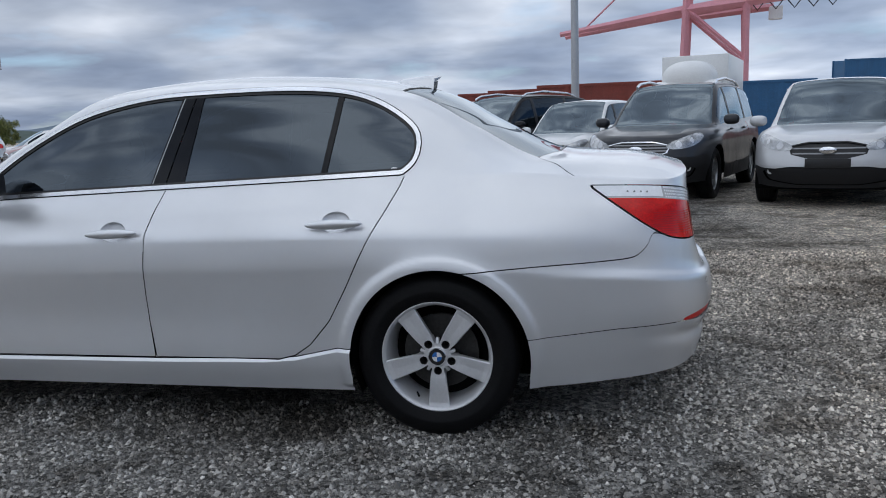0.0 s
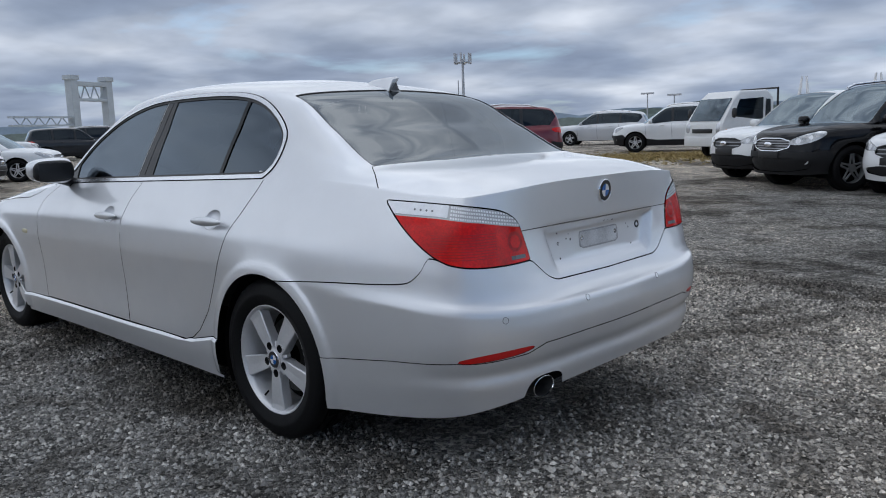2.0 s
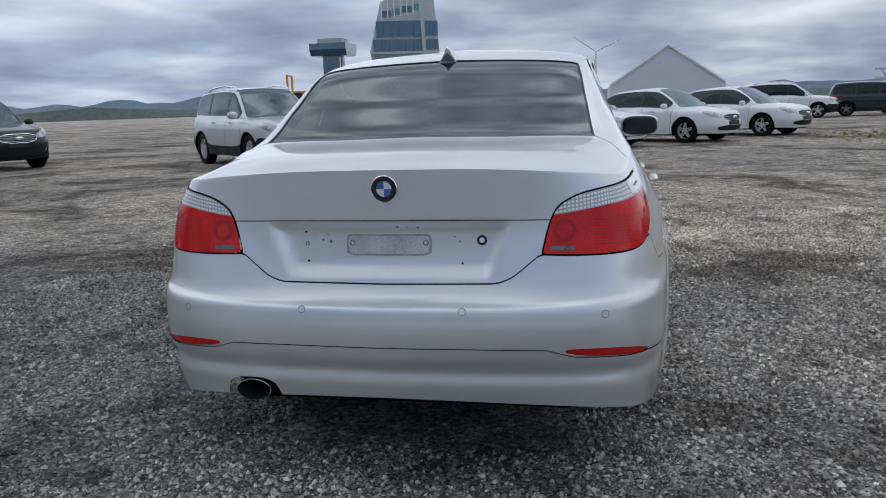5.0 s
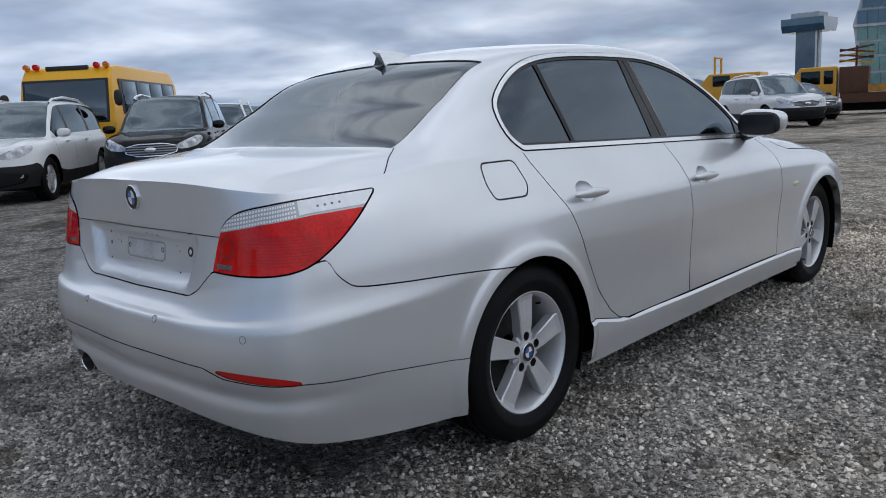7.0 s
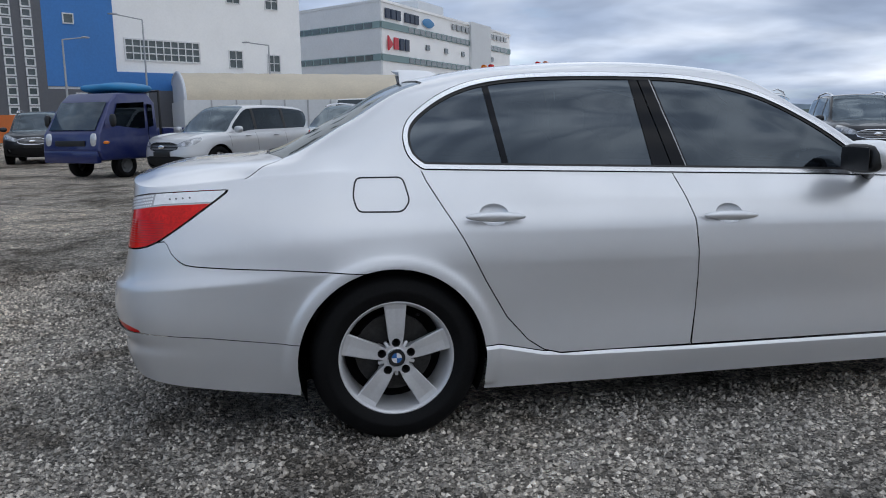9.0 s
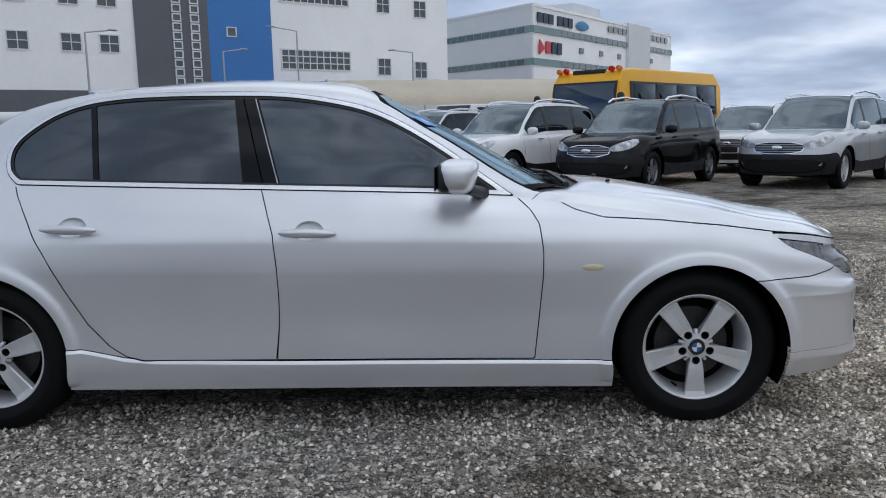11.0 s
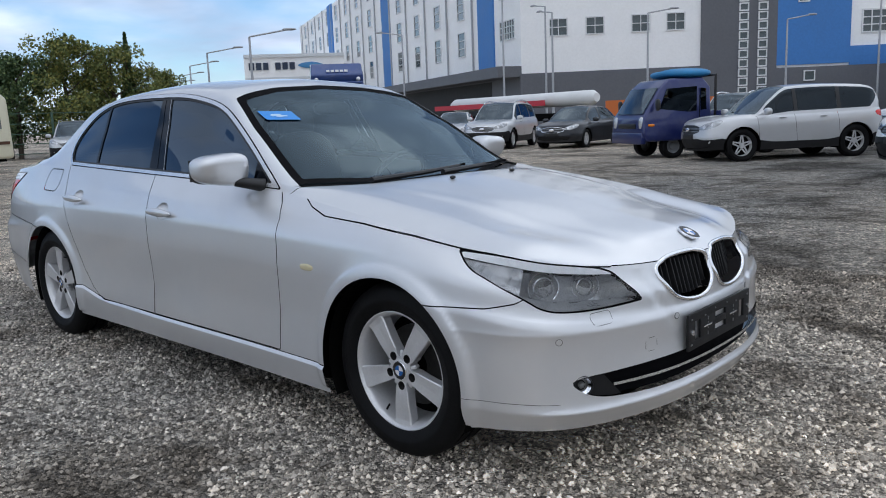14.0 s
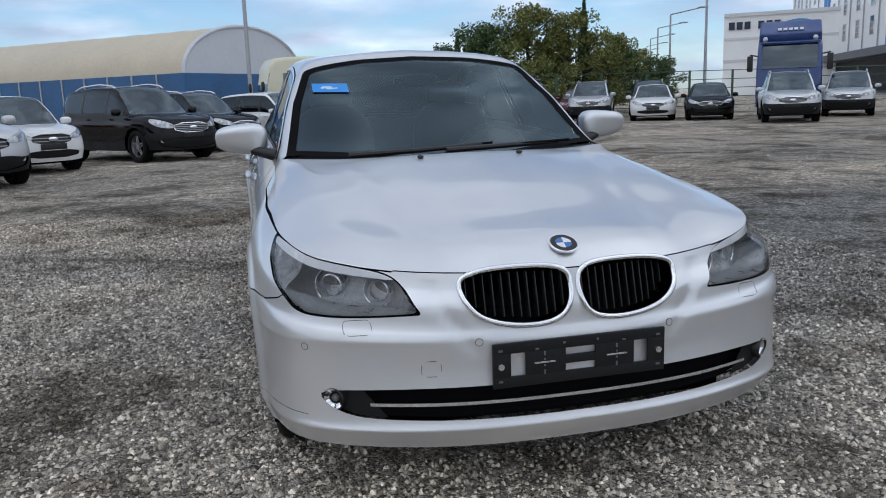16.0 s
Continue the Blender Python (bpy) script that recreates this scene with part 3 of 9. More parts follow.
    if shape is not None:
        P = shape(P, attr)

    def quads(r, c, off):
        i, j = np.meshgrid(np.arange(r - 1), np.arange(c - 1), indexing="ij")
        a = (off + i * c + j).ravel()
        return np.concatenate([np.column_stack([a, a + 1, a + c + 1]), np.column_stack([a, a + c + 1, a + c])])

    F1 = quads(nr, nc, 0)[:, ::-1]
    F2 = quads(mid + 1, nt + 1, nr * nc)
    F = np.concatenate([F1, F2])
    # shared normals along the weld and the middle
    key = np.round(P * 4000).astype(np.int64)
    _, inv = np.unique(key, axis=0, return_inverse=True)
    inv = inv.ravel()
    fn = np.cross(P[F[:, 1]] - P[F[:, 0]], P[F[:, 2]] - P[F[:, 0]])
    ctr = P[F].mean(1)
    out = ctr - np.array([0, 0, 0.6]) - np.column_stack([np.clip(ctr[:, 0], st[2, 0], st[-3, 0]), np.zeros(len(ctr)), np.zeros(len(ctr))])
    flip = (fn * out).sum(1) < 0
    F[flip] = F[flip][:, ::-1]
    fn[flip] *= -1
    n = np.zeros((inv.max() + 1, 3))
    for k in range(3):
        np.add.at(n, inv[F[:, k]], fn)
    n = n[inv]
    n[np.abs(P[:, 1]) < 1e-6, 1] = 0
    n /= np.maximum(np.linalg.norm(n, axis=1, keepdims=True), 1e-12)
    return np.column_stack([P, n, attr]), F, Sk


def slit(V, F, f):
    """Cuts a skin along f = 0. Returns the part where f < 0 and the rest."""
    inside = f < 0
    cnt = inside[F].sum(1)
    keep_in, keep_out, mixed = F[cnt == 3], F[cnt == 0], F[(cnt == 1) | (cnt == 2)]
    if len(mixed):
        odd = np.where(inside[mixed].sum(1) == 1, True, False)
        want = inside[mixed] == odd[:, None]
        k = want.argmax(1)
        r = np.arange(len(mixed))
        i, a, b = mixed[r, k], mixed[r, (k + 1) % 3], mixed[r, (k + 2) % 3]
        edges = np.concatenate([np.sort(np.column_stack([i, a]), 1), np.sort(np.column_stack([i, b]), 1)])
        un, inv = np.unique(edges, axis=0, return_inverse=True)
        inv = inv.ravel()
        fa, fb = f[un[:, 0]], f[un[:, 1]]
        w = np.clip(fa / (fa - fb + 1e-15), 0.0, 1.0)[:, None]
        newv = V[un[:, 0]] * (1 - w) + V[un[:, 1]] * w
        base = len(V)
        V = np.concatenate([V, newv])
        ia, ib = base + inv[: len(mixed)], base + inv[len(mixed) :]
        one = np.column_stack([i, ia, ib])
        two = np.concatenate([np.column_stack([ia, a, b]), np.column_stack([ia, b, ib])])
        o2 = np.concatenate([odd, odd])
        keep_in = np.concatenate([keep_in, one[odd], two[~o2]])
        keep_out = np.concatenate([keep_out, one[~odd], two[o2]])
    return compact(V, keep_in), compact(V, keep_out)


def compact(V, F):
    if not len(F):
        return V[:0], np.zeros((0, 3), int)
    a = V[F]
    area = np.linalg.norm(np.cross(a[:, 1, :3] - a[:, 0, :3], a[:, 2, :3] - a[:, 0, :3]), axis=1)
    F = F[area > 1e-10]
    used, inv = np.unique(F, return_inverse=True)
    return V[used], inv.reshape(F.shape)


def islands(V, F):
    """The separate pieces of a skin."""
    key = {}
    same = np.array([key.setdefault(tuple(p), len(key)) for p in V[:, :3].round(5).tolist()])
    mark = same.copy()
    W = same[F]
    while True:
        low = mark[W].min(1)
        nxt = mark.copy()
        for k in range(3):
            np.minimum.at(nxt, W[:, k], low)
        if (nxt == mark).all():
            break
        mark = nxt
    face = mark[W[:, 0]]
    return [compact(V, F[face == k]) for k in np.unique(face)]


def poly_sdf(px, py, poly):
    """Signed distance to a closed polygon, below zero inside."""
    poly = np.array(poly, float)
    d = np.full(len(px), 1e9)
    inside = np.zeros(len(px), bool)
    for (x0, y0), (x1, y1) in zip(poly, np.roll(poly, -1, axis=0)):
        ex, ey = x1 - x0, y1 - y0
        s = np.clip(((px - x0) * ex + (py - y0) * ey) / (ex * ex + ey * ey + 1e-12), 0, 1)
        d = np.minimum(d, np.hypot(px - x0 - s * ex, py - y0 - s * ey))
        cross = (y0 > py) != (y1 > py)
        with np.errstate(divide="ignore", invalid="ignore"):
            xi = x0 + (py - y0) * ex / (ey if abs(ey) > 1e-12 else 1e-12)
        inside ^= cross & (px < xi)
    return np.where(inside, -d, d)


def rounded(poly, n=6, pull=0.5):
    """A closed polygon with soft corners: a closed spline through cut corners."""
    p = np.array(poly, float)
    for _ in range(n if n < 4 else 2):
        a, b = p, np.roll(p, -1, axis=0)
        p = np.stack([a * 0.75 + b * 0.25, a * 0.25 + b * 0.75], 1).reshape(-1, 2)
    return p


def fillet(poly, r, n=4):
    """A closed polygon with each corner rounded to about r."""
    out, k = [], len(poly)
    for i in range(k):
        p, a, b = (np.array(poly[j % k], float) for j in (i, i - 1, i + 1))
        u, w = (a - p) / np.linalg.norm(a - p), (b - p) / np.linalg.norm(b - p)
        s0, s1 = p + u * r, p + w * r
        for q in np.linspace(0, 1, n + 1):
            out.append((1 - q) ** 2 * s0 + 2 * q * (1 - q) * p + q * q * s1)
    return np.array(out)


def skin_part(name, V, F, mat, parent, label="", sides=(1, -1), push=0.0):
    """Skin faces as one mesh, for one side or both."""
    vs, fs, ns, off = [], [], [], 0
    for s in sides:
        P, N = V[:, :3] + push * V[:, 3:6], V[:, 3:6]
        k = np.array([1, s, 1])
        vs.append(P * k)
        ns.append(N * k)
        fs.append((F if s > 0 else F[:, ::-1]) + off)
        off += len(P)
    return link_mesh(name, np.concatenate(vs), np.concatenate(fs), mat, parent, label, normals=np.concatenate(ns))


def on_skin(V, F, y, z):
    """The place and normal of a skin where it has that y (taken positive) and z."""
    a, b, c = (V[F[:, k]] for k in range(3))
    d = (b[:, 2] - c[:, 2]) * (a[:, 1] - c[:, 1]) + (c[:, 1] - b[:, 1]) * (a[:, 2] - c[:, 2])
    d = np.where(np.abs(d) < 1e-12, 1e-12, d)
    w0 = ((b[:, 2] - c[:, 2]) * (y - c[:, 1]) + (c[:, 1] - b[:, 1]) * (z - c[:, 2])) / d
    w1 = ((c[:, 2] - a[:, 2]) * (y - c[:, 1]) + (a[:, 1] - c[:, 1]) * (z - c[:, 2])) / d
    k = np.minimum(np.minimum(w0, w1), 1 - w0 - w1).argmax()
    p = w0[k] * a[k] + w1[k] * b[k] + (1 - w0[k] - w1[k]) * c[k]
    return Vector(p[:3]), Vector(p[3:6]).normalized()


def stud(name, V, F, y, z, r, mat, parent, ring=None, label="", lift=0.0008):
    """A flat round cap on a skin, or a thin ring with a face in it."""
    s = 1 if y >= 0 else -1
    p, n = on_skin(V, F, abs(y), z)
    mm = Matrix.Translation((p.x, p.y * s, p.z)) @ Vector((n.x, n.y * s, n.z)).to_track_quat("Z", "Y").to_matrix().to_4x4()
    w = (0.0018 if r < 0.012 else 0.0075) if ring else r
    bm = lathe_bm([(r, -0.004), (r, lift), (r - w + 1e-4 if not ring else r - w, lift), (r - w + 1e-4 if not ring else r - w, -0.004)], 24, axis="z")
    bmesh.ops.transform(bm, matrix=mm, verts=bm.verts)
    o = part(name, bm, mat, parent, label, smooth=False)
    if ring:
        part("cap_face", cyl_bm(r - w, 0.004, 20, mm @ Matrix.Translation((0, 0, lift * 0.5 - 0.002))), ring, o, smooth=False)
    return o

# ---- the silver saloon ----
def saloon():
    plan = [(-1.085, 0), (-1.075, 0.26), (-1.052, 0.54), (-0.957, 0.755), (-0.69, 0.843), (-0.32, 0.872), (0.05, 0.880), (0.45, 0.873), (1.2, 0.872),
            (2.1, 0.870), (2.6, 0.878), (2.95, 0.882), (3.25, 0.866), (3.50, 0.780), (3.640, 0.548), (3.705, 0.28), (3.72, 0)]
    rails = [
        ([0.315, 0.31, 0.30, 0.275, 0.24, 0.205, 0.19, 0.18, 0.175, 0.172, 0.172, 0.18, 0.20, 0.215, 0.215, 0.215, 0.215],
         [0.05, 0.05, 0.05, 0.05, 0.03, 0.02, 0.014, 0.022, 0.032, 0.032, 0.030, 0.03, 0.03, 0.03, 0.03, 0.025, 0.025]),
        ([0.40, 0.40, 0.40, 0.385, 0.36, 0.33, 0.31, 0.30, 0.29, 0.285, 0.285, 0.29, 0.30, 0.29, 0.28, 0.275, 0.275],
         [0.022, 0.022, 0.022, 0.02, 0.012, 0.006, 0.002, 0.008, 0.012, 0.014, 0.012, 0.008, 0.0, 0.0, 0.0, 0.0, 0.0]),
        ([0.53, 0.53, 0.53, 0.53, 0.51, 0.49, 0.48, 0.46, 0.45, 0.45, 0.46, 0.48, 0.48, 0.45, 0.44, 0.44, 0.44],
         [0.0, 0.0, 0.0, 0.0, 0.0, 0.0, 0.002, 0.010, 0.016, 0.016, 0.010, 0.0, 0.0, 0.004, 0.008, 0.01, 0.01]),
        ([0.605, 0.605, 0.61, 0.625, 0.645, 0.65, 0.655, 0.65, 0.64, 0.63, 0.63, 0.63, 0.60, 0.57, 0.55, 0.54, 0.535],
         [0.012, 0.012, 0.012, 0.01, 0.006, 0.0, 0.0, 0.003, 0.005, 0.005, 0.003, 0.0, 0.004, 0.008, 0.016, 0.02, 0.02]),
        ([0.655, 0.665, 0.70, 0.74, 0.77, 0.775, 0.78, 0.78, 0.77, 0.76, 0.75, 0.73, 0.685, 0.65, 0.625, 0.61, 0.605],
         [0.085, 0.080, 0.06, 0.045, 0.03, 0.016, 0.012, 0.010, 0.010, 0.010, 0.011, 0.012, 0.020, 0.03, 0.034, 0.032, 0.032]),
        ([0.86, 0.86, 0.86, 0.865, 0.875, 0.885, 0.89, 0.885, 0.87, 0.85, 0.83, 0.80, 0.735, 0.695, 0.67, 0.66, 0.655],
         [0.112, 0.108, 0.092, 0.07, 0.064, 0.062, 0.064, 0.056, 0.046, 0.048, 0.056, 0.05, 0.058, 0.084, 0.078, 0.058, 0.052]),
        ([1.005, 1.003, 0.99, 0.975, 0.985, 1.012, 1.012, 1.0, 0.975, 0.935, 0.875, 0.825, 0.782, 0.750, 0.716, 0.704, 0.702],
         [0.108, 0.108, 0.104, 0.112, 0.132, 0.132, 0.130, 0.117, 0.114, 0.122, 0.108, 0.098, 0.090, 0.100, 0.092, 0.072, 0.062])]
    # a firm crease above the bumper faces, soft along the doors
    (z3, i3), (z4, i4) = (np.array(v) for v in rails[3]), (np.array(v) for v in rails[4])
    firm = np.array([0.36, 0.36, 0.36, 0.34, 0.26, 0.14, 0.14, 0.14, 0.14, 0.14, 0.14, 0.14, 0.22, 0.34, 0.38, 0.38, 0.38])
    above, below = (z3 + 0.14 * (z4 - z3), i3 + firm * (i4 - i3)), (z3 - 0.022, np.maximum(i3 - 0.006, 0))
    for c in range(6, 12):
        zs, ins = [r[0][c] for r in rails], np.array([r[1][c] for r in rails])
        above[1][c], below[1][c] = cubic(np.array(zs), ins, np.array([above[0][c], below[0][c]]))
    rails.insert(4, above)
    rails.insert(3, below)
    stations = [(-0.87, -1.000, 1.005, -0.985, 0.40, 0.998), (-0.62, -0.80, 1.050, -0.77, 0.42, 1.042), (-0.42, -0.50, 1.072, -0.44, 0.60, 1.058),
                (-0.10, -0.19, 1.205, -0.14, 0.585, 1.195), (0.15, 0.12, 1.366, 0.12, 0.550, 1.332), (0.55, 0.50, 1.434, 0.52, 0.553, 1.390),
                (1.0, 0.95, 1.460, 1.0, 0.560, 1.406), (1.45, 1.38, 1.440, 1.48, 0.558, 1.368), (1.80, 1.87, 1.222, 1.84, 0.640, 1.188),
                (2.18, 2.42, 0.945, 2.27, 0.70, 0.950), (2.45, 2.56, 0.960, 2.52, 0.52, 0.935), (2.95, 3.0, 0.892, 2.96, 0.49, 0.872),
                (3.2, 3.32, 0.815, 3.24, 0.45, 0.802), (3.34, 3.545, 0.774, 3.455, 0.40, 0.762), (3.43, 3.658, 0.702, 3.58, 0.36, 0.705)]
    def shape(P, attr):
        """Arch lips, plate recess, bumper shelf and the folds of the bonnet."""
        P = P.copy()
        side = attr[:, 3] < 0.5
        for cx in (-0.015, 2.886):
            d = np.hypot(P[:, 0] - cx, P[:, 2] - 0.315) - 0.352
            k = np.exp(-((np.maximum(d, 0) / 0.045) ** 2)) * side * (P[:, 2] > 0.2) * (P[:, 1] > 0.7)
            P[:, 1] += 0.010 * k
            flat = np.clip((0.048 - d) / 0.012, 0, 1) * side * (P[:, 2] > 0.2) * (P[:, 1] > 0.7)
            P[:, 1] += 0.0045 * flat * flat * (3 - 2 * flat)
        rec = poly_sdf(np.abs(P[:, 1]), P[:, 2], [(-1, 0.685), (0.315, 0.685), (0.372, 0.845), (-1, 0.852)])
        P[:, 0] += 0.024 * np.clip(-rec / 0.022, 0, 1) * (P[:, 0] < -0.7) * side
        flute = np.exp(-(((P[:, 2] - 0.405) / 0.030) ** 2)) * side * (P[:, 0] < -0.45)
        P[:, 0] += 0.017 * flute * np.clip((-P[:, 0] - 0.6) / 0.3, 0, 1)
        crease = np.exp(-(((P[:, 2] - 0.795 + 0.02 * np.clip(P[:, 0] - 1.2, 0, 2)) / 0.030) ** 2)) * side * (P[:, 0] > -0.35) * (P[:, 0] < 2.9) * (P[:, 1] > 0.7)
        P[:, 1] += 0.0008 * crease
        fold = np.exp(-(((P[:, 1] - np.interp(P[:, 0], [2.5, 3.2, 3.6], [0.50, 0.40, 0.33])) / 0.03) ** 2)) * (~side) * np.clip((P[:, 0] - 2.45) / 0.3, 0, 1) * np.clip((3.62 - P[:, 0]) / 0.1, 0, 1)
        P[:, 2] += 0.0035 * fold
        nose = np.exp(-(((P[:, 2] - 0.44) / 0.05) ** 2)) * side * (P[:, 0] > 3.2) * np.clip((0.6 - np.abs(P[:, 1])) / 0.2, 0, 1)
        P[:, 0] -= 0.003 * nose
        lip = np.exp(-np.abs(P[:, 2] - 0.278) / 0.014) * side * np.clip((P[:, 0] - 3.15) / 0.2, 0, 1)
        P[:, 0] += 0.013 * lip
        u = np.clip((0.66 - P[:, 2]) / 0.17, 0, 1)
        vale = np.exp(-(((np.abs(P[:, 1]) - (0.405 - 0.105 * u)) / 0.020) ** 2)) * side * (P[:, 0] > 3.3) * np.clip((P[:, 2] - 0.47) / 0.05, 0, 1) * np.clip((0.69 - P[:, 2]) / 0.04, 0, 1)
        P[:, 0] -= 0.007 * vale
        # firm crease round the bumper
        out = np.hypot(P[:, 0] - 2.9, P[:, 1]) + 1e-6
        ridge = 0.0055 * np.exp(-np.abs(P[:, 2] - 0.531) / 0.024) * side * np.clip((P[:, 0] - 3.15) / 0.2, 0, 1) * np.clip((np.abs(P[:, 1]) - 0.24) / 0.10, 0, 1)
        P[:, 0] += ridge * (P[:, 0] - 2.9) / out
        P[:, 1] += ridge * P[:, 1] / out
        return P

    V, F, Sk = car_skin(plan, rails, stations, (3, 13), 40, 0.0125, 96, shape=shape)
    top = lambda A: A[:, 9] > 0.5
    far = 5.0
    car = thing("saloon_car", "silver four-door saloon with alloy wheels on gravel", "car")
    G = 0.0022

    def xz(A, poly):
        return poly_sdf(A[:, 0], A[:, 2], poly)

    def sz(A, poly):
        return np.where(top(A), far, poly_sdf(A[:, 6], A[:, 2], poly))

    def xy(A, poly, only_top=True):
        d = poly_sdf(A[:, 0], np.abs(A[:, 1]), poly)
        return np.where(top(A), d, far) if only_top else d

    S_of = lambda k: Sk[k]
    # way round the plan for a place on it
    dense = np.column_stack([np.linspace(0, Sk[-1], 3000)])
    pl = np.array(plan)
    px = cubic(Sk, pl, dense[:, 0])

    def SS(x, y):
        return float(dense[np.argmin((px[:, 0] - x) ** 2 + (px[:, 1] - y) ** 2), 0])

    # openings for the wheels
    for cx in (-0.015, 2.886):
        f = np.where(top(V), far, np.hypot(V[:, 0] - cx, V[:, 2] - 0.315) - 0.352)
        f = np.minimum(f, np.where(top(V) | (np.abs(V[:, 1]) < 0.6), far, np.maximum(np.abs(V[:, 0] - cx) - 0.345, V[:, 2] - 0.315)))
        (_, _), (V, F) = slit(V, F, f)

    # side glass with bright trim, pillar and divider
    dlo = [(0.130, 1.018), (0.46, 1.006), (1.131, 0.982), (1.83, 0.956), (2.15, 0.940), (2.035, 1.02), (1.915, 1.108), (1.737, 1.220), (1.575, 1.297), (1.41, 1.340),
           (1.22, 1.368), (1.03, 1.377), (0.738, 1.380), (0.488, 1.369), (0.347, 1.346), (0.24, 1.308), (0.130, 1.24), (0.075, 1.180), (0.064, 1.12), (0.082, 1.06)]
    arch = np.array(dlo[4:] + dlo[:1])
    run = np.concatenate([[0], np.cumsum(np.hypot(*np.diff(arch, axis=0).T))])
    dlo = dlo[1:4] + [tuple(p) for p in cubic(run, arch, np.linspace(0, run[-1], 70))]
    (A, Fa), (V, F) = slit(V, F, xz(V, dlo) - 0.004)
    _, back = slit(A, Fa, xz(A, dlo) + 0.028)
    for s in (1, -1):
        skin_part("window_channel", *back, BLACK_GAP, car, sides=(s,), push=-0.011)
    f = xz(A, dlo)
    (A, Fa), gap = slit(A, Fa, f)
    for s in (1, -1):
        skin_part("window_seal", *gap, BLACK_GAP, car, sides=(s,), push=-0.004)
    (A, Fa), trim = slit(A, Fa, xz(A, dlo) + 0.016)
    for s in (1, -1):
        skin_part("window_trim", *trim, SATIN, car, "bright metal window trim", sides=(s,), push=0.004)
    (A, Fa), seal = slit(A, Fa, xz(A, dlo) + 0.026)
    for s in (1, -1):
        skin_part("window_rubber", *seal, BLACK_TRIM, car, sides=(s,), push=-0.001)
    bp = [(1.071, 0.90), (1.238, 0.90), (1.082, 1.42), (0.994, 1.42)]
    pillar, (A, Fa) = slit(A, Fa, xz(A, bp))
    mid_line = lambda A: A[:, 0] - np.interp(A[:, 2], [0.96, 1.37], [1.150, 1.036])
    edge_line = lambda A: mid_line(A) - np.interp(A[:, 2], [0.96, 1.37], [0.062, 0.050])
    rear_half, rest_p = slit(*pillar, mid_line(pillar[0]) + 0.003)
    gap_p, rest_p = slit(*rest_p, mid_line(rest_p[0]) - 0.003)
    front_half, rest_p = slit(*rest_p, edge_line(rest_p[0]) + 0.0025)
    edge_p, front_edge = slit(*rest_p, edge_line(rest_p[0]) - 0.0025)
    for s in (1, -1):
        skin_part("door_pillar", *rear_half, PILLAR, car, "gloss black door pillar", sides=(s,), push=-0.002)
        skin_part("door_pillar", *front_half, PILLAR, car, "gloss black door pillar", sides=(s,), push=-0.002)
        skin_part("door_pillar", *front_edge, PILLAR, car, sides=(s,), push=-0.002)
        skin_part("pillar_gap", *gap_p, BLACK_GAP, car, sides=(s,), push=-0.006)
        skin_part("pillar_edge", *edge_p, LAMP_GREY, car, sides=(s,), push=-0.001)
    dv = [(0.452, 0.95), (0.476, 0.95), (0.405, 1.40), (0.381, 1.40)]
    div, (A, Fa) = slit(A, Fa, xz(A, dv))
    for s in (1, -1):
        skin_part("glass_divider", *div, PILLAR, car, sides=(s,), push=-0.001)
    tri = [(1.955, 0.90), (2.3, 0.90), (2.0, 1.2), (1.955, 1.2)]
    sail, (A, Fa) = slit(A, Fa, xz(A, tri))
    for s in (1, -1):
        skin_part("mirror_triangle", *sail, PILLAR, car, sides=(s,), push=-0.001)
    for nm, lo, hi in (("quarter_window", -1, 0.43), ("rear_door_window", 0.43, 1.09), ("front_door_window", 1.09, 9)):
        band, _ = slit(A, Fa, np.maximum(lo - A[:, 0], A[:, 0] - hi))
        for s in (1, -1):
            skin_part(nm, *band, GLASS_SIDE, car, "dark tinted side glass", sides=(s,), push=-0.005)

    tab, _ = slit(A, Fa, poly_sdf(A[:, 0], A[:, 2], [(0.150, 1.030), (0.178, 1.029), (0.178, 1.047), (0.150, 1.048)]))
    if len(tab[1]):
        skin_part("window_label", *tab, LAMP_WHITE, car, "small white label low in the quarter window", sides=(1,), push=-0.003)

    # rear window and windscreen
    rw = [(-0.462, -0.5), (-0.452, 0.30), (-0.388, 0.610), (0.158, 0.540), (0.150, 0.30), (0.146, -0.5)]
    (A, Fa), (V, F) = slit(V, F, xy(V, rw) - 0.006)
    (A, Fa), rim = slit(A, Fa, xy(A, rw))
    skin_part("rear_window_seal", *rim, BLACK_TRIM, car, push=-0.002)
    skin_part("rear_window", A, Fa, GLASS_REAR, car, "dark tinted rear window", push=-0.004)
    ws = [(2.425, -0.5), (2.415, 0.25), (2.222, 0.700), (1.86, 0.634), (1.612, 0.562), (1.545, 0.30), (1.52, -0.5)]
    (A, Fa), (V, F) = slit(V, F, xy(V, ws) - 0.006)
    (A, Fa), rim = slit(A, Fa, xy(A, ws) + 0.032)
    skin_part("windscreen_seal", *rim, BLACK_GAP, car, push=-0.002)
    stk = (A, Fa)
    for ky, kz, k0 in ((-1, 0, 0.372), (1, 0, -0.540), (-0.03, 1, -1.252), (0.03, -1, 1.210)):
        stk, _ = slit(*stk, ky * stk[0][:, 1] + kz * stk[0][:, 2] + k0)
    so = skin_part("windscreen_sticker", *stk, STICKER_BLUE, car, "blue sticker inside the windscreen", sides=(-1,), push=0.001)
    stw, _ = slit(*stk, poly_sdf(stk[0][:, 1], stk[0][:, 2], rounded([(0.40, 1.238), (0.45, 1.252), (0.52, 1.250), (0.50, 1.238), (0.45, 1.234)], 2)))
    skin_part("sticker_print", *stw, STICKER_WHITE, so, sides=(-1,), push=0.0025)
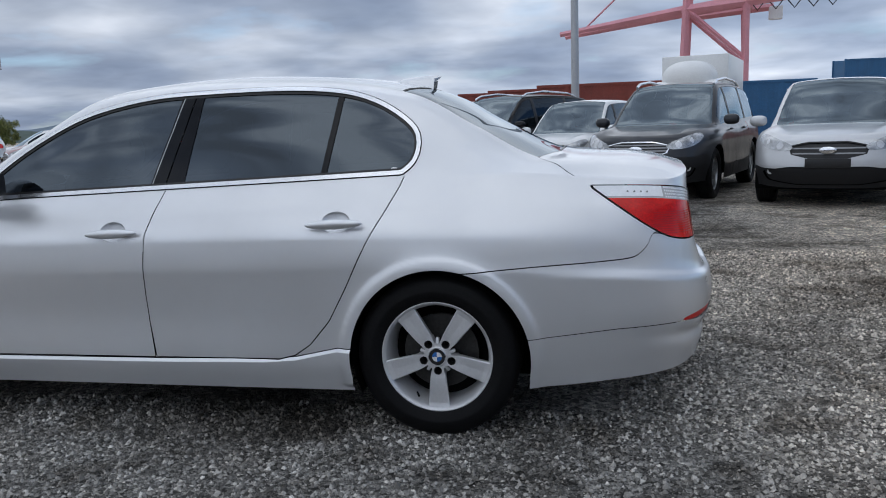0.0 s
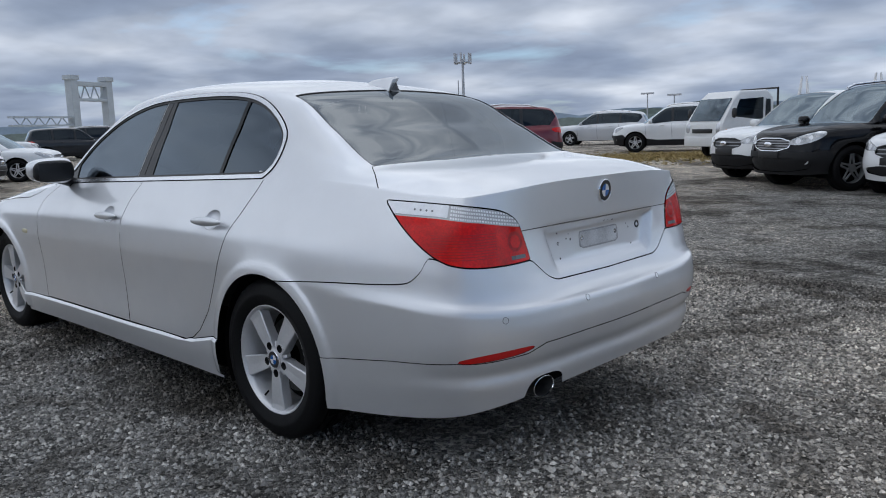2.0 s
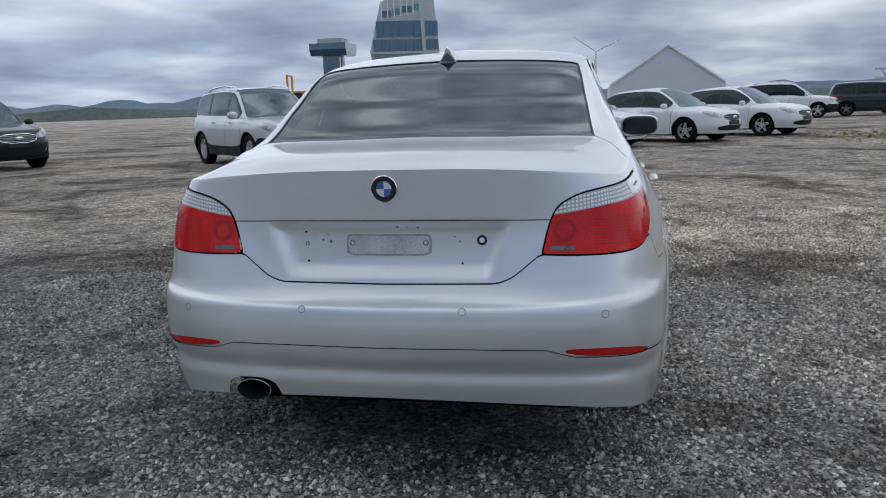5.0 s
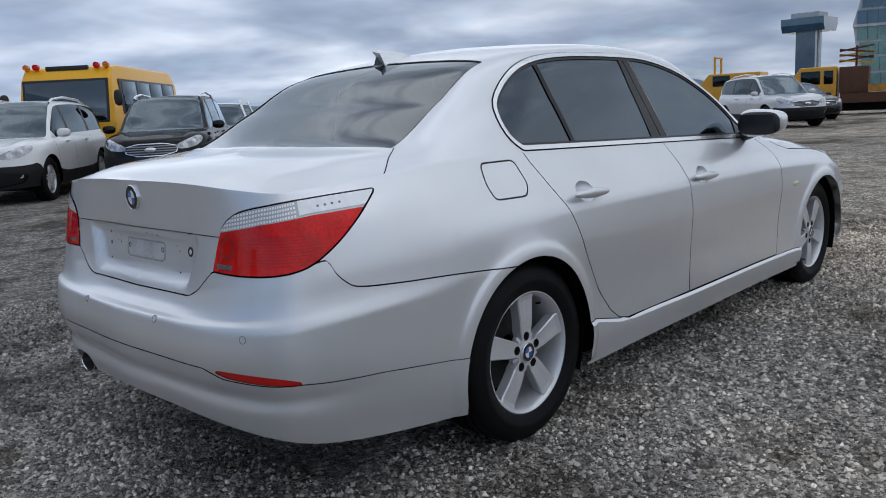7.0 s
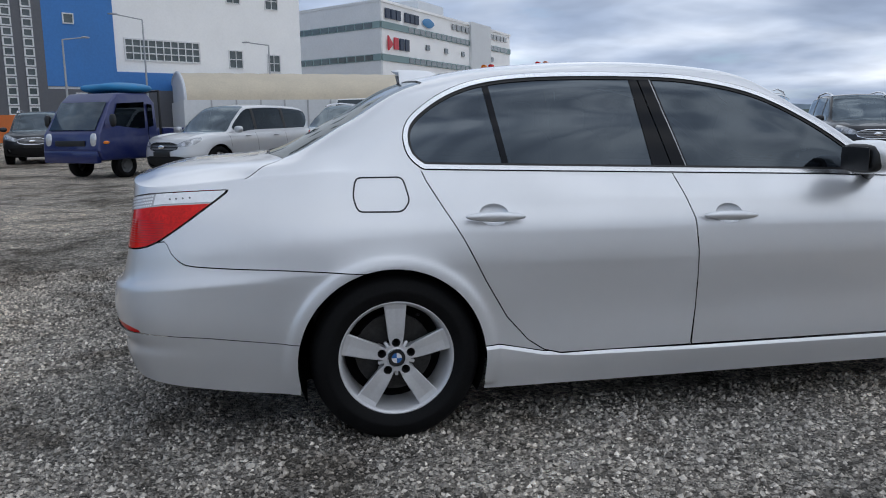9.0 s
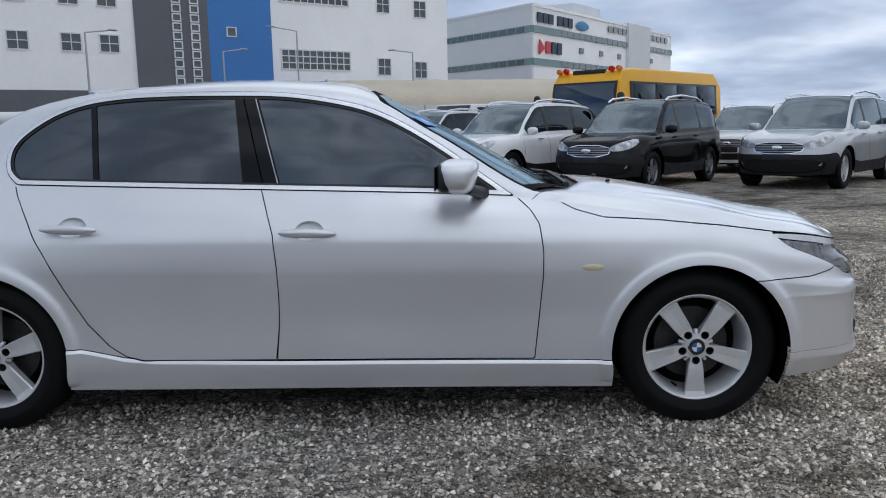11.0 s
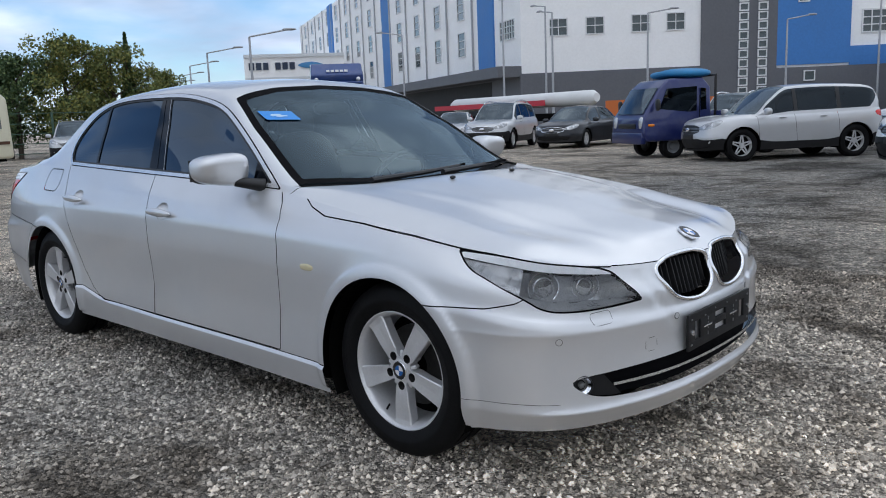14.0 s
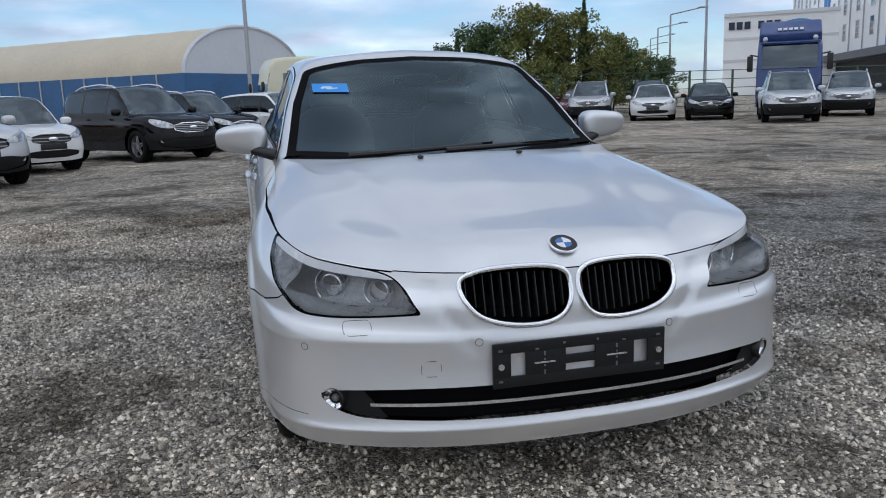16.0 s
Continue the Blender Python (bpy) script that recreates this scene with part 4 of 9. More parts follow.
    skin_part("windscreen", A, Fa, GLASS_FRONT, car, "clear windscreen with dark border", push=-0.004)
    # cowl between windscreen and bonnet
    cw = [(2.30, -0.5), (2.425, -0.5), (2.415, 0.25), (2.222, 0.706), (2.272, 0.725), (2.41, 0.50), (2.485, 0.25), (2.495, -0.5)]
    cowl, (V, F) = slit(V, F, xy(V, cw))
    skin_part("cowl", *cowl, BLACK_MATT, car, "black plastic cowl", push=-0.012)

    # rear lamps: clear band above, red below
    tl = [(SS(-0.981, 0.470), 0.755), (SS(-0.969, 0.484), 0.825), (SS(-0.961, 0.506), 0.884), (SS(-0.954, 0.540), 0.908), (SS(-0.943, 0.585), 0.928), (SS(-0.905, 0.672), 0.944), (SS(-0.783, 0.735), 0.953),
          (SS(-0.592, 0.762), 0.958), (SS(-0.668, 0.785), 0.904), (SS(-0.748, 0.797), 0.848), (SS(-0.800, 0.792), 0.814), (SS(-0.850, 0.775), 0.781), (SS(-0.900, 0.750), 0.763), (SS(-0.950, 0.680), 0.755), (SS(-0.978, 0.560), 0.753)]
    tl = rounded([q for k, q in enumerate(tl) for _ in range(3 if k in (0, 7) else 1)], 2)
    lamp, (V, F) = slit(V, F, sz(V, tl) - 0.0055)
    lamp, rim = slit(*lamp, sz(lamp[0], tl))
    for s in (1, -1):
        skin_part("lamp_gap", *rim, BLACK_GAP, car, sides=(s,), push=-0.006)
    line = lambda A: A[:, 2] - np.interp(A[:, 6], [SS(-0.962, 0.505), SS(-0.931, 0.654), SS(-0.82, 0.752), SS(-0.65, 0.782)], [0.867, 0.892, 0.909, 0.914])
    red, clear = slit(*lamp, line(lamp[0]))
    for s in (1, -1):
        lens = skin_part("rear_lamp", *red, LAMP_RED, car, "red rear lamp lens", sides=(s,), push=0.003)
        cb = skin_part("clear_band", *clear, LAMP_BAND, lens, "clear ribbed band of the lamp", sides=(s,), push=0.003)
        s_out = SS(-0.855, 0.735)
        panel, _ = slit(*clear, s_out - clear[0][:, 6])
        panel, _ = slit(*panel, 0.006 - line(panel[0]))
        pn = skin_part("band_panel", *panel, LAMP_WHITE, cb, "plain white outer end of the band", sides=(s,), push=0.0042)
        for k in range(4):
            at = panel[0][np.argmin(np.hypot(panel[0][:, 6] - s_out - 0.075 - 0.022 * k, line(panel[0]) - 0.020))]
            n = Vector((at[3], at[4] * s, at[5]))
            part("band_dot", cyl_bm(0.0036, 0.003, 12, Matrix.Translation(Vector((at[0], at[1] * s, at[2])) + n * 0.0045) @ n.to_track_quat("Z", "Y").to_matrix().to_4x4()), LAMP_DARK, pn)
        for k in range(int((s_out - SS(-0.962, 0.505)) / 0.0125)):
            s0 = SS(-0.962, 0.505) + 0.0125 * k
            rib, _ = slit(*clear, clear[0][:, 6] - s0 - 0.0085)
            rib, _ = slit(*rib, s0 - rib[0][:, 6])
            for dz in (0.003, 0.014, 0.025, 0.036):
                cell, _ = slit(*rib, line(rib[0]) - dz - 0.0065)
                cell, _ = slit(*cell, dz - line(cell[0]))
                if len(cell[1]):
                    skin_part("band_cell", *cell, LAMP_WHITE, cb, sides=(s,), push=0.0042)
        for k in range(10):
            z0 = 0.780 + 0.0085 * k
            row, _ = slit(*red, red[0][:, 2] - z0 - 0.0022)
            row, _ = slit(*row, z0 - row[0][:, 2])
            row, _ = slit(*row, row[0][:, 6] - SS(-0.82, 0.785))
            row, _ = slit(*row, SS(-0.965, 0.615) - row[0][:, 6])
            if len(row[1]):
                skin_part("cell_band", *row, LAMP_DEEP, lens, "dark row of light cells", sides=(s,), push=0.0034)
        C = np.array([-0.966, 0.532, 0.822])
        rr = lambda A: np.linalg.norm((A[:, :3] - C), axis=1)
        disc, _ = slit(*red, rr(red[0]) - 0.034)
        skin_part("lamp_disc", *disc, LAMP_DEEP, lens, "round inner lamp", sides=(s,), push=0.0036)
        eye, _ = slit(*disc, rr(disc[0]) - 0.023)
        skin_part("lamp_eye", *eye, LAMP_RED, lens, sides=(s,), push=0.0042)
        b0, _ = slit(*red, red[0][:, 2] - 0.777)
        b0, _ = slit(*b0, 0.7645 - b0[0][:, 2])
        b0, _ = slit(*b0, b0[0][:, 6] - SS(-0.975, 0.560))
        b0, _ = slit(*b0, SS(-0.978, 0.492) - b0[0][:, 6])
        if len(b0[1]):
            skin_part("reversing_lens", *b0, LAMP_DARK, lens, "small clear lens", sides=(s,), push=0.004)

    # headlamps
    hl = [(SS(3.183, 0.789), 0.776), (SS(3.30, 0.742), 0.766), (SS(3.40, 0.690), 0.744), (SS(3.49, 0.625), 0.726), (SS(3.567, 0.520), 0.705), (SS(3.600, 0.480), 0.667), (SS(3.643, 0.442), 0.603),
          (SS(3.610, 0.560), 0.598), (SS(3.555, 0.685), 0.597), (SS(3.490, 0.767), 0.606), (SS(3.435, 0.795), 0.645), (SS(3.320, 0.817), 0.696), (SS(3.236, 0.822), 0.727)]
    hl = rounded([q for k, q in enumerate(hl) for _ in range(3 if k in (0, 6) else 1)], 2)
    head, (V, F) = slit(V, F, sz(V, hl) - 0.005)
    head, rim = slit(*head, sz(head[0], hl))
    for s in (1, -1):
        skin_part("headlamp_gap", *rim, BLACK_GAP, car, sides=(s,), push=-0.006)
    for s in (1, -1):
        hs = skin_part("headlamp", *head, LENS_CLEAR, car, "clear headlamp lens", sides=(s,), push=0.001)
        hs.visible_shadow = False
        brow, inner = slit(*head, -(head[0][:, 2] - np.interp(head[0][:, 6], [SS(3.183, 0.789), SS(3.30, 0.742), SS(3.40, 0.69), SS(3.49, 0.625), SS(3.567, 0.52), SS(3.60, 0.48)], [0.762, 0.742, 0.720, 0.702, 0.688, 0.687])))
        skin_part("lamp_brow", *brow, LAMP_WHITE, hs, "bright brow in the headlamp", sides=(s,), push=-0.006)
        outer, _ = slit(*inner, inner[0][:, 6] - SS(3.42, 0.80))
        skin_part("indicator", *outer, LAMP_RIBBED, hs, "ribbed clear indicator", sides=(s,), push=-0.016)
        bowl = inner[0].copy()
        bowl[:, :3] -= bowl[:, 3:6] * (0.010 + 0.092 * np.sqrt(np.clip(-sz(bowl, hl) / 0.026, 0, 1)))[:, None]
        bowl[:, 3:6] = smooth_normals(bowl[:, :3], inner[1])
        skin_part("lamp_housing", bowl, inner[1], LAMP_GREY, hs, "grey headlamp housing", sides=(s,))
        for (x, y, z, r) in ((3.405, 0.652, 0.650, 0.052), (3.482, 0.524, 0.640, 0.047)):
            d = Vector((0.78, 0.55 * s, -0.02)).normalized()
            q = d.to_track_quat("Y", "Z").to_matrix().to_4x4()
            mm = Matrix.Translation((x, y * s, z)) @ q
            ring = lathe_bm([(r * 0.98, -0.03), (r * 1.03, 0.004), (r * 1.01, 0.008), (r * 0.96, 0.006), (r * 0.93, -0.012)], 32)
            bmesh.ops.transform(ring, matrix=mm, verts=ring.verts)
            rg = part("projector_ring", ring, CHROME, hs, "bright ring round the projector")
            ball = bmesh.new()
            bmesh.ops.create_uvsphere(ball, u_segments=24, v_segments=12, radius=r * 0.86)
            bmesh.ops.transform(ball, matrix=mm @ Matrix.Translation((0, -0.03, 0)) @ Matrix.Diagonal((1, 0.30, 1, 1)), verts=ball.verts)
            part("projector", ball, LAMP_DARK, hs, "glass projector lens")
            halo = lathe_bm([(r * 0.66, -0.006), (r * 0.68, 0.004), (r * 0.60, 0.006), (r * 0.56, -0.006)], 28)
            bmesh.ops.transform(halo, matrix=mm, verts=halo.verts)
            part("lens_ring", halo, SATIN, rg)

    # kidney grilles
    kid = rounded([(0.020, 0.702), (0.07, 0.713), (0.16, 0.715), (0.25, 0.711), (0.316, 0.699), (0.334, 0.672), (0.322, 0.626), (0.280, 0.580), (0.20, 0.555), (0.10, 0.550), (0.035, 0.570), (0.008, 0.62), (0.006, 0.672)], 2)
    front = lambda A: np.where(A[:, 0] > 3.3, -far, far)
    yz = lambda A, poly: np.maximum(poly_sdf(np.abs(A[:, 1]), A[:, 2], poly), front(A))
    nose_F = F[(V[F][:, :, 0] > 3.35).all(1)]
    frame_pts = []
    for y, z in kid[::1]:
        p, n = on_skin(V, nose_F, y, z)
        frame_pts.append(p + n * 0.002 + Vector((0, (0.16 - y) * 0.03, (0.62 - z) * 0.05)))
    kf, (V, F) = slit(V, F, yz(V, kid))
    for s in (1, -1):
        ring = [Vector((p.x, p.y * s, p.z)) for p in frame_pts]
        kg = part("kidney_surround", tube_bm(ring + ring[:2], 0.0085, 10), CHROME, car, "chrome kidney grille surround")
        skin_part("grille_back", *kf, BLACK_GAP, kg, sides=(s,), push=-0.085)
        kx = lambda y: float(np.interp(abs(y), [0, 0.2, 0.33], [3.685, 3.665, 3.62]))
        for i in range(12):
            y = 0.030 + i * 0.0245
            zt = float(np.interp(y, [0.03, 0.2, 0.30], [0.690, 0.694, 0.684]))
            zb = float(np.interp(y, [0.03, 0.06, 0.12, 0.25, 0.31], [0.590, 0.568, 0.562, 0.572, 0.625]))
            if zt - zb > 0.02:
                b = box_bm((0.030, 0.0040, zt - zb), Matrix.Translation((kx(y) - 0.040, y * s, (zt + zb) / 2)) @ pose(0, 0, 0, 0, -16, 0), bevel=0.002)
                part("grille_slat", b, BLACK_TRIM, kg)

    # added black block, keeps the kidney openings dark
    part("nose_block", box_bm((0.05, 0.62, 0.12), Matrix.Translation((3.53, 0, 0.625)), bevel=0.01), LINER, car)

    # lower grille
    lg = rounded([(-0.3, 0.398), (0.30, 0.396), (0.54, 0.395), (0.722, 0.389), (0.708, 0.354), (0.648, 0.320), (0.55, 0.309), (0.30, 0.302), (-0.3, 0.302)], 2)
    low, (V, F) = slit(V, F, yz(V, lg))
    gr = skin_part("lower_grille", *low, BLACK_GAP, car, "black lower grille opening", push=-0.05)
    mid_z = lambda A: A[:, 2] - np.interp(np.abs(A[:, 1]), [0, 0.4, 0.7], [0.350, 0.350, 0.353])
    strip, _ = slit(*low, mid_z(low[0]) - 0.0045)
    strip, _ = slit(*strip, -mid_z(strip[0]) - 0.0045)
    strip, _ = slit(*strip, np.abs(strip[0][:, 1]) - 0.585)
    skin_part("grille_strip", *strip, SATIN, gr, "slim chrome strip", push=0.002)
    # black filler block added to darken the depth of the opening
    part("grille_block", box_bm((0.16, 1.06, 0.19), Matrix.Translation((3.49, 0, 0.345)), bevel=0.01), LINER, gr)
    for zz in (0.318, 0.331):
        bar, _ = slit(*low, low[0][:, 2] - zz - 0.003)
        bar, _ = slit(*bar, zz - 0.003 - bar[0][:, 2])
        bar, _ = slit(*bar, np.abs(bar[0][:, 1]) - 0.56)
        skin_part("grille_bar", *bar, BLACK_GAP, gr, push=-0.025)
    fogp, _ = slit(*low, np.interp(low[0][:, 2], [0.30, 0.39], [0.535, 0.610]) - np.abs(low[0][:, 1]))
    for s in (1, -1):
        skin_part("fog_panel", *fogp, BLACK_MATT, gr, sides=(s,), push=-0.02)
        d = Vector((0.82, 0.57 * s, 0)).normalized()
        mm = Matrix.Translation((3.574, 0.684 * s, 0.361)) @ d.to_track_quat("Y", "Z").to_matrix().to_4x4()
        fg = lathe_bm([(0.0295, -0.004), (0.032, 0.003), (0.034, 0.0), (0.034, -0.03)], 28)
        bmesh.ops.transform(fg, matrix=mm, verts=fg.verts)
        fo = part("fog_lamp", fg, BLACK_TRIM, gr, "round fog lamp")
        bowl = lathe_bm([(0.0, -0.026), (0.010, -0.024), (0.020, -0.016), (0.0293, -0.003)], 28)
        bmesh.ops.transform(bowl, matrix=mm, verts=bowl.verts)
        part("fog_bowl", bowl, CHROME, fo, "bright reflector bowl")
        cap = lathe_bm([(0.0, -0.006), (0.008, -0.008), (0.011, -0.014), (0.011, -0.024)], 20)
        bmesh.ops.transform(cap, matrix=mm, verts=cap.verts)
        part("bulb_cap", cap, LAMP_DARK, fo)

    # cups behind the door handles
    cups = []
    for hx, hz in ((0.381, 0.846), (1.337, 0.818)):
        oval = lambda A, hx=hx, hz=hz: np.where(top(A), far, (np.hypot((A[:, 0] - hx) / 1.45, A[:, 2] - hz) - 0.040))
        cup, (V, F) = slit(V, F, oval(V))
        r = np.clip(-oval(cup[0]) / 0.040, 0, 1)
        cup[0][:, 1] -= 0.030 * np.sqrt(r)
        cup[0][:, 3:6] = smooth_normals(cup[0][:, :3], cup[1])
        cups.append(cup)

    # doors, flaps and lids
    def shut(poly_f, name, label, sides=((1,), (-1,)), mat=SILVER, gap=G):
        nonlocal V, F
        (A, Fa), (V, F) = slit(V, F, poly_f(V) - gap)
        inner, rim = slit(A, Fa, poly_f(A) + gap)
        obs = [skin_part(name, *inner, mat, car, label, sides=s) for s in sides]
        for s, o in zip(sides, obs):
            for one in s:
                skin_part("shut_line", *rim, BLACK_GAP, o, sides=(one,), push=-0.006)
        return obs

    rear_door = [(0.09, 1.10), (0.118, 1.02), (0.135, 0.976), (0.185, 0.888), (0.262, 0.758), (0.343, 0.598), (0.423, 0.457), (0.507, 0.361), (0.572, 0.317), (0.64, 0.300), (1.184, 0.297), (1.203, 0.45),
                 (1.206, 0.56), (1.204, 0.673), (1.191, 0.807), (1.160, 0.904), (1.131, 0.986), (1.10, 1.10)]
    front_door = [(1.10, 1.10), (1.131, 0.986), (1.160, 0.904), (1.191, 0.807), (1.204, 0.673), (1.206, 0.56), (1.203, 0.45), (1.188, 0.297), (2.229, 0.290), (2.249, 0.474),
                  (2.264, 0.635), (2.265, 0.724), (2.251, 0.832), (2.219, 0.885), (2.156, 0.943), (2.0, 1.10)]
    side_only = lambda poly: (lambda A: np.where(top(A), far, poly_sdf(A[:, 0], A[:, 2], poly)))
    rd = shut(side_only(rear_door), "rear_door", "silver rear door")
    fd = shut(side_only(front_door), "front_door", "silver front door")
    for k, obs in enumerate((rd, fd)):
        for s, o in zip((1, -1), obs):
            skin_part("handle_cup", *cups[k], SILVER, o, sides=(s,))
            hx, hz = ((0.380, 0.842), (1.334, 0.813))[k]
            b = bmesh.new()
            bmesh.ops.create_uvsphere(b, u_segments=24, v_segments=12, radius=1.0)
            for v in b.verts:
                v.co = Vector((math.copysign(abs(v.co.x) ** 0.75, v.co.x) * 0.116, v.co.y * 0.017, math.copysign(abs(v.co.z) ** 0.8, v.co.z) * (0.0195 - 0.006 * abs(v.co.x))))
            bmesh.ops.transform(b, matrix=Matrix.Translation((hx, s * 0.872, hz)) @ pose(0, 0, 0, -14 * s, 1.5, 0), verts=b.verts)
            part("door_handle", b, SILVER, o, "silver pull handle")
    # bumper at the rear
    zb = [(0, 0.662), (SS(-0.997, 0.323), 0.667), (SS(-0.99, 0.375), 0.684), (SS(-0.988, 0.425), 0.722), (SS(-0.981, 0.470), 0.752), (SS(-0.95, 0.68), 0.755), (SS(-0.90, 0.75), 0.764), (SS(-0.817, 0.793), 0.786),
          (SS(-0.793, 0.811), 0.740), (SS(-0.742, 0.831), 0.702), (SS(-0.63, 0.853), 0.690), (SS(-0.41, 0.876), 0.676), (SS(-0.16, 0.89), 0.656), (SS(0.0, 0.89), 0.645)]
    rear_line = lambda A: np.where(top(A) | (A[:, 0] > 0.05), far, A[:, 2] - monotone(*zip(*zb), np.clip(A[:, 6], 0, zb[-1][0])))
    (A, Fa), (V, F) = slit(V, F, rear_line(V) - G)
    (A, Fa), rim = slit(A, Fa, rear_line(A) + G)
    bumper_pieces = (A, Fa)
    zl = [(0, 0.488), (SS(-1.056, 0.48), 0.487), (SS(-1.04, 0.56), 0.464), (SS(-0.98, 0.72), 0.456), (SS(-0.928, 0.775), 0.458), (SS(-0.69, 0.852), 0.440), (SS(-0.40, 0.876), 0.405), (SS(0, 0.888), 0.37)]
    low_line = lambda A: A[:, 2] - np.interp(A[:, 6], *zip(*zl))
    refl = rounded([(SS(-1.052, 0.515), 0.490), (SS(-0.99, 0.712), 0.485), (SS(-0.915, 0.78), 0.464), (SS(-0.93, 0.772), 0.453), (SS(-0.99, 0.712), 0.457), (SS(-1.042, 0.552), 0.468)], 2)
    rf, bumper_pieces = slit(*bumper_pieces, sz(bumper_pieces[0], refl))
    upper, valance = slit(*bumper_pieces, -low_line(bumper_pieces[0]))
    rb = skin_part("rear_bumper", *upper, SILVER, car, "silver rear bumper")
    for s in (1, -1):
        skin_part("shut_line", *rim, BLACK_GAP, rb, sides=(s,), push=-0.006)
    line_strip, valance = slit(*valance, -(low_line(valance[0]) + 0.0022))
    skin_part("bumper_line", *line_strip, SEAM, rb, push=-0.003)
    # lower valance swells out at its foot and opens round the exhaust
    ex = np.maximum(poly_sdf(valance[0][:, 1], valance[0][:, 2], rounded([(0.335, 0.20), (0.352, 0.335), (0.385, 0.366), (0.50, 0.366), (0.535, 0.335), (0.552, 0.20)], 2)), np.where(valance[0][:, 0] < -0.8, -far, far))
    _, cutval = slit(*valance, ex)
    va = skin_part("lower_valance", *cutval, SILVER, rb, "silver lower bumper", sides=(1,), push=0.002)
    skin_part("lower_valance", *valance, SILVER, rb, "silver lower bumper", sides=(-1,), push=0.002)
    for y, z in ((0.25, 0.598), (-0.24, 0.598), (0.648, 0.587), (-0.648, 0.587)):
        stud("parking_sensor", *upper, y, z, 0.0115, GAP_SOFT, rb, SILVER)
    for s in (1, -1):
        skin_part("rear_reflector", *rf, REFLECTOR_RED, rb, "red bumper reflector", sides=(s,), push=-0.003)
    # boot lid: rear face and top
    lid_face, (V, F) = slit(V, F, np.where(top(V) | (V[:, 0] > -0.4), far, np.maximum(np.maximum(V[:, 6] - np.interp(V[:, 2], [0.6, 0.70, 0.752, 0.85, 0.905, 0.94, 0.957, 1.02], [SS(-0.99, 0.40), SS(-0.988, 0.415), SS(-0.981, 0.468), SS(-0.966, 0.498), SS(-0.955, 0.545), SS(-0.905, 0.678), SS(-0.70, 0.75), SS(-0.60, 0.76)]), 0.6 - V[:, 2]), -1)))
    lid_top_f = lambda A: np.where(top(A), np.maximum(np.maximum(A[:, 0] - np.interp(np.abs(A[:, 1]), [0, 0.30, 0.60, 0.70], [-0.468, -0.459, -0.395, -0.37]),
                                                                 np.abs(A[:, 1]) - np.interp(A[:, 0], [-1.0, -0.75, -0.59, -0.38], [0.95, 0.86, 0.768, 0.618])), -1), far)
    lt, (V, F) = slit(V, F, lid_top_f(V) - G)
    lt, rim = slit(*lt, lid_top_f(lt[0]) + G)
    nA = len(lid_face[0])
    lower, rest_f = slit(*lid_face, lid_face[0][:, 2] - 0.8535)
    lower, fold = slit(*lower, lower[0][:, 2] - 0.8505)
    lid_face = (np.concatenate([lower[0], rest_f[0]]), np.concatenate([lower[1], rest_f[1] + len(lower[0])]))
    nA = len(lid_face[0])
    lid = skin_part("boot_lid", np.concatenate([lid_face[0], lt[0]]), np.concatenate([lid_face[1], lt[1] + nA]), SILVER, car, "silver boot lid")
    skin_part("lid_fold", *fold, BLACK_MATT, lid, push=-0.003)
    # where the number plate was: scuffs, bolts, lock and small holes
    old = lambda A: poly_sdf(A[:, 1], A[:, 2], fillet([(-0.3, 0.808), (0.134, 0.808), (0.134, 0.742), (-0.3, 0.742)], 0.012))
    scuff, _ = slit(*lid_face, old(lid_face[0]))
    inner_s, edge_s = slit(*scuff, old(scuff[0]) + 0.006)
    skin_part("plate_outline", *edge_s, PLATE_EDGE, lid, "faint outline of a removed number plate", push=0.0006)
    skin_part("plate_patch", *inner_s, PLATE_SCUFF, lid, "pale scuffed patch under the old plate", push=0.0004)
    for y, z, r, face in ((0.114, 0.781, 0.0085, SATIN), (-0.116, 0.781, 0.0085, SATIN), (-0.287, 0.789, 0.0155, LAMP_WHITE), (0.262, 0.778, 0.006, SILVER)):
        stud("lid_lock" if r > 0.012 else "plate_bolt", *lid_face, y, z, r, BLACK_TRIM, lid, face, lift=0.0015)
    for y, z in ((0.258, 0.725), (-0.228, 0.720), (-0.093, 0.829), (0.265, 0.815)):
        stud("plate_hole", *lid_face, y, z, 0.0035, BLACK_GAP, lid, lift=0.0006)
    for k, (y, z) in enumerate(((0.195, 0.805), (0.21, 0.79), (0.185, 0.785), (-0.205, 0.80), (-0.22, 0.785), (-0.03, 0.832), (-0.06, 0.830))):
        stud("paint_chip", *lid_face, y, z, 0.0022 + 0.0012 * (k % 3), LAMP_DARK, lid, lift=0.0005)
    for s in (1, -1):
        skin_part("shut_line", *rim, BLACK_GAP, lid, sides=(s,), push=-0.006)
    # bonnet
    bon_z = lambda A: np.interp(A[:, 0], [2.20, 2.28, 2.40, 2.507, 2.727, 2.972, 3.18, 3.30, 3.40, 3.49, 3.567, 3.60], [1.0, 0.942, 0.882, 0.852, 0.838, 0.812, 0.782, 0.769, 0.747, 0.729, 0.708, 0.9])
    bon = lambda A: np.where(A[:, 0] > 2.2, np.maximum(np.interp(np.abs(A[:, 1]), [0, 0.25, 0.50, 0.725, 0.77], [2.495, 2.485, 2.41, 2.272, 2.2]) - A[:, 0],
                                                      np.where(top(A), np.where(A[:, 0] > 3.45, (A[:, 8] - 0.965) * 0.7, -1.0), bon_z(A) - A[:, 2])), far)
    bf, (V, F) = slit(V, F, bon(V) - G)
    bf, rim = slit(*bf, bon(bf[0]) + G)
    hood = skin_part("bonnet", *bf, SILVER, car, "silver bonnet")
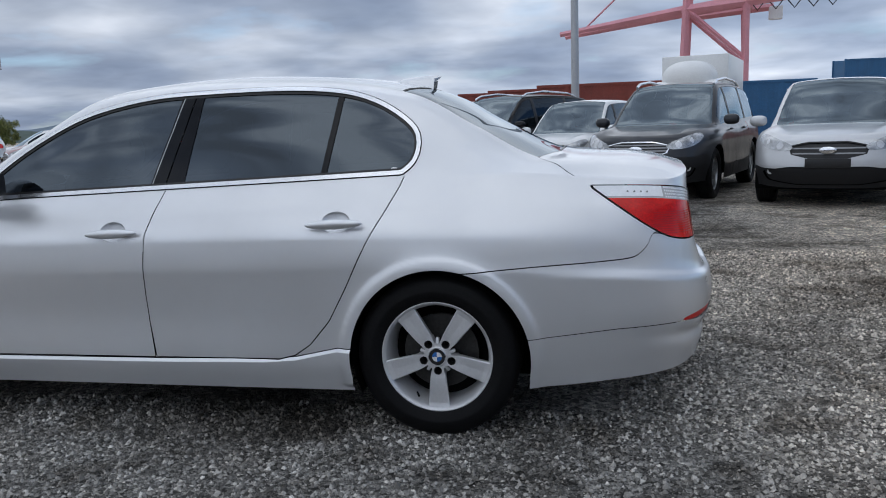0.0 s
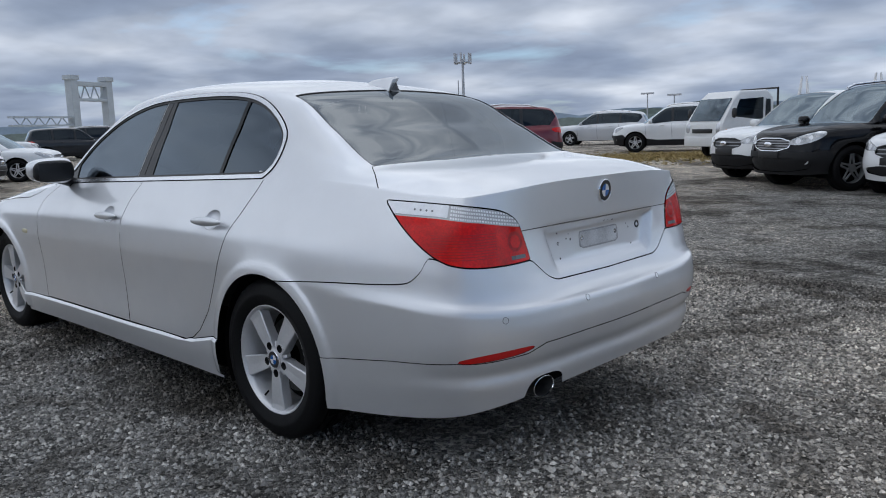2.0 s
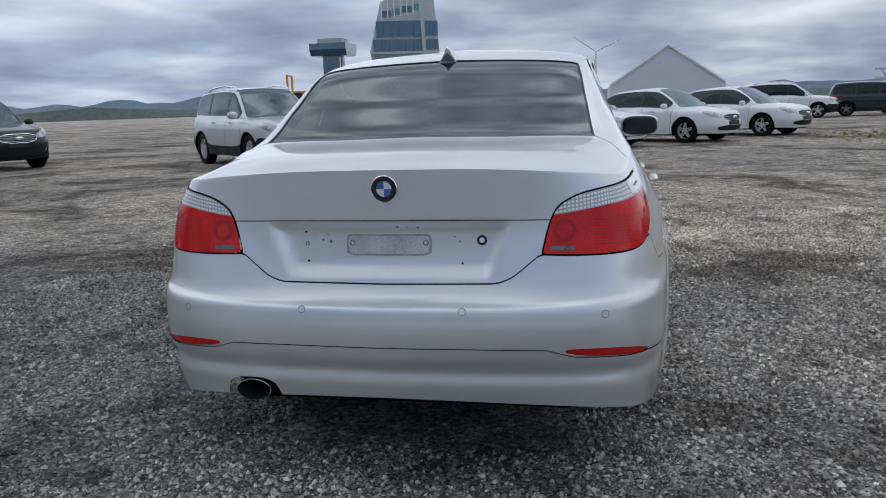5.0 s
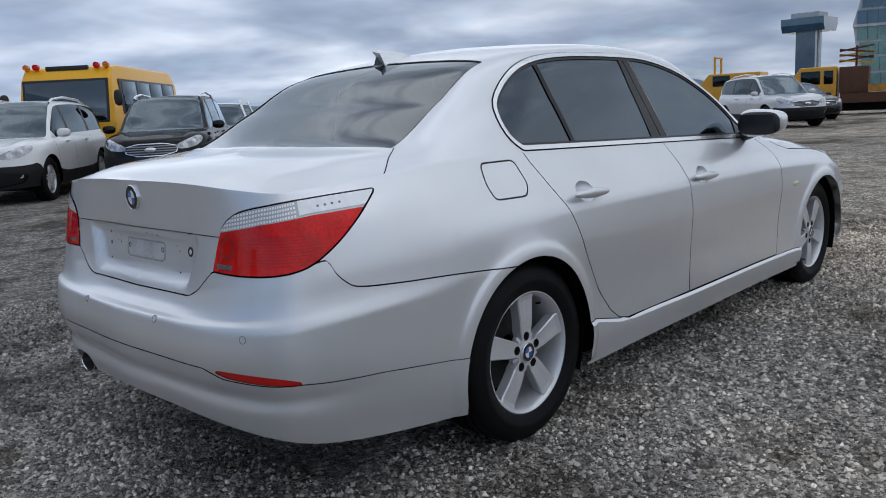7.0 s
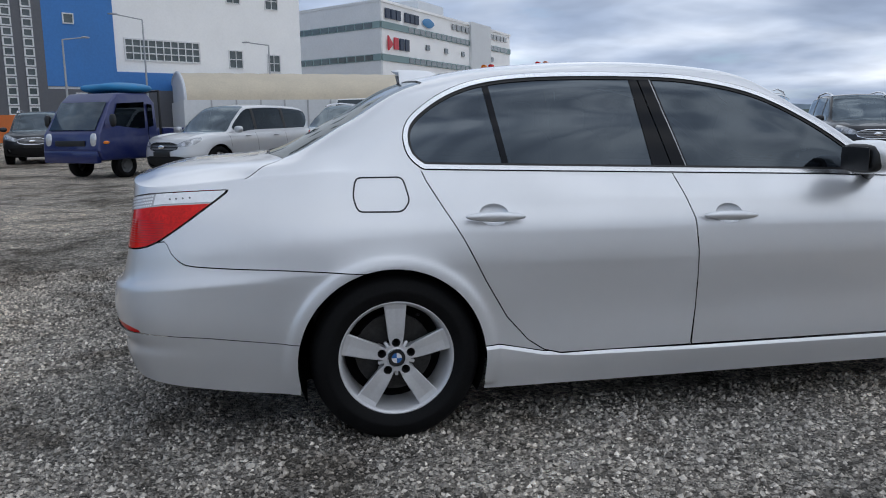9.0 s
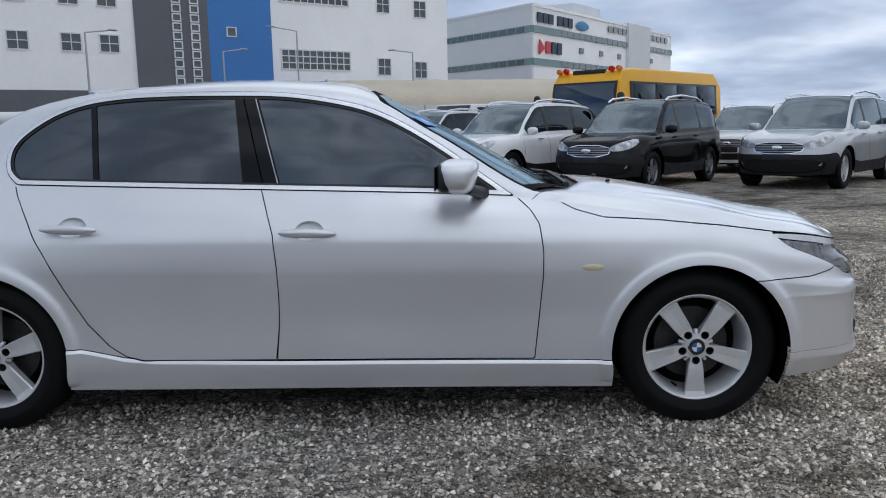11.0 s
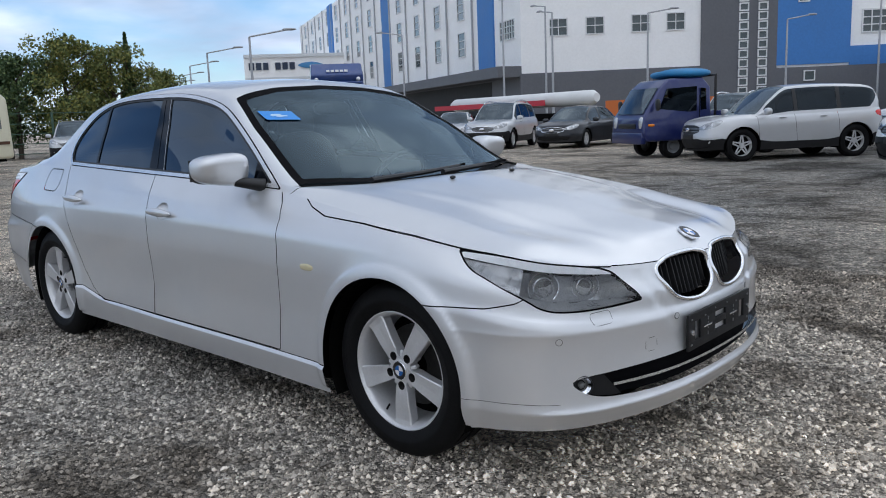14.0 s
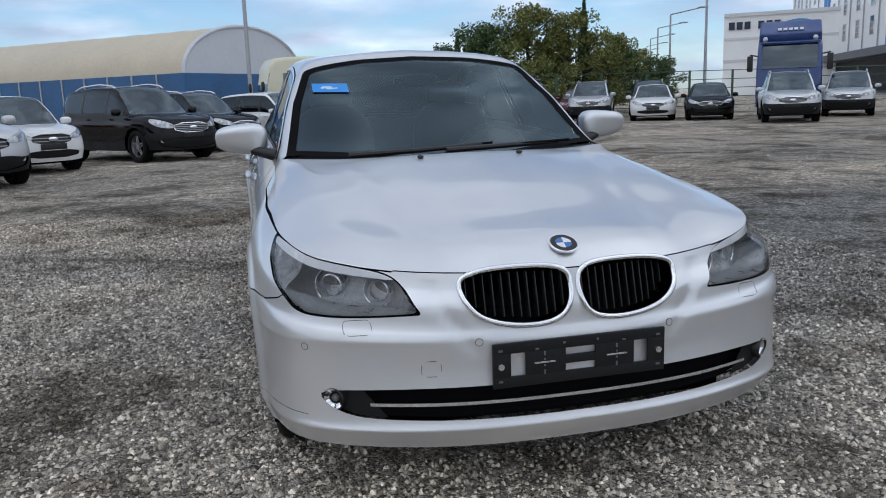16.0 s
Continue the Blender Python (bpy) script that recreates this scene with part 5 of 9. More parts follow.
    for s in (1, -1):
        skin_part("shut_line", *rim, BLACK_GAP, hood, sides=(s,), push=-0.006)
    bp_, bn_ = on_skin(bf[0], bf[1][(bf[0][bf[1]][:, :, 0] > 3.3).all(1)], 0.001, 0.752)
    roundel(hood, Matrix.Translation((bp_.x + 0.003, 0, bp_.z + 0.003)) @ Vector((0.46, 0, 0.88)).to_track_quat("Z", "Y").to_matrix().to_4x4(), 0.041)
    # front bumper
    zf = [(SS(2.886, 0.88), 0.60), (SS(3.132, 0.88), 0.600), (SS(3.32, 0.846), 0.608), (SS(3.41, 0.81), 0.628), (SS(3.47, 0.79), 0.66), (SS(3.56, 0.68), 0.75), (SS(3.64, 0.548), 0.9), (Sk[-1], 0.9)]
    fb_f = lambda A: np.where(A[:, 0] < 2.9, far, np.where(top(A), far, A[:, 2] - np.interp(A[:, 6], *zip(*zf))))
    fbp, (V, F) = slit(V, F, fb_f(V) - G)
    fbp, rim = slit(*fbp, fb_f(fbp[0]) + G)
    marks = []
    for poly in ([(0.573, 0.589), (0.644, 0.585), (0.646, 0.546), (0.567, 0.550)], [(0.392, 0.473), (0.445, 0.471), (0.445, 0.428), (0.392, 0.428)]):
        edge = lambda A, poly=poly: np.maximum(poly_sdf(np.abs(A[:, 1]), A[:, 2], fillet(poly, 0.010)), front(A))
        cover, fbp = slit(*fbp, edge(fbp[0]) - 0.0009)
        cover, ring_p = slit(*cover, edge(cover[0]) + 0.0009)
        marks.append((ring_p, cover))
    whole_front = fbp
    # joint between bonnet and nose
    nose_gap, fbp = slit(*fbp, np.where(fbp[0][:, 0] > 3.40, 0.989 - fbp[0][:, 8], far))
    lip_line = lambda A: A[:, 2] - np.interp(A[:, 6], [SS(3.25, 0.866), SS(3.43, 0.826), SS(3.545, 0.742)], [0.308, 0.312, 0.311])
    upf, lowf = slit(*fbp, np.where(fbp[0][:, 6] > SS(3.545, 0.742), -0.01, -lip_line(fbp[0])))
    lowf, lip_gap = slit(*lowf, lip_line(lowf[0]) + 0.0018)
    fbp = (np.concatenate([upf[0], lowf[0]]), np.concatenate([upf[1], lowf[1] + len(upf[0])]))
    fb = skin_part("front_bumper", *fbp, SILVER, car, "silver front bumper with light scuffs")
    for s in (1, -1):
        skin_part("shut_line", *rim, BLACK_GAP, fb, sides=(s,), push=-0.006)
    skin_part("nose_joint", *nose_gap, BLACK_GAP, fb, push=-0.002)
    for s in (1, -1):
        skin_part("lip_line", *lip_gap, BLACK_MATT, fb, sides=(s,), push=-0.002)
        for k, (ring_p, cover) in enumerate(marks):
            if k and s > 0:
                continue
            cv = skin_part(("washer_cover", "tow_cover")[k], *cover, SILVER, fb, sides=(s,))
            skin_part("cover_gap", *ring_p, GAP_SOFT, cv, sides=(s,), push=-0.002)
    skin_part("tow_cover_side", *marks[1][1], SILVER, fb, sides=(1,))
    skin_part("cover_gap", *marks[1][0], SILVER, fb, sides=(1,))
    for y, z in ((0.287, 0.520), (-0.287, 0.520), (0.749, 0.511), (-0.749, 0.511)):
        stud("parking_sensor", *whole_front, y, z, 0.0115, GAP_SOFT, fb, SILVER)
    # fuel flap on the right side alone
    fuel = fillet([(-0.128, 0.993), (0.047, 0.991), (0.068, 0.905), (0.038, 0.868), (-0.126, 0.872), (-0.142, 0.925)], 0.020, 5)
    side_f = side_only(fuel)
    cutA, restA = slit(V, F, side_f(V) - 0.003)
    flap, rim = slit(*cutA, side_f(cutA[0]) + 0.003)
    fl = skin_part("fuel_flap", *flap, SILVER, car, "silver fuel flap", sides=(-1,))
    skin_part("shut_line", *rim, SEAM, fl, sides=(-1,), push=-0.004)
    # sill with a bright line above it
    sill_f = lambda A: np.where(top(A) | (A[:, 0] < 0.2) | (A[:, 0] > 2.6), far, A[:, 2] - np.interp(A[:, 0], [0.39, 0.57, 0.70, 1.19, 2.5], [0.352, 0.312, 0.301, 0.293, 0.283]))
    vl, vr = (V, F), restA
    for s, (VV, FF) in ((1, vl), (-1, vr)):
        si, rest = slit(VV, FF, sill_f(VV) - 0.002)
        si, rim = slit(*si, sill_f(si[0]) + 0.002)
        depth = -sill_f(si[0])
        roll, si = slit(*si, depth - 0.014)
        so = skin_part("sill", *si, SILVER, car, "silver sill panel", sides=(s,), push=0.010)
        lo = roll[0].copy()
        lo[:, :3] += lo[:, 3:6] * (0.010 * np.sqrt(np.clip((-sill_f(lo) - 0.002) / 0.012, 0, 1)))[:, None]
        lo[:, 3:6] = smooth_normals(lo[:, :3], roll[1])
        skin_part("sill_edge", lo, roll[1], SILVER, so, sides=(s,))
        skin_part("shut_line", *rim, BLACK_GAP, so, sides=(s,), push=-0.004)
        fen, quarter = slit(*rest, 1.7 - rest[0][:, 0])
        roofp, fen = slit(*fen, np.where(top(fen[0]) & (fen[0][:, 7] > 3.8), -1.0, 1.0) * 0.01)
        skin_part("front_wing", *fen, SILVER, car, "silver front wing", sides=(s,))
        roofq, quarter = slit(*quarter, np.where(top(quarter[0]) & (quarter[0][:, 7] > 3.9) & (quarter[0][:, 8] < 0.52), -1.0, 1.0) * 0.01)
        skin_part("headliner", *roofq, INTERIOR, car, sides=(s,), push=-0.03)
        for piece in islands(*roofp):
            skin_part("roof_front", *piece, SILVER, car, "silver roof edge beside the windscreen", sides=(s,))
        skin_part("roof", *roofq, SILVER, car, "silver roof", sides=(s,))
        skin_part("quarter_panel", *quarter, SILVER, car, "silver rear quarter panel", sides=(s,))
    saloon_details(car, lid, hood, rb, fb, lid_face)
    return car


def roundel(parent, m, r, name="badge"):
    """A round badge: bright rim, black ring, blue and white quarters."""
    def at(bm):
        bmesh.ops.transform(bm, matrix=m, verts=bm.verts)
        return bm

    b = part(name, at(lathe_bm([(0.0, -0.002), (r, -0.002), (r, 0.004), (r * 0.95, 0.006), (r * 0.92, 0.0045), (0.0, 0.0045)], 40, axis="z")), CHROME, parent, "round badge in black, blue and white")
    part("badge_ring", at(lathe_bm([(r * 0.92, 0.0040), (r * 0.92, 0.0056), (r * 0.58, 0.0056), (r * 0.58, 0.0040)], 40, axis="z")), BLACK_TRIM, b)
    for q in range(4):
        bm = bmesh.new()
        c = bm.verts.new((0, 0, 0.0062))
        arc = [bm.verts.new((r * 0.57 * math.cos(q * math.pi / 2 + k * math.pi / 16), r * 0.57 * math.sin(q * math.pi / 2 + k * math.pi / 16), 0.0062)) for k in range(9)]
        for a0, a1 in zip(arc, arc[1:]):
            bm.faces.new((c, a0, a1))
        part("badge_quarter", at(bm), BADGE_BLUE if q % 2 else BADGE_WHITE, b)
    return b


def tyre_profile(R, w, r_in):
    h = w / 2
    return [(r_in, -h * 0.78), (r_in + 0.012, -h * 0.92), ((R + r_in) / 2, -h * 1.02), (R - 0.022, -h * 0.94), (R - 0.006, -h * 0.80),
            (R, -h * 0.62), (R, -h * 0.52), (R - 0.007, -h * 0.51), (R - 0.007, -h * 0.44), (R, -h * 0.43), (R, -h * 0.08), (R - 0.007, -h * 0.07), (R - 0.007, h * 0.07),
            (R, h * 0.08), (R, h * 0.43), (R - 0.007, h * 0.44), (R - 0.007, h * 0.51), (R, h * 0.52), (R, h * 0.62),
            (R - 0.006, h * 0.80), (R - 0.022, h * 0.94), (R - 0.040, h * 0.985), ((R + r_in) / 2, h * 1.02), ((R + r_in) / 2 - 0.006, h * 1.035), ((R + r_in) / 2 - 0.012, h * 1.015), (r_in + 0.012, h * 0.92), (r_in, h * 0.78)]


def saloon_wheel(car, x, y, z, s, turn):
    """Alloy wheel with five broad spokes. s: side, y outward."""
    m = Matrix.Translation((x, y * s, z)) @ (Matrix.Identity(4) if s > 0 else pose(0, 0, 0, 0, 0, 180))
    w = new("wheel")
    w.parent = car
    w.matrix_local = m
    R, W = 0.322, 0.222
    part("tyre", lathe_bm([(r, h - 0.075) for r, h in tyre_profile(R, W, 0.211)], 72), RUBBER, w, "black road tyre with worn sidewall")
    rim = lathe_bm([(0.190, -0.17), (0.193, -0.06), (0.198, -0.015), (0.203, 0.004), (0.208, 0.016), (0.216, 0.023), (0.2225, 0.022), (0.2235, 0.012), (0.213, 0.0)], 72)
    part("rim", rim, ALLOY, w, "silver alloy rim")
    part("brake_disc", lathe_bm([(0.05, -0.075), (0.150, -0.075), (0.150, -0.095), (0.05, -0.095)], 48), DISC, w, "dull steel brake disc")
    # near-black disc stands in for the shade behind the spokes
    part("wheel_shade", lathe_bm([(0.0, -0.110), (0.190, -0.110)], 48), LINER, w)
    for k in range(5):
        a = math.radians(turn + 72 * k)
        spin = Matrix.Rotation(-a, 4, "Y")
        bm = bmesh.new()
        prof = [(0.074, 0.0290, 0.010), (0.090, 0.0315, 0.0125), (0.12, 0.0345, 0.0135), (0.16, 0.0385, 0.012), (0.188, 0.0415, 0.011), (0.209, 0.0440, 0.016)]
        rows = []
        for r, hw, top in prof:
            rows.append([bm.verts.new((r, top - 0.045, -hw * 0.8)), bm.verts.new((r, top - 0.004, -hw)), bm.verts.new((r, top, -hw * 0.90)), bm.verts.new((r, top - 0.002, 0)),
                         bm.verts.new((r, top, hw * 0.90)), bm.verts.new((r, top - 0.004, hw)), bm.verts.new((r, top - 0.045, hw * 0.8))])
        for p, q in zip(rows, rows[1:]):
            for i in range(6):
                bm.faces.new((p[i], p[i + 1], q[i + 1], q[i]))
        bm.faces.new(rows[0][::-1])
        bmesh.ops.recalc_face_normals(bm, faces=bm.faces)
        bmesh.ops.transform(bm, matrix=spin, verts=bm.verts)
        part("spoke", bm, ALLOY, w, smooth=False)
        # wheel bolt deep in its hole at the foot of the spoke
        foot = spin @ Matrix.Translation((0.058, 0, 0))
        well = lathe_bm([(0.0165, 0.0102), (0.0155, 0.004), (0.0140, -0.030), (0.0, -0.030)], 20)
        bmesh.ops.transform(well, matrix=foot, verts=well.verts)
        bw = part("bolt_well", well, PIPE, w)
        part("wheel_bolt", cyl_bm(0.0085, 0.012, 6, foot @ Matrix.Translation((0, -0.022, 0)) @ pose(0, 0, 0, 90)), LINER, bw)
        # short rib between two spokes
        rib = box_bm((0.040, 0.022, 0.013), Matrix.Rotation(-(a + math.radians(36)), 4, "Y") @ Matrix.Translation((0.052, -0.006, 0)) @ pose(0, 0, 0, 0, 0, -10), bevel=0.004)
        part("hub_rib", rib, ALLOY, w)
    hub = bmesh.new()
    loops = [[]]
    for k in range(5):
        a = math.radians(turn + 72 * k)
        for r, v in ((0.0765, -0.0290), (0.0765, 0.0290)):
            loops[0].append((r * math.cos(a) - v * math.sin(a), r * math.sin(a) + v * math.cos(a)))
        for dv in (24, 36, 48):
            b = a + math.radians(dv)
            r = 0.050 if dv == 36 else 0.0555
            loops[0].append((r * math.cos(b), r * math.sin(b)))
        loops.append([(0.058 * math.cos(a) + 0.0165 * math.cos(q * math.pi / 8), 0.058 * math.sin(a) + 0.0165 * math.sin(q * math.pi / 8)) for q in range(16)])
    rings = []
    edges = []
    for lp in loops:
        vs = [hub.verts.new((x, 0.0102, z)) for x, z in lp]
        rings.append(vs)
        edges += [hub.edges.new((vs[i], vs[(i + 1) % len(vs)])) for i in range(len(vs))]
    bmesh.ops.triangle_fill(hub, edges=edges, use_beauty=True)
    low = [hub.verts.new((v.co.x * 0.98, -0.030, v.co.z * 0.98)) for v in rings[0]]
    for i in range(len(low)):
        j = (i + 1) % len(low)
        hub.faces.new((rings[0][i], rings[0][j], low[j], low[i]))
    bmesh.ops.recalc_face_normals(hub, faces=hub.faces)
    part("hub", hub, ALLOY, w, smooth=False)
    part("hub_collar", lathe_bm([(0.041, 0.008), (0.040, 0.0135), (0.036, 0.0150), (0.034, 0.012), (0.0, 0.012)], 40), ALLOY, w)
    roundel(w, Matrix.Translation((0, 0.0125, 0)) @ pose(0, 0, 0, -90, 0, 0), 0.034, "hub_cap")
    part("valve", cyl_bm(0.004, 0.03, 8, Matrix.Rotation(-math.radians(turn + 28), 4, "Y") @ Matrix.Translation((0.180, 0.002, 0)) @ pose(0, 0, 0, 60)), RUBBER, w)
    return w


def blob(center, half, power=2.6, segs=(32, 20), m=None, fn=None):
    """A rounded box: a ball with squared-off sides."""
    bm = bmesh.new()
    bmesh.ops.create_uvsphere(bm, u_segments=segs[0], v_segments=segs[1], radius=1.0)
    for v in bm.verts:
        k = (abs(v.co.x) ** power + abs(v.co.y) ** power + abs(v.co.z) ** power) ** (-1 / power)
        p = v.co * k
        if fn:
            p = Vector(fn(p))
        v.co = Vector((p.x * half[0], p.y * half[1], p.z * half[2]))
    bmesh.ops.transform(bm, matrix=Matrix.Translation(center) @ (m or Matrix.Identity(4)), verts=bm.verts)
    return bm


def saloon_details(car, lid, hood, rb, fb, LID_SKIN):
    for x, y, s, turn in ((0.0, 0.822, 1, -90), (0.0, 0.822, -1, 90), (2.888, 0.800, 1, -66), (2.888, 0.800, -1, -90)):
        saloon_wheel(car, x, y, 0.316, s, turn)
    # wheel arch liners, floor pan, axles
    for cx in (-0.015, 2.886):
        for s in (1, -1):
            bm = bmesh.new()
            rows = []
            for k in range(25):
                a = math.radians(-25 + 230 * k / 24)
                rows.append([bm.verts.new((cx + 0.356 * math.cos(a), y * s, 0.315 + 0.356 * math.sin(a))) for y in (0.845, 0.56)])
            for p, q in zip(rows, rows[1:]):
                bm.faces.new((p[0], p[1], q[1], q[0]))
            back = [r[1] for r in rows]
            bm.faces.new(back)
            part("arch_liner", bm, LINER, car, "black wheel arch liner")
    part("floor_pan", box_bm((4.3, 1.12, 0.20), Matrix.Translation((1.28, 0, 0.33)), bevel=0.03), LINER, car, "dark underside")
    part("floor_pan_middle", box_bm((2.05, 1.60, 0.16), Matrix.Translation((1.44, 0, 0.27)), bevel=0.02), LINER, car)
    # exhaust: oval tail pipe in its cut-out
    oval = Matrix.Diagonal((1.0, 1.0, 0.62, 1.0))
    at = Matrix.Translation((-1.018, 0.447, 0.318)) @ pose(0, 0, 0, 0, 0, 90)
    ex = lathe_bm([(0.045, -0.22), (0.055, -0.02), (0.0565, 0.0), (0.0535, -0.004), (0.050, -0.20)], 40)
    bmesh.ops.transform(ex, matrix=at @ oval, verts=ex.verts)
    e = part("exhaust_pipe", ex, PIPE, car, "dark oval exhaust tail pipe with bright rim")
    lip = lathe_bm([(0.0566, -0.002), (0.0572, 0.001), (0.0558, 0.0015), (0.0545, -0.001)], 40)
    bmesh.ops.transform(lip, matrix=at @ oval, verts=lip.verts)
    part("pipe_rim", lip, CHROME, e, "bright pipe rim")
    inner = cyl_bm(0.051, 0.01, 32, at @ oval @ Matrix.Translation((0, -0.10, 0)) @ pose(0, 0, 0, 90))
    part("pipe_inside", inner, LINER, e)
    part("silencer", box_bm((0.38, 0.26, 0.10), Matrix.Translation((-0.70, 0.44, 0.345)), bevel=0.03), LINER, car)
    part("bumper_back", box_bm((0.06, 0.26, 0.12), Matrix.Translation((-0.89, 0.44, 0.385)), bevel=0.01), LINER, car)
    # badges
    lp, ln = on_skin(*LID_SKIN, 0.001, 0.949)
    roundel(lid, Matrix.Translation((lp.x - 0.001, 0, lp.z)) @ Vector((ln.x, 0, ln.z)).to_track_quat("Z", "Y").to_matrix().to_4x4(), 0.041)
    # front number plate holder, empty
    holder = new("plate_holder")
    holder.parent = fb
    tagged(holder, label="empty black plastic number plate holder")
    X = 3.714
    frame_bits = [(0.515, 0.030, 0.0, 0.0485), (0.515, 0.030, 0.0, -0.0485), (0.052, 0.069, 0.2315, 0.0), (0.052, 0.069, -0.2315, 0.0),
                  (0.117, 0.069, 0.1035, 0.0), (0.117, 0.069, -0.1035, 0.0), (0.092, 0.024, 0.0, 0.0)]
    for w, h, y, z in frame_bits:
        part("holder_bar", box_bm((0.010, w, h), Matrix.Translation((X, y, 0.453 + z)), bevel=0.002), BLACK_MATT, holder)
    for s in (1, -1):
        part("holder_screw", cyl_bm(0.009, 0.008, 16, Matrix.Translation((X + 0.008, 0.236 * s, 0.453)) @ pose(0, 0, 0, 0, 90)), SATIN, holder)
        part("holder_slot", box_bm((0.003, 0.062, 0.005), Matrix.Translation((X + 0.0056, 0.108 * s, 0.453)), bevel=0.001), SATIN, holder)
        for y, z, w, h in ((0.108, 0.025, 0.005, 0.012), (0.108, -0.028, 0.005, 0.012), (0.108, 0.009, 0.005, 0.005), (0.108, -0.009, 0.005, 0.005), (0.13, 0.040, 0.010, 0.005), (0.236, 0.044, 0.012, 0.006),
                           (0.236, -0.044, 0.012, 0.006), (0.05, 0.050, 0.006, 0.006)):
            part("holder_hole", box_bm((0.003, w, h), Matrix.Translation((X + 0.0056, y * s, 0.453 + z)), bevel=0.001), LAMP_DARK, holder)
    # side markers
    for s in (1, -1):
        b = blob((2.460, 0.868 * s, 0.660), (0.046, 0.008, 0.014), 2.6, (20, 12))
        part("side_marker", b, MARKER, car, "small amber-white side marker")
    # mirrors
    for s in (1, -1):
        mr = new("door_mirror")
        mr.parent = car
        def shell(p):
            return (p.x * (0.80 + 0.20 * p.z) - 0.12 * p.y * 1.0, p.y, p.z * (1.0 - 0.18 * p.y) + 0.05 * p.y)
        b = blob((1.935, 0.888, 1.026), (0.088, 0.115, 0.066), 3.4, (36, 24), fn=shell)
        if s < 0:
            bmesh.ops.transform(b, matrix=Matrix.Diagonal((1, -1, 1, 1)), verts=b.verts)
            bmesh.ops.reverse_faces(b, faces=b.faces)
        part("mirror_shell", b, SILVER, mr, "silver mirror shell")
        part("mirror_rim", blob((1.880, 0.888 * s, 1.024), (0.030, 0.105, 0.058), 3.4, (32, 20)), BLACK_TRIM, mr)
        part("mirror_glass", box_bm((0.004, 0.176, 0.090), Matrix.Translation((1.8495, 0.888 * s, 1.024)) @ pose(0, 0, 0, 0, 0, 4 * s), bevel=0.0015), BLACK_TRIM, mr, "dark mirror glass")
        part("mirror_foot", tube_bm([(2.03, 0.735 * s, 0.950), (2.00, 0.79 * s, 0.962), (1.97, 0.84 * s, 0.975)], [0.030, 0.024, 0.022], 12), BLACK_TRIM, mr)
    # aerial fin
    bm = bmesh.new()
    rows = []
    for k in range(15):
        u = k / 14
        x = 0.34 - 0.200 * u
        base = float(np.interp(x, [0.05, 0.12, 0.30], [1.350, 1.368, 1.400]))
        h = 0.066 * (u ** 0.55) * (1.0 if u < 0.96 else 0.9)
        hw = 0.008 + 0.030 * u ** 0.6
        rows.append([bm.verts.new((x + (0.0 if j not in (4,) else -0.035 * u), yy * hw, base - 0.006 + zz * h)) for j, (yy, zz) in
                     enumerate(((1.0, 0.0), (0.75, 0.25), (0.42, 0.6), (0.18, 0.88), (0, 1.0), (-0.18, 0.88), (-0.42, 0.6), (-0.75, 0.25), (-1.0, 0.0)))])
    for p, q in zip(rows, rows[1:]):
        for i in range(8):
            bm.faces.new((p[i], p[i + 1], q[i + 1], q[i]))
    bm.faces.new(rows[-1])
    bmesh.ops.recalc_face_normals(bm, faces=bm.faces)
    fin = part("aerial_fin", bm, SILVER, car, "silver shark fin aerial")
    # dark foot that runs down over the window's edge
    ft = bmesh.new()
    low = [(0.148, 0.030, 1.372), (0.136, 0.0, 1.406), (0.148, -0.030, 1.372), (0.118, 0.0, 1.346)]
    f = [ft.verts.new((x - 0.012, y, z)) for x, y, z in low]
    b = [ft.verts.new((x + 0.03, y, z - 0.01)) for x, y, z in low]
    ft.faces.new(f)
    ft.faces.new(b[::-1])
    for i in range(4):
        ft.faces.new((f[i], b[i], b[(i + 1) % 4], f[(i + 1) % 4]))
    bmesh.ops.recalc_face_normals(ft, faces=ft.faces)
    part("fin_foot", ft, LAMP_DARK, fin, smooth=False)
    # wipers and washer jets
    for pts in (((2.405, -0.46, 0.958), (2.405, -0.15, 0.966), (2.385, 0.12, 0.978)), ((2.435, -0.05, 0.962), (2.405, 0.25, 0.970), (2.335, 0.49, 0.972))):
        w = part("wiper", tube_bm(pts, [0.013, 0.011, 0.008], 8), BLACK_TRIM, car, "black wiper arm and blade")
        blade = [(p[0] - 0.012, p[1] * 1.02 + 0.05, p[2] + 0.004) for p in pts]
        part("wiper_blade", tube_bm(blade, 0.006, 6), BLACK_GAP, w)
    for s in (1, -1):
        part("washer_jet", blob((2.632, 0.205 * s, 0.955), (0.012, 0.013, 0.007), 2.2, (16, 10)), BLACK_TRIM, hood)
    # cabin
    dash = prism_bm([(1.80, 0.70), (2.30, 0.70), (2.33, 0.90), (2.10, 0.945), (1.95, 0.93), (1.85, 0.86)], -0.66, 0.66, bevel=0.02)
    part("dashboard", dash, INTERIOR, car, "dark dashboard")
    ring = lathe_bm([(0.185 + 0.015 * math.cos(a), 0.015 * math.sin(a)) for a in [2 * math.pi * i / 10 for i in range(11)]], 36, axis="z")
    bmesh.ops.transform(ring, matrix=Matrix.Translation((1.72, 0.36, 0.87)) @ pose(0, 0, 0, 0, -62, 0), verts=ring.verts)
    sw = part("steering_wheel", ring, BLACK_MATT, car, "black steering wheel")
    part("wheel_boss", blob((1.735, 0.36, 0.86), (0.03, 0.07, 0.06), 2.4, (16, 12)), BLACK_MATT, sw)
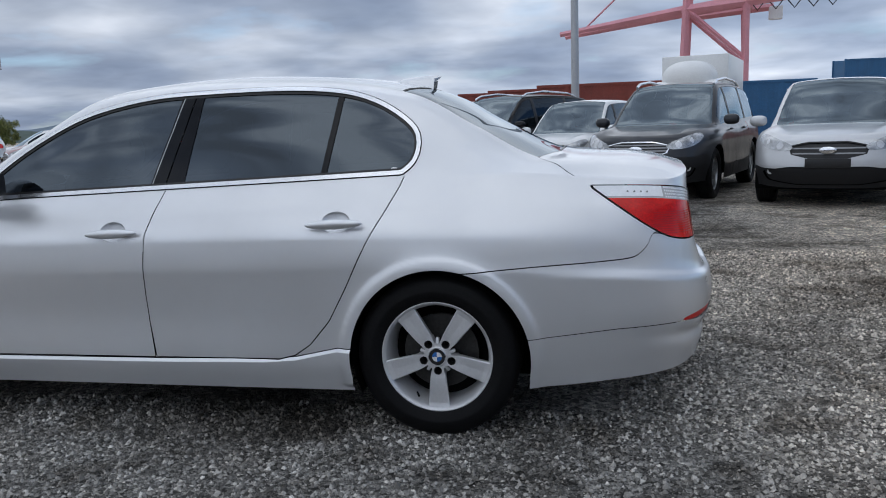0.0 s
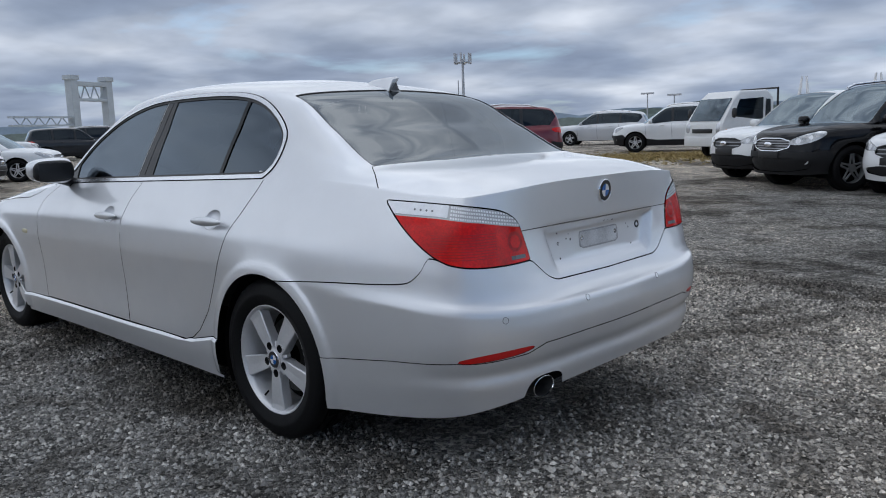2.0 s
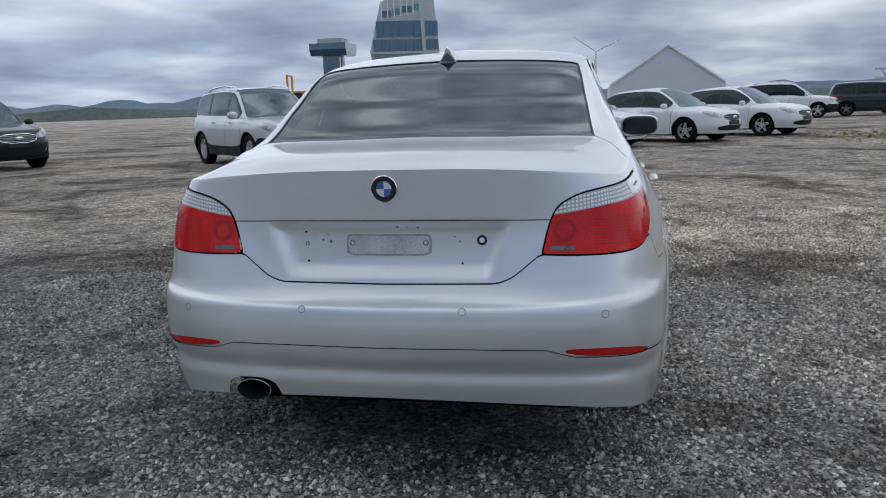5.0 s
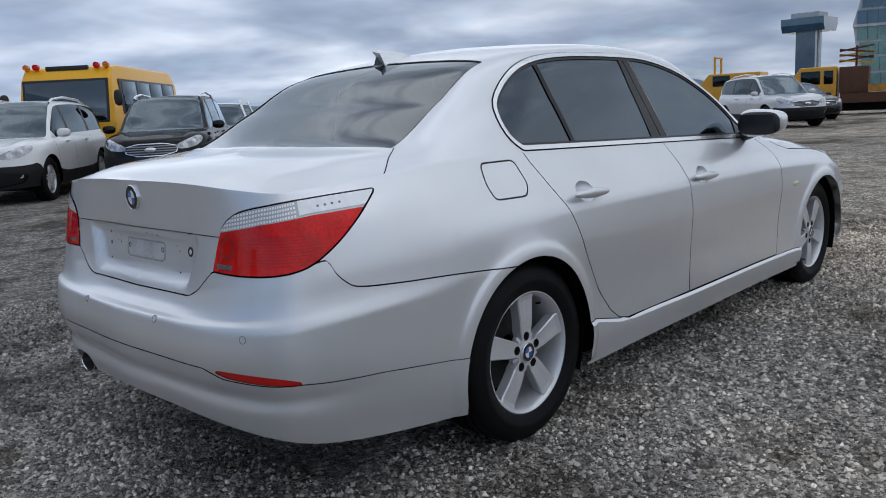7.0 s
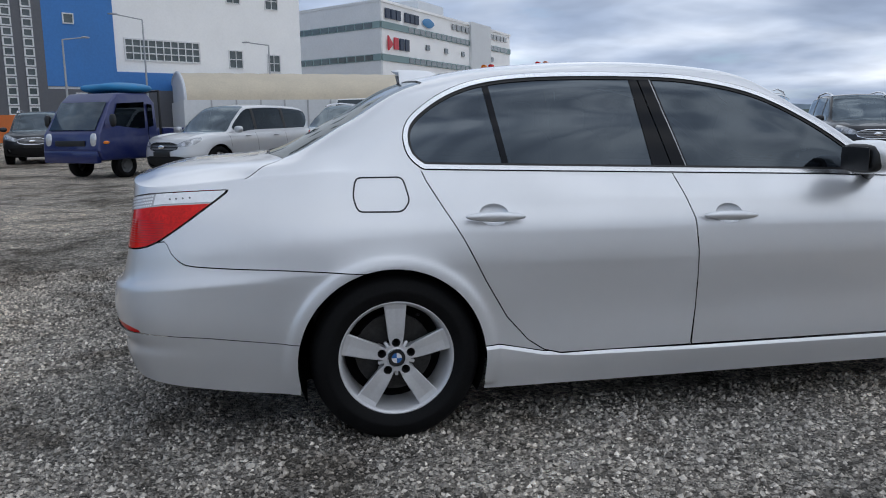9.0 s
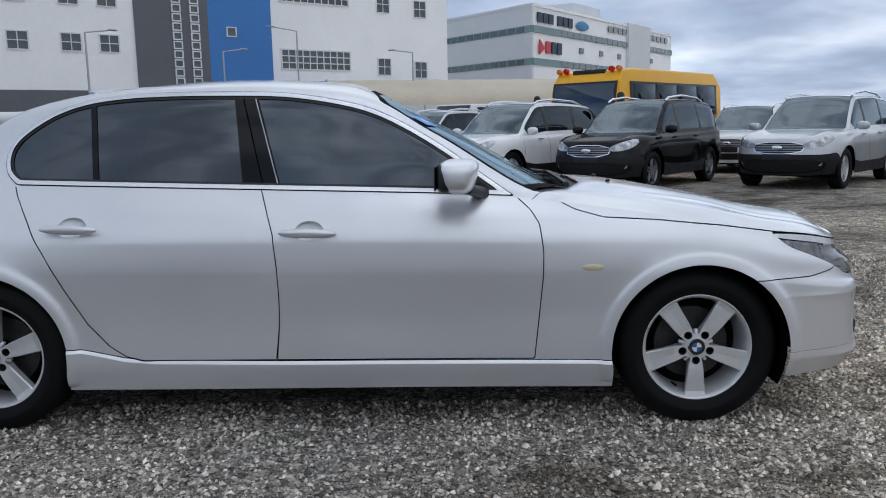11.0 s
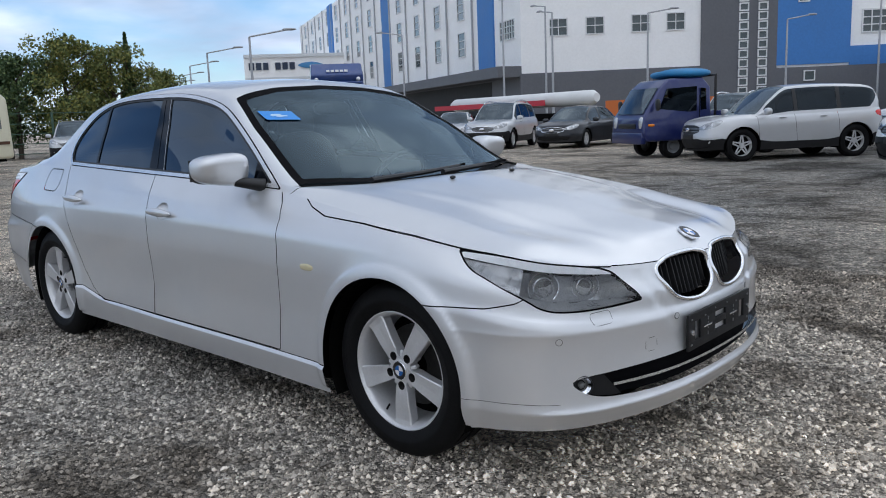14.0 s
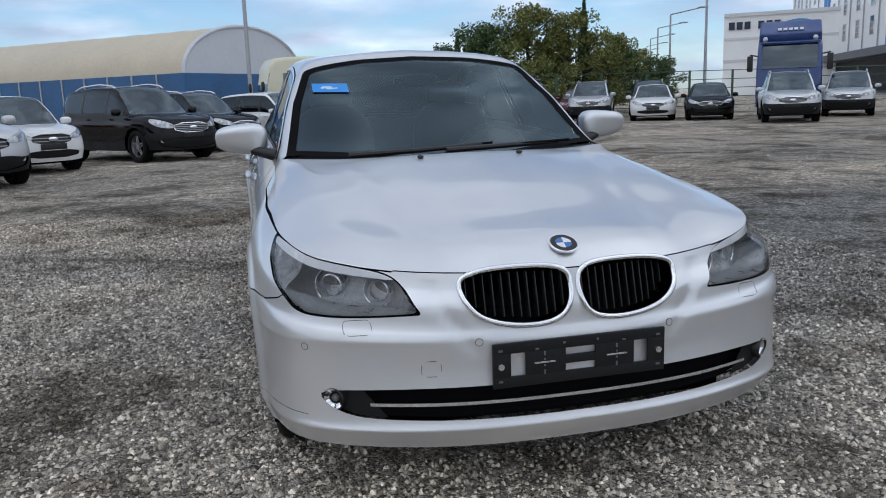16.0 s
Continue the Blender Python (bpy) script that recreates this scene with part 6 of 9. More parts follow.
    for y in (0.36, -0.36):
        st = new("front_seat")
        st.parent = car
        part("seat_cushion", blob((1.25, y, 0.55), (0.27, 0.25, 0.09), 3.5), SEAT_GREY, st)
        part("seat_back", blob((0.93, y, 0.84), (0.09, 0.24, 0.32), 3.2, m=pose(0, 0, 0, 0, -14, 0)), SEAT_GREY, st)
        part("headrest", blob((0.83, y, 1.20), (0.05, 0.13, 0.085), 3.0), SEAT_GREY, st)
    part("rear_seat", blob((0.02, 0, 0.80), (0.12, 0.62, 0.26), 4.0, m=pose(0, 0, 0, 0, -16, 0)), SEAT_GREY, car, "grey rear bench")
    part("parcel_shelf", box_bm((0.50, 1.16, 0.02), Matrix.Translation((-0.26, 0, 1.03))), INTERIOR, car)
    part("cabin_floor", box_bm((2.6, 1.36, 0.06), Matrix.Translation((1.0, 0, 0.45))), INTERIOR, car)
    part("rear_view_mirror", blob((1.62, 0.0, 1.275), (0.025, 0.115, 0.035), 3.0), BLACK_TRIM, car)

# ---- parked vehicles ----
PAINTS = {
    "silver": car_paint("parked_silver", (0.56, 0.565, 0.575), metal=0.40),
    "white": car_paint("parked_white", (0.76, 0.76, 0.755), metal=0.0),
    "black": car_paint("parked_black", (0.0035, 0.0035, 0.0045), metal=0.0, dirt=0.008, spec=0.0, coat=0.55),
    "grey": car_paint("parked_grey", (0.026, 0.028, 0.033), metal=0.2, dirt=0.02, spec=0.1, coat=0.6),
    "red": car_paint("parked_red", (0.16, 0.012, 0.022), metal=0.35),
    "blue": car_paint("parked_blue", (0.012, 0.022, 0.12), metal=0.3),
    "steel": car_paint("parked_blue_grey", (0.13, 0.19, 0.30), metal=0.4),
}
GLASS_CAR = tinted_glass("parked_glass", (0.07, 0.08, 0.09), ior=1.5, dust=0.0, film=(0.74, 0.88, 1.0))
GLASS_CLEAR = tinted_glass("parked_screen", (0.14, 0.17, 0.19), ior=2.1, dust=0.0, film=(0.76, 0.90, 1.0))
INTERIOR_PALE = simple("bus_inside", (0.16, 0.17, 0.16), rough=0.7, vary=0.6, scale=1.1)
GLASS_BUS = tinted_glass("bus_glass", (0.30, 0.34, 0.36), ior=1.8, dust=0.04, film=(0.8, 0.92, 1.0))
PARK_LAMP = simple("parked_lamp", (0.40, 0.41, 0.42), rough=0.12, metal=0.55, coat=1.0, vary=0.75, scale=9)
GRILLE_BAR = simple("grille_bar", (0.30, 0.30, 0.31), rough=0.4, metal=0.6)
RIM_DARK = simple("rim_grey", (0.30, 0.31, 0.32), rough=0.4, metal=0.7)
TRUCK_YELLOW = simple("machine_yellow", (0.62, 0.30, 0.01), rough=0.45, coat=0.3, vary=0.12, scale=2)
BUS_YELLOW = simple("bus_yellow", (0.86, 0.42, 0.0), rough=0.4, coat=0.15, vary=0.06, scale=2)
CREAM = simple("cream_paint", (0.66, 0.62, 0.46), rough=0.4, coat=0.4, vary=0.05, scale=2)
VAN_WHITE = simple("panel_white", (0.72, 0.72, 0.71), rough=0.45, coat=0.2, vary=0.06, scale=1.5)
TARP_BLUE = simple("tarp_blue", (0.02, 0.20, 0.42), rough=0.6, vary=0.15, scale=4, bump=0.4, bump_scale=18)
AMBER = simple("amber_lens", (0.75, 0.20, 0.01), rough=0.25, coat=0.8)
RUST = simple("rusty_steel", (0.10, 0.045, 0.025), rough=0.85, vary=0.4, scale=5)

SUV_PLAN = [(-2.30, 0), (-2.27, 0.42), (-2.17, 0.72), (-1.98, 0.87), (-1.4, 0.925), (-0.7, 0.925), (0, 0.92), (0.8, 0.925), (1.45, 0.925), (1.88, 0.86), (2.12, 0.70), (2.25, 0.42), (2.30, 0)]
SUV_RAILS = [
    ([0.32, 0.32, 0.32, 0.31, 0.27, 0.25, 0.25, 0.25, 0.27, 0.28, 0.27, 0.26, 0.26], [0.08, 0.08, 0.07, 0.05, 0.03, 0.03, 0.03, 0.03, 0.03, 0.05, 0.07, 0.07, 0.07]),
    ([0.54, 0.54, 0.54, 0.54, 0.52, 0.5, 0.5, 0.5, 0.52, 0.54, 0.52, 0.50, 0.50], [0.0, 0.0, 0.0, 0.0, 0.0, 0.012, 0.015, 0.012, 0.0, 0.0, 0.0, 0.0, 0.0]),
    ([0.80, 0.80, 0.80, 0.80, 0.80, 0.80, 0.79, 0.78, 0.78, 0.76, 0.74, 0.72, 0.72], [0.03, 0.03, 0.03, 0.02, 0.008, 0.010, 0.014, 0.010, 0.0, 0.02, 0.03, 0.03, 0.03]),
    ([1.0, 1.0, 1.0, 1.0, 0.98, 0.97, 0.96, 0.95, 0.94, 0.90, 0.87, 0.85, 0.84], [0.06, 0.06, 0.06, 0.05, 0.04, 0.04, 0.045, 0.04, 0.045, 0.06, 0.07, 0.07, 0.07]),
    ([1.08, 1.08, 1.08, 1.08, 1.06, 1.04, 1.03, 1.01, 1.0, 0.97, 0.94, 0.92, 0.91], [0.09, 0.09, 0.09, 0.10, 0.09, 0.09, 0.10, 0.11, 0.14, 0.16, 0.16, 0.14, 0.13])]
SUV_TOP = [(-1.93, -2.21, 1.08, -2.17, 0.5, 1.08), (-1.80, -2.12, 1.30, -2.06, 0.66, 1.28), (-1.68, -1.98, 1.56, -1.92, 0.63, 1.53), (-1.45, -1.75, 1.655, -1.7, 0.62, 1.60),
           (-0.6, -0.6, 1.70, -0.6, 0.63, 1.65), (0.1, 0.2, 1.67, 0.2, 0.62, 1.62), (0.5, 0.70, 1.38, 0.66, 0.69, 1.36), (0.95, 1.22, 1.04, 1.05, 0.76, 1.03),
           (1.2, 1.38, 1.03, 1.3, 0.5, 1.02), (1.6, 1.85, 0.98, 1.75, 0.45, 0.975), (1.80, 2.16, 0.91, 2.1, 0.4, 0.91)]
SED_TOP = [(-1.93, -2.24, 1.13, -2.2, 0.5, 1.13), (-1.7, -2.05, 1.165, -2.0, 0.5, 1.16), (-1.45, -1.65, 1.18, -1.55, 0.62, 1.17), (-1.1, -1.2, 1.43, -1.15, 0.6, 1.41),
           (-0.75, -0.75, 1.62, -0.75, 0.58, 1.57), (-0.1, 0, 1.68, 0, 0.58, 1.62), (0.3, 0.4, 1.65, 0.4, 0.57, 1.59), (0.65, 0.85, 1.38, 0.82, 0.64, 1.36), (1.0, 1.35, 1.06, 1.2, 0.74, 1.05),
           (1.25, 1.5, 1.06, 1.4, 0.5, 1.05), (1.6, 1.9, 0.99, 1.8, 0.45, 0.985), (1.80, 2.18, 0.92, 2.1, 0.4, 0.92)]
KINDS = {  # length, width, height, top, glass stations (screen, rear, side), wheel radius, cladding
    "suv": (4.55, 1.84, 1.70, SUV_TOP, (5.05, 6.93), (0.35, 1.75), (1.35, 6.55), 0.365, True),
    "mpv": (4.75, 1.86, 1.62, SUV_TOP, (5.05, 6.93), (0.35, 1.75), (1.35, 6.55), 0.345, False),
    "hatch": (3.75, 1.62, 1.52, SUV_TOP, (5.05, 6.93), (0.35, 1.75), (1.45, 6.55), 0.30, False),
    "crossover": (4.40, 1.82, 1.64, SUV_TOP, (5.05, 6.93), (0.35, 1.75), (1.45, 6.55), 0.36, True),
    "sedan": (4.75, 1.82, 1.46, SED_TOP, (6.05, 7.93), (2.1, 3.85), (2.45, 7.5), 0.325, False),
}
PROTO = {}


def proto(kind):
    """Meshes of a parked car of that kind: rows of name, mesh, paint slot, place, mates."""
    if kind in PROTO:
        return PROTO[kind]
    L, W, H, top, scr, rear, side, R, clad = KINDS[kind]
    V, F, Sk = car_skin(SUV_PLAN, SUV_RAILS, top, (3, 9), 14, 0.075, 22, bulge=0.03)
    k = np.array([L / 4.6, W / 1.85, H / 1.70])
    V[:, :3] *= k
    V[:, 3:6] /= k
    V[:, 3:6] /= np.linalg.norm(V[:, 3:6], axis=1, keepdims=True)
    fx, rx = 1.40 * k[0], -1.36 * k[0]
    hz = R - 0.012
    rows = []

    def save(name, VV, FF, mat, sides=((1, -1),), push=0.0, sub=None):
        for s in sides:
            o = skin_part(name, VV, FF, PAINTS["silver"] if mat == "paint" else mat, None, sides=s, push=push)
            rows.append((name, o.data, mat, None))
            bpy.data.objects.remove(o)

    def keep(name, bm, mat):
        o = part(name, bm, PAINTS["silver"] if mat == "paint" else mat)
        rows.append((name, o.data, mat, None))
        bpy.data.objects.remove(o)

    istop = lambda A: A[:, 9] > 0.5
    for cx in (rx, fx):
        f = np.where(istop(V), 9, np.hypot(V[:, 0] - cx, V[:, 2] - hz) - R * 1.13)
        f = np.minimum(f, np.where(istop(V) | (np.abs(V[:, 1]) < 0.55), 9, np.maximum(np.abs(V[:, 0] - cx) - R * 1.11, V[:, 2] - hz)))
        _, (V, F) = slit(V, F, f)
    a, t = (lambda A: A[:, 7]), (lambda A: A[:, 8])
    box = lambda A, a0, a1, t0, t1: np.where(istop(A), np.maximum(np.maximum(a0 - a(A), a(A) - a1) * 0.4, np.maximum(t0 - t(A), t(A) - t1)), 9)
    w, (V, F) = slit(V, F, box(V, *scr, -1, 0.47))
    save("windscreen", *w, GLASS_CLEAR, push=-0.004)
    w, (V, F) = slit(V, F, box(V, *rear, -1, 0.45))
    save("rear_window", *w, GLASS_CAR, push=-0.004)
    w, (V, F) = slit(V, F, np.maximum(box(V, *side, 0.56, 0.955), (t(V) - (0.96 - 0.0)) ))
    x0, x1 = w[0][:, 0].min(), w[0][:, 0].max()
    bx = 0.08 * k[0]
    pil, w = slit(*w, np.minimum(np.abs(w[0][:, 0] - bx) - 0.045, np.abs(w[0][:, 0] + 0.98 * k[0]) - (0.05 if kind != "sedan" else 0.012)))
    for lo, hi in ((-9, -0.5 * k[0]), (-0.5 * k[0], 9)):
        one, _ = slit(*pil, np.maximum(lo - pil[0][:, 0], pil[0][:, 0] - hi))
        if len(one[1]):
            save("window_pillar", *one, BLACK_TRIM, ((1,), (-1,)), push=-0.002)
    for nm, lo, hi in (("quarter_window", -9, -0.98 * k[0]), ("rear_door_window", -0.98 * k[0], bx), ("front_door_window", bx, 9)):
        b, _ = slit(*w, np.maximum(lo - w[0][:, 0], w[0][:, 0] - hi))
        if len(b[1]):
            save(nm, *b, GLASS_CAR, ((1,), (-1,)), push=-0.006)
    zf = H / 1.70
    frontS = lambda A: np.where(istop(A) | (A[:, 0] < 1.2), 9, -9)
    rearS = lambda A: np.where(istop(A) | (A[:, 0] > -1.2), 9, -9)
    T = Sk[-1]
    pf = lambda A, poly, who: np.maximum(poly_sdf(np.where(A[:, 0] > 0, T - A[:, 6], A[:, 6]), A[:, 2] / zf, poly), who(A))
    w, (V, F) = slit(V, F, pf(V, rounded([(0.43, 0.72), (0.40, 0.80), (0.70, 0.90), (1.08, 0.955), (1.0, 0.85), (0.75, 0.745)], 2), frontS))
    save("headlamp", *w, PARK_LAMP, ((1,), (-1,)), push=0.004)
    for cy, cz, cr in ((0.58, 0.792, 0.050), (0.78, 0.842, 0.042)):
        core, _ = slit(*w, np.hypot(T - w[0][:, 6] - cy, w[0][:, 2] / zf - cz) - cr)
        if len(core[1]):
            save("lamp_core", *core, LAMP_CLEAR, ((1,), (-1,)), push=0.007)
    g, (V, F) = slit(V, F, pf(V, rounded([(-0.40, 0.640), (0.40, 0.640), (0.47, 0.825), (-0.47, 0.825)], 1), frontS))
    save("grille", *g, BLACK_TRIM, push=-0.02)
    for zb_ in ((0.675, 0.715, 0.755, 0.795) if kind in ("suv", "mpv") else (0.695, 0.76)):
        br, _ = slit(*g, g[0][:, 2] / zf - zb_ - 0.009)
        br, _ = slit(*br, zb_ - 0.009 - br[0][:, 2] / zf)
        save("grille_bar", *br, GRILLE_BAR, push=-0.006)
    rim_f = lambda A: pf(A, rounded([(-0.41, 0.628), (0.41, 0.628), (0.485, 0.84), (-0.485, 0.84)], 1), frontS)
    br, (V, F) = slit(V, F, rim_f(V))
    save("grille_rim", *br, CHROME if kind in ("suv", "sedan") else BLACK_TRIM, push=0.004)
    keep("badge", blob((2.305 * k[0], 0, 0.735 * zf), (0.018, 0.095, 0.042), 2.2, (16, 10)), CHROME)
    g, (V, F) = slit(V, F, pf(V, rounded([(-0.74, 0.30), (0.74, 0.30), (0.86, 0.53), (-0.86, 0.53)] if clad else [(-0.60, 0.34), (0.60, 0.34), (0.66, 0.50), (-0.66, 0.50)], 1), frontS))
    save("lower_intake", *g, BLACK_MATT, push=-0.02)
    for s in (1, -1):
        keep("fog_lamp", cyl_bm(0.042, 0.04, 18, Matrix.Translation((2.085 * k[0], s * 0.66 * k[1], 0.47 * zf)) @ pose(0, 0, 0, 0, 90, s * 25)), LAMP_CLEAR)
    tl = [(0.58, 0.88), (0.58, 1.03), (0.95, 1.05), (1.16, 1.0), (1.02, 0.90)] if kind != "sedan" else [(0.50, 0.90), (0.50, 1.02), (0.95, 1.05), (1.22, 1.0), (1.02, 0.90)]
    w, (V, F) = slit(V, F, pf(V, rounded(tl, 2), rearS))
    save("tail_lamp", *w, LAMP_RED, ((1,), (-1,)), push=0.004)
    if clad:
        cl = lambda A: np.where(istop(A), 9, A[:, 2] - ((0.45 if kind == "suv" else 0.42) * zf + (0.17 if kind == "suv" else 0.08) * np.clip((np.abs(A[:, 0]) - 1.72 * k[0]) / 0.12, 0, 1) + 0.10 * np.exp(-((np.abs(np.abs(A[:, 0]) - 1.38 * k[0]) / 0.55) ** 4)) * 0.6))
        w, (V, F) = slit(V, F, cl(V))
        save("lower_cladding", *w, BLACK_MATT, push=0.004)
    # door gaps
    for gx in (-0.95 * k[0], 0.10 * k[0], 1.02 * k[0]):
        side_x = lambda A: np.where(istop(A), 9, A[:, 0] - gx - 0.05 * np.sin((A[:, 2] - 0.6) * 2))
        near, farp = slit(V, F, side_x(V) - 0.004)
        near, w = slit(*near, np.where(istop(near[0]), -1, side_x(near[0]) + 0.004))
        (V, F) = (np.concatenate([near[0], farp[0]]), np.concatenate([near[1], farp[1] + len(near[0])]))
        save("door_gap", *w, BLACK_GAP, ((1,), (-1,)), push=-0.008)
    w, (V, F) = slit(V, F, np.where(istop(V), np.abs(a(V) - (len(top) - 3.0)) * 9 - 0.0, 9) - 0.04)
    save("bonnet_gap", *w, BLACK_GAP, push=-0.008)
    save("body", V, F, "paint")

    keep("underside", box_bm((L * 0.88, W * 0.70, 0.34), Matrix.Translation((0, 0, 0.40 * zf)), bevel=0.03), LINER)
    keep("cabin", box_bm((1.9 * k[0], W * 0.74, 0.30), Matrix.Translation((-0.35, 0, 0.84 * zf)), bevel=0.05), INTERIOR)
    keep("dashboard", box_bm((0.5, W * 0.72, 0.25), Matrix.Translation((0.85 * k[0], 0, 0.90 * zf)), bevel=0.06), INTERIOR)
    for y in (0.36, -0.36):
        keep("front_seat", blob((0.10, y, 1.08 * zf), (0.10, 0.22, 0.36 * zf), 3.0, (16, 10), m=pose(0, 0, 0, 0, -12, 0)), SEAT_GREY)
    keep("front_plate", box_bm((0.015, 0.50, 0.11), Matrix.Translation((2.30 * k[0] - 0.005, 0, 0.575 * zf)), bevel=0.004), BLACK_TRIM)
    for s in (1, -1):
        keep("door_mirror", blob((0.86 * k[0], (0.925 * k[1] + 0.055), 1.10 * zf), (0.07, 0.11, 0.075), 2.8, (16, 10), m=Matrix.Identity(4)) if s > 0 else
             blob((0.86 * k[0], -(0.925 * k[1] + 0.055), 1.10 * zf), (0.07, 0.11, 0.075), 2.8, (16, 10)), "paint")
        for x in (-0.55, 0.45):
            keep("door_handle", blob((x * k[0], s * 0.905 * k[1], 0.955 * zf), (0.09, 0.02, 0.018), 2.4, (12, 8)), "paint")
        if kind in ("suv", "mpv"):
            keep("roof_rail", tube_bm([(-1.5 * k[0], s * 0.60 * k[1], 1.63 * zf), (-1.2 * k[0], s * 0.60 * k[1], 1.70 * zf), (-0.4 * k[0], s * 0.61 * k[1], 1.735 * zf), (0.15 * k[0], s * 0.60 * k[1], 1.69 * zf), (0.3 * k[0], s * 0.60 * k[1], 1.63 * zf)], 0.022, 8), SATIN)
        for cx in (rx, fx):
            bm = bmesh.new()
            lin = []
            for q in range(15):
                ang = math.radians(-20 + 220 * q / 14)
                lin.append([bm.verts.new((cx + R * 1.15 * math.cos(ang), y * s, hz + R * 1.15 * math.sin(ang))) for y in (0.88 * k[1], 0.55)])
            for p, q in zip(lin, lin[1:]):
                bm.faces.new((p[0], p[1], q[1], q[0]))
            bm.faces.new([r[1] for r in lin])
            keep("arch_liner", bm, LINER)
    # wheel meshes
    o = part("tyre", lathe_bm([(r, h - 0.07) for r, h in tyre_profile(R, 0.225, R * 0.64)[::1]], 36), RUBBER)
    tyre = o.data
    bpy.data.objects.remove(o)
    bm = lathe_bm([(R * 0.60, -0.15), (R * 0.60, -0.02), (R * 0.64, 0.012), (R * 0.665, 0.012), (R * 0.66, -0.01)], 36)
    for q in range(5):
        ang = math.radians(90 + 72 * q)
        for sg in (-1, 1):
            sp = box_bm((R * 0.52, 0.02, R * 0.085), Matrix.Rotation(-ang, 4, "Y") @ Matrix.Translation((R * 0.36, -0.004, sg * R * 0.075)) @ pose(0, 0, 0, 0, sg * 7, 0), bevel=0.004, segs=1)
            me = bpy.data.meshes.new("t")
            sp.to_mesh(me)
            bm.from_mesh(me)
            sp.free()
    cyl_bm(R * 0.17, 0.03, 18, pose(0, 0, 0, 90), bm)
    o = part("rim", bm, ALLOY)
    rim = o.data
    bpy.data.objects.remove(o)
    # flat black disc in place of the shade inside the wheel
    o = part("wheel_shade", lathe_bm([(0.0, -0.07), (R * 0.61, -0.07)], 30), LINER)
    well = o.data
    bpy.data.objects.remove(o)
    wheels = [(x, s * (0.925 * k[1] - 0.075), s) for x in (rx, fx) for s in (1, -1)]
    PROTO[kind] = (rows, (tyre, rim, well), wheels, hz, fx, rx)
    return PROTO[kind]


def parked(kind, colour, x, y, heading, label, at="front", scale=1.0, rim=None):
    """A parked car; x, y is the middle of its front axle."""
    rows, (tyre, rimm, well), wheels, hz, fx, rx = proto(kind)
    cat = {"sedan": "sedan", "hatch": "hatchback", "mpv": "minivan"}.get(kind, "suv")
    c = thing({"sedan": "sedan_car", "hatch": "hatchback_car", "mpv": "minivan"}.get(kind, "suv_car"), label, cat, group="parked cars")
    h = radians(heading)
    ox = {"front": fx, "rear": rx, "mid": 0}[at] * scale
    c.matrix_world = Matrix.Translation((x - ox * math.cos(h), y - ox * math.sin(h), 0)) @ Matrix.Rotation(h, 4, "Z") @ Matrix.Scale(scale, 4)
    paint = PAINTS[colour]
    for name, me, mat, _ in rows:
        o = new(name, me)
        o.parent = c
        if mat == "paint":
            o.material_slots[0].link = "OBJECT"
            o.material_slots[0].material = paint
    for wx, wy, s in wheels:
        w = new("wheel")
        w.parent = c
        w.matrix_local = Matrix.Translation((wx, wy, hz)) @ (Matrix.Identity(4) if s > 0 else pose(0, 0, 0, 0, 0, 180))
        for nm, me in (("tyre", tyre), ("rim", rimm), ("wheel_shade", well)):
            o = new(nm, me)
            o.parent = w
            if nm == "rim" and rim is not None:
                o.material_slots[0].link = "OBJECT"
                o.material_slots[0].material = rim
    return c


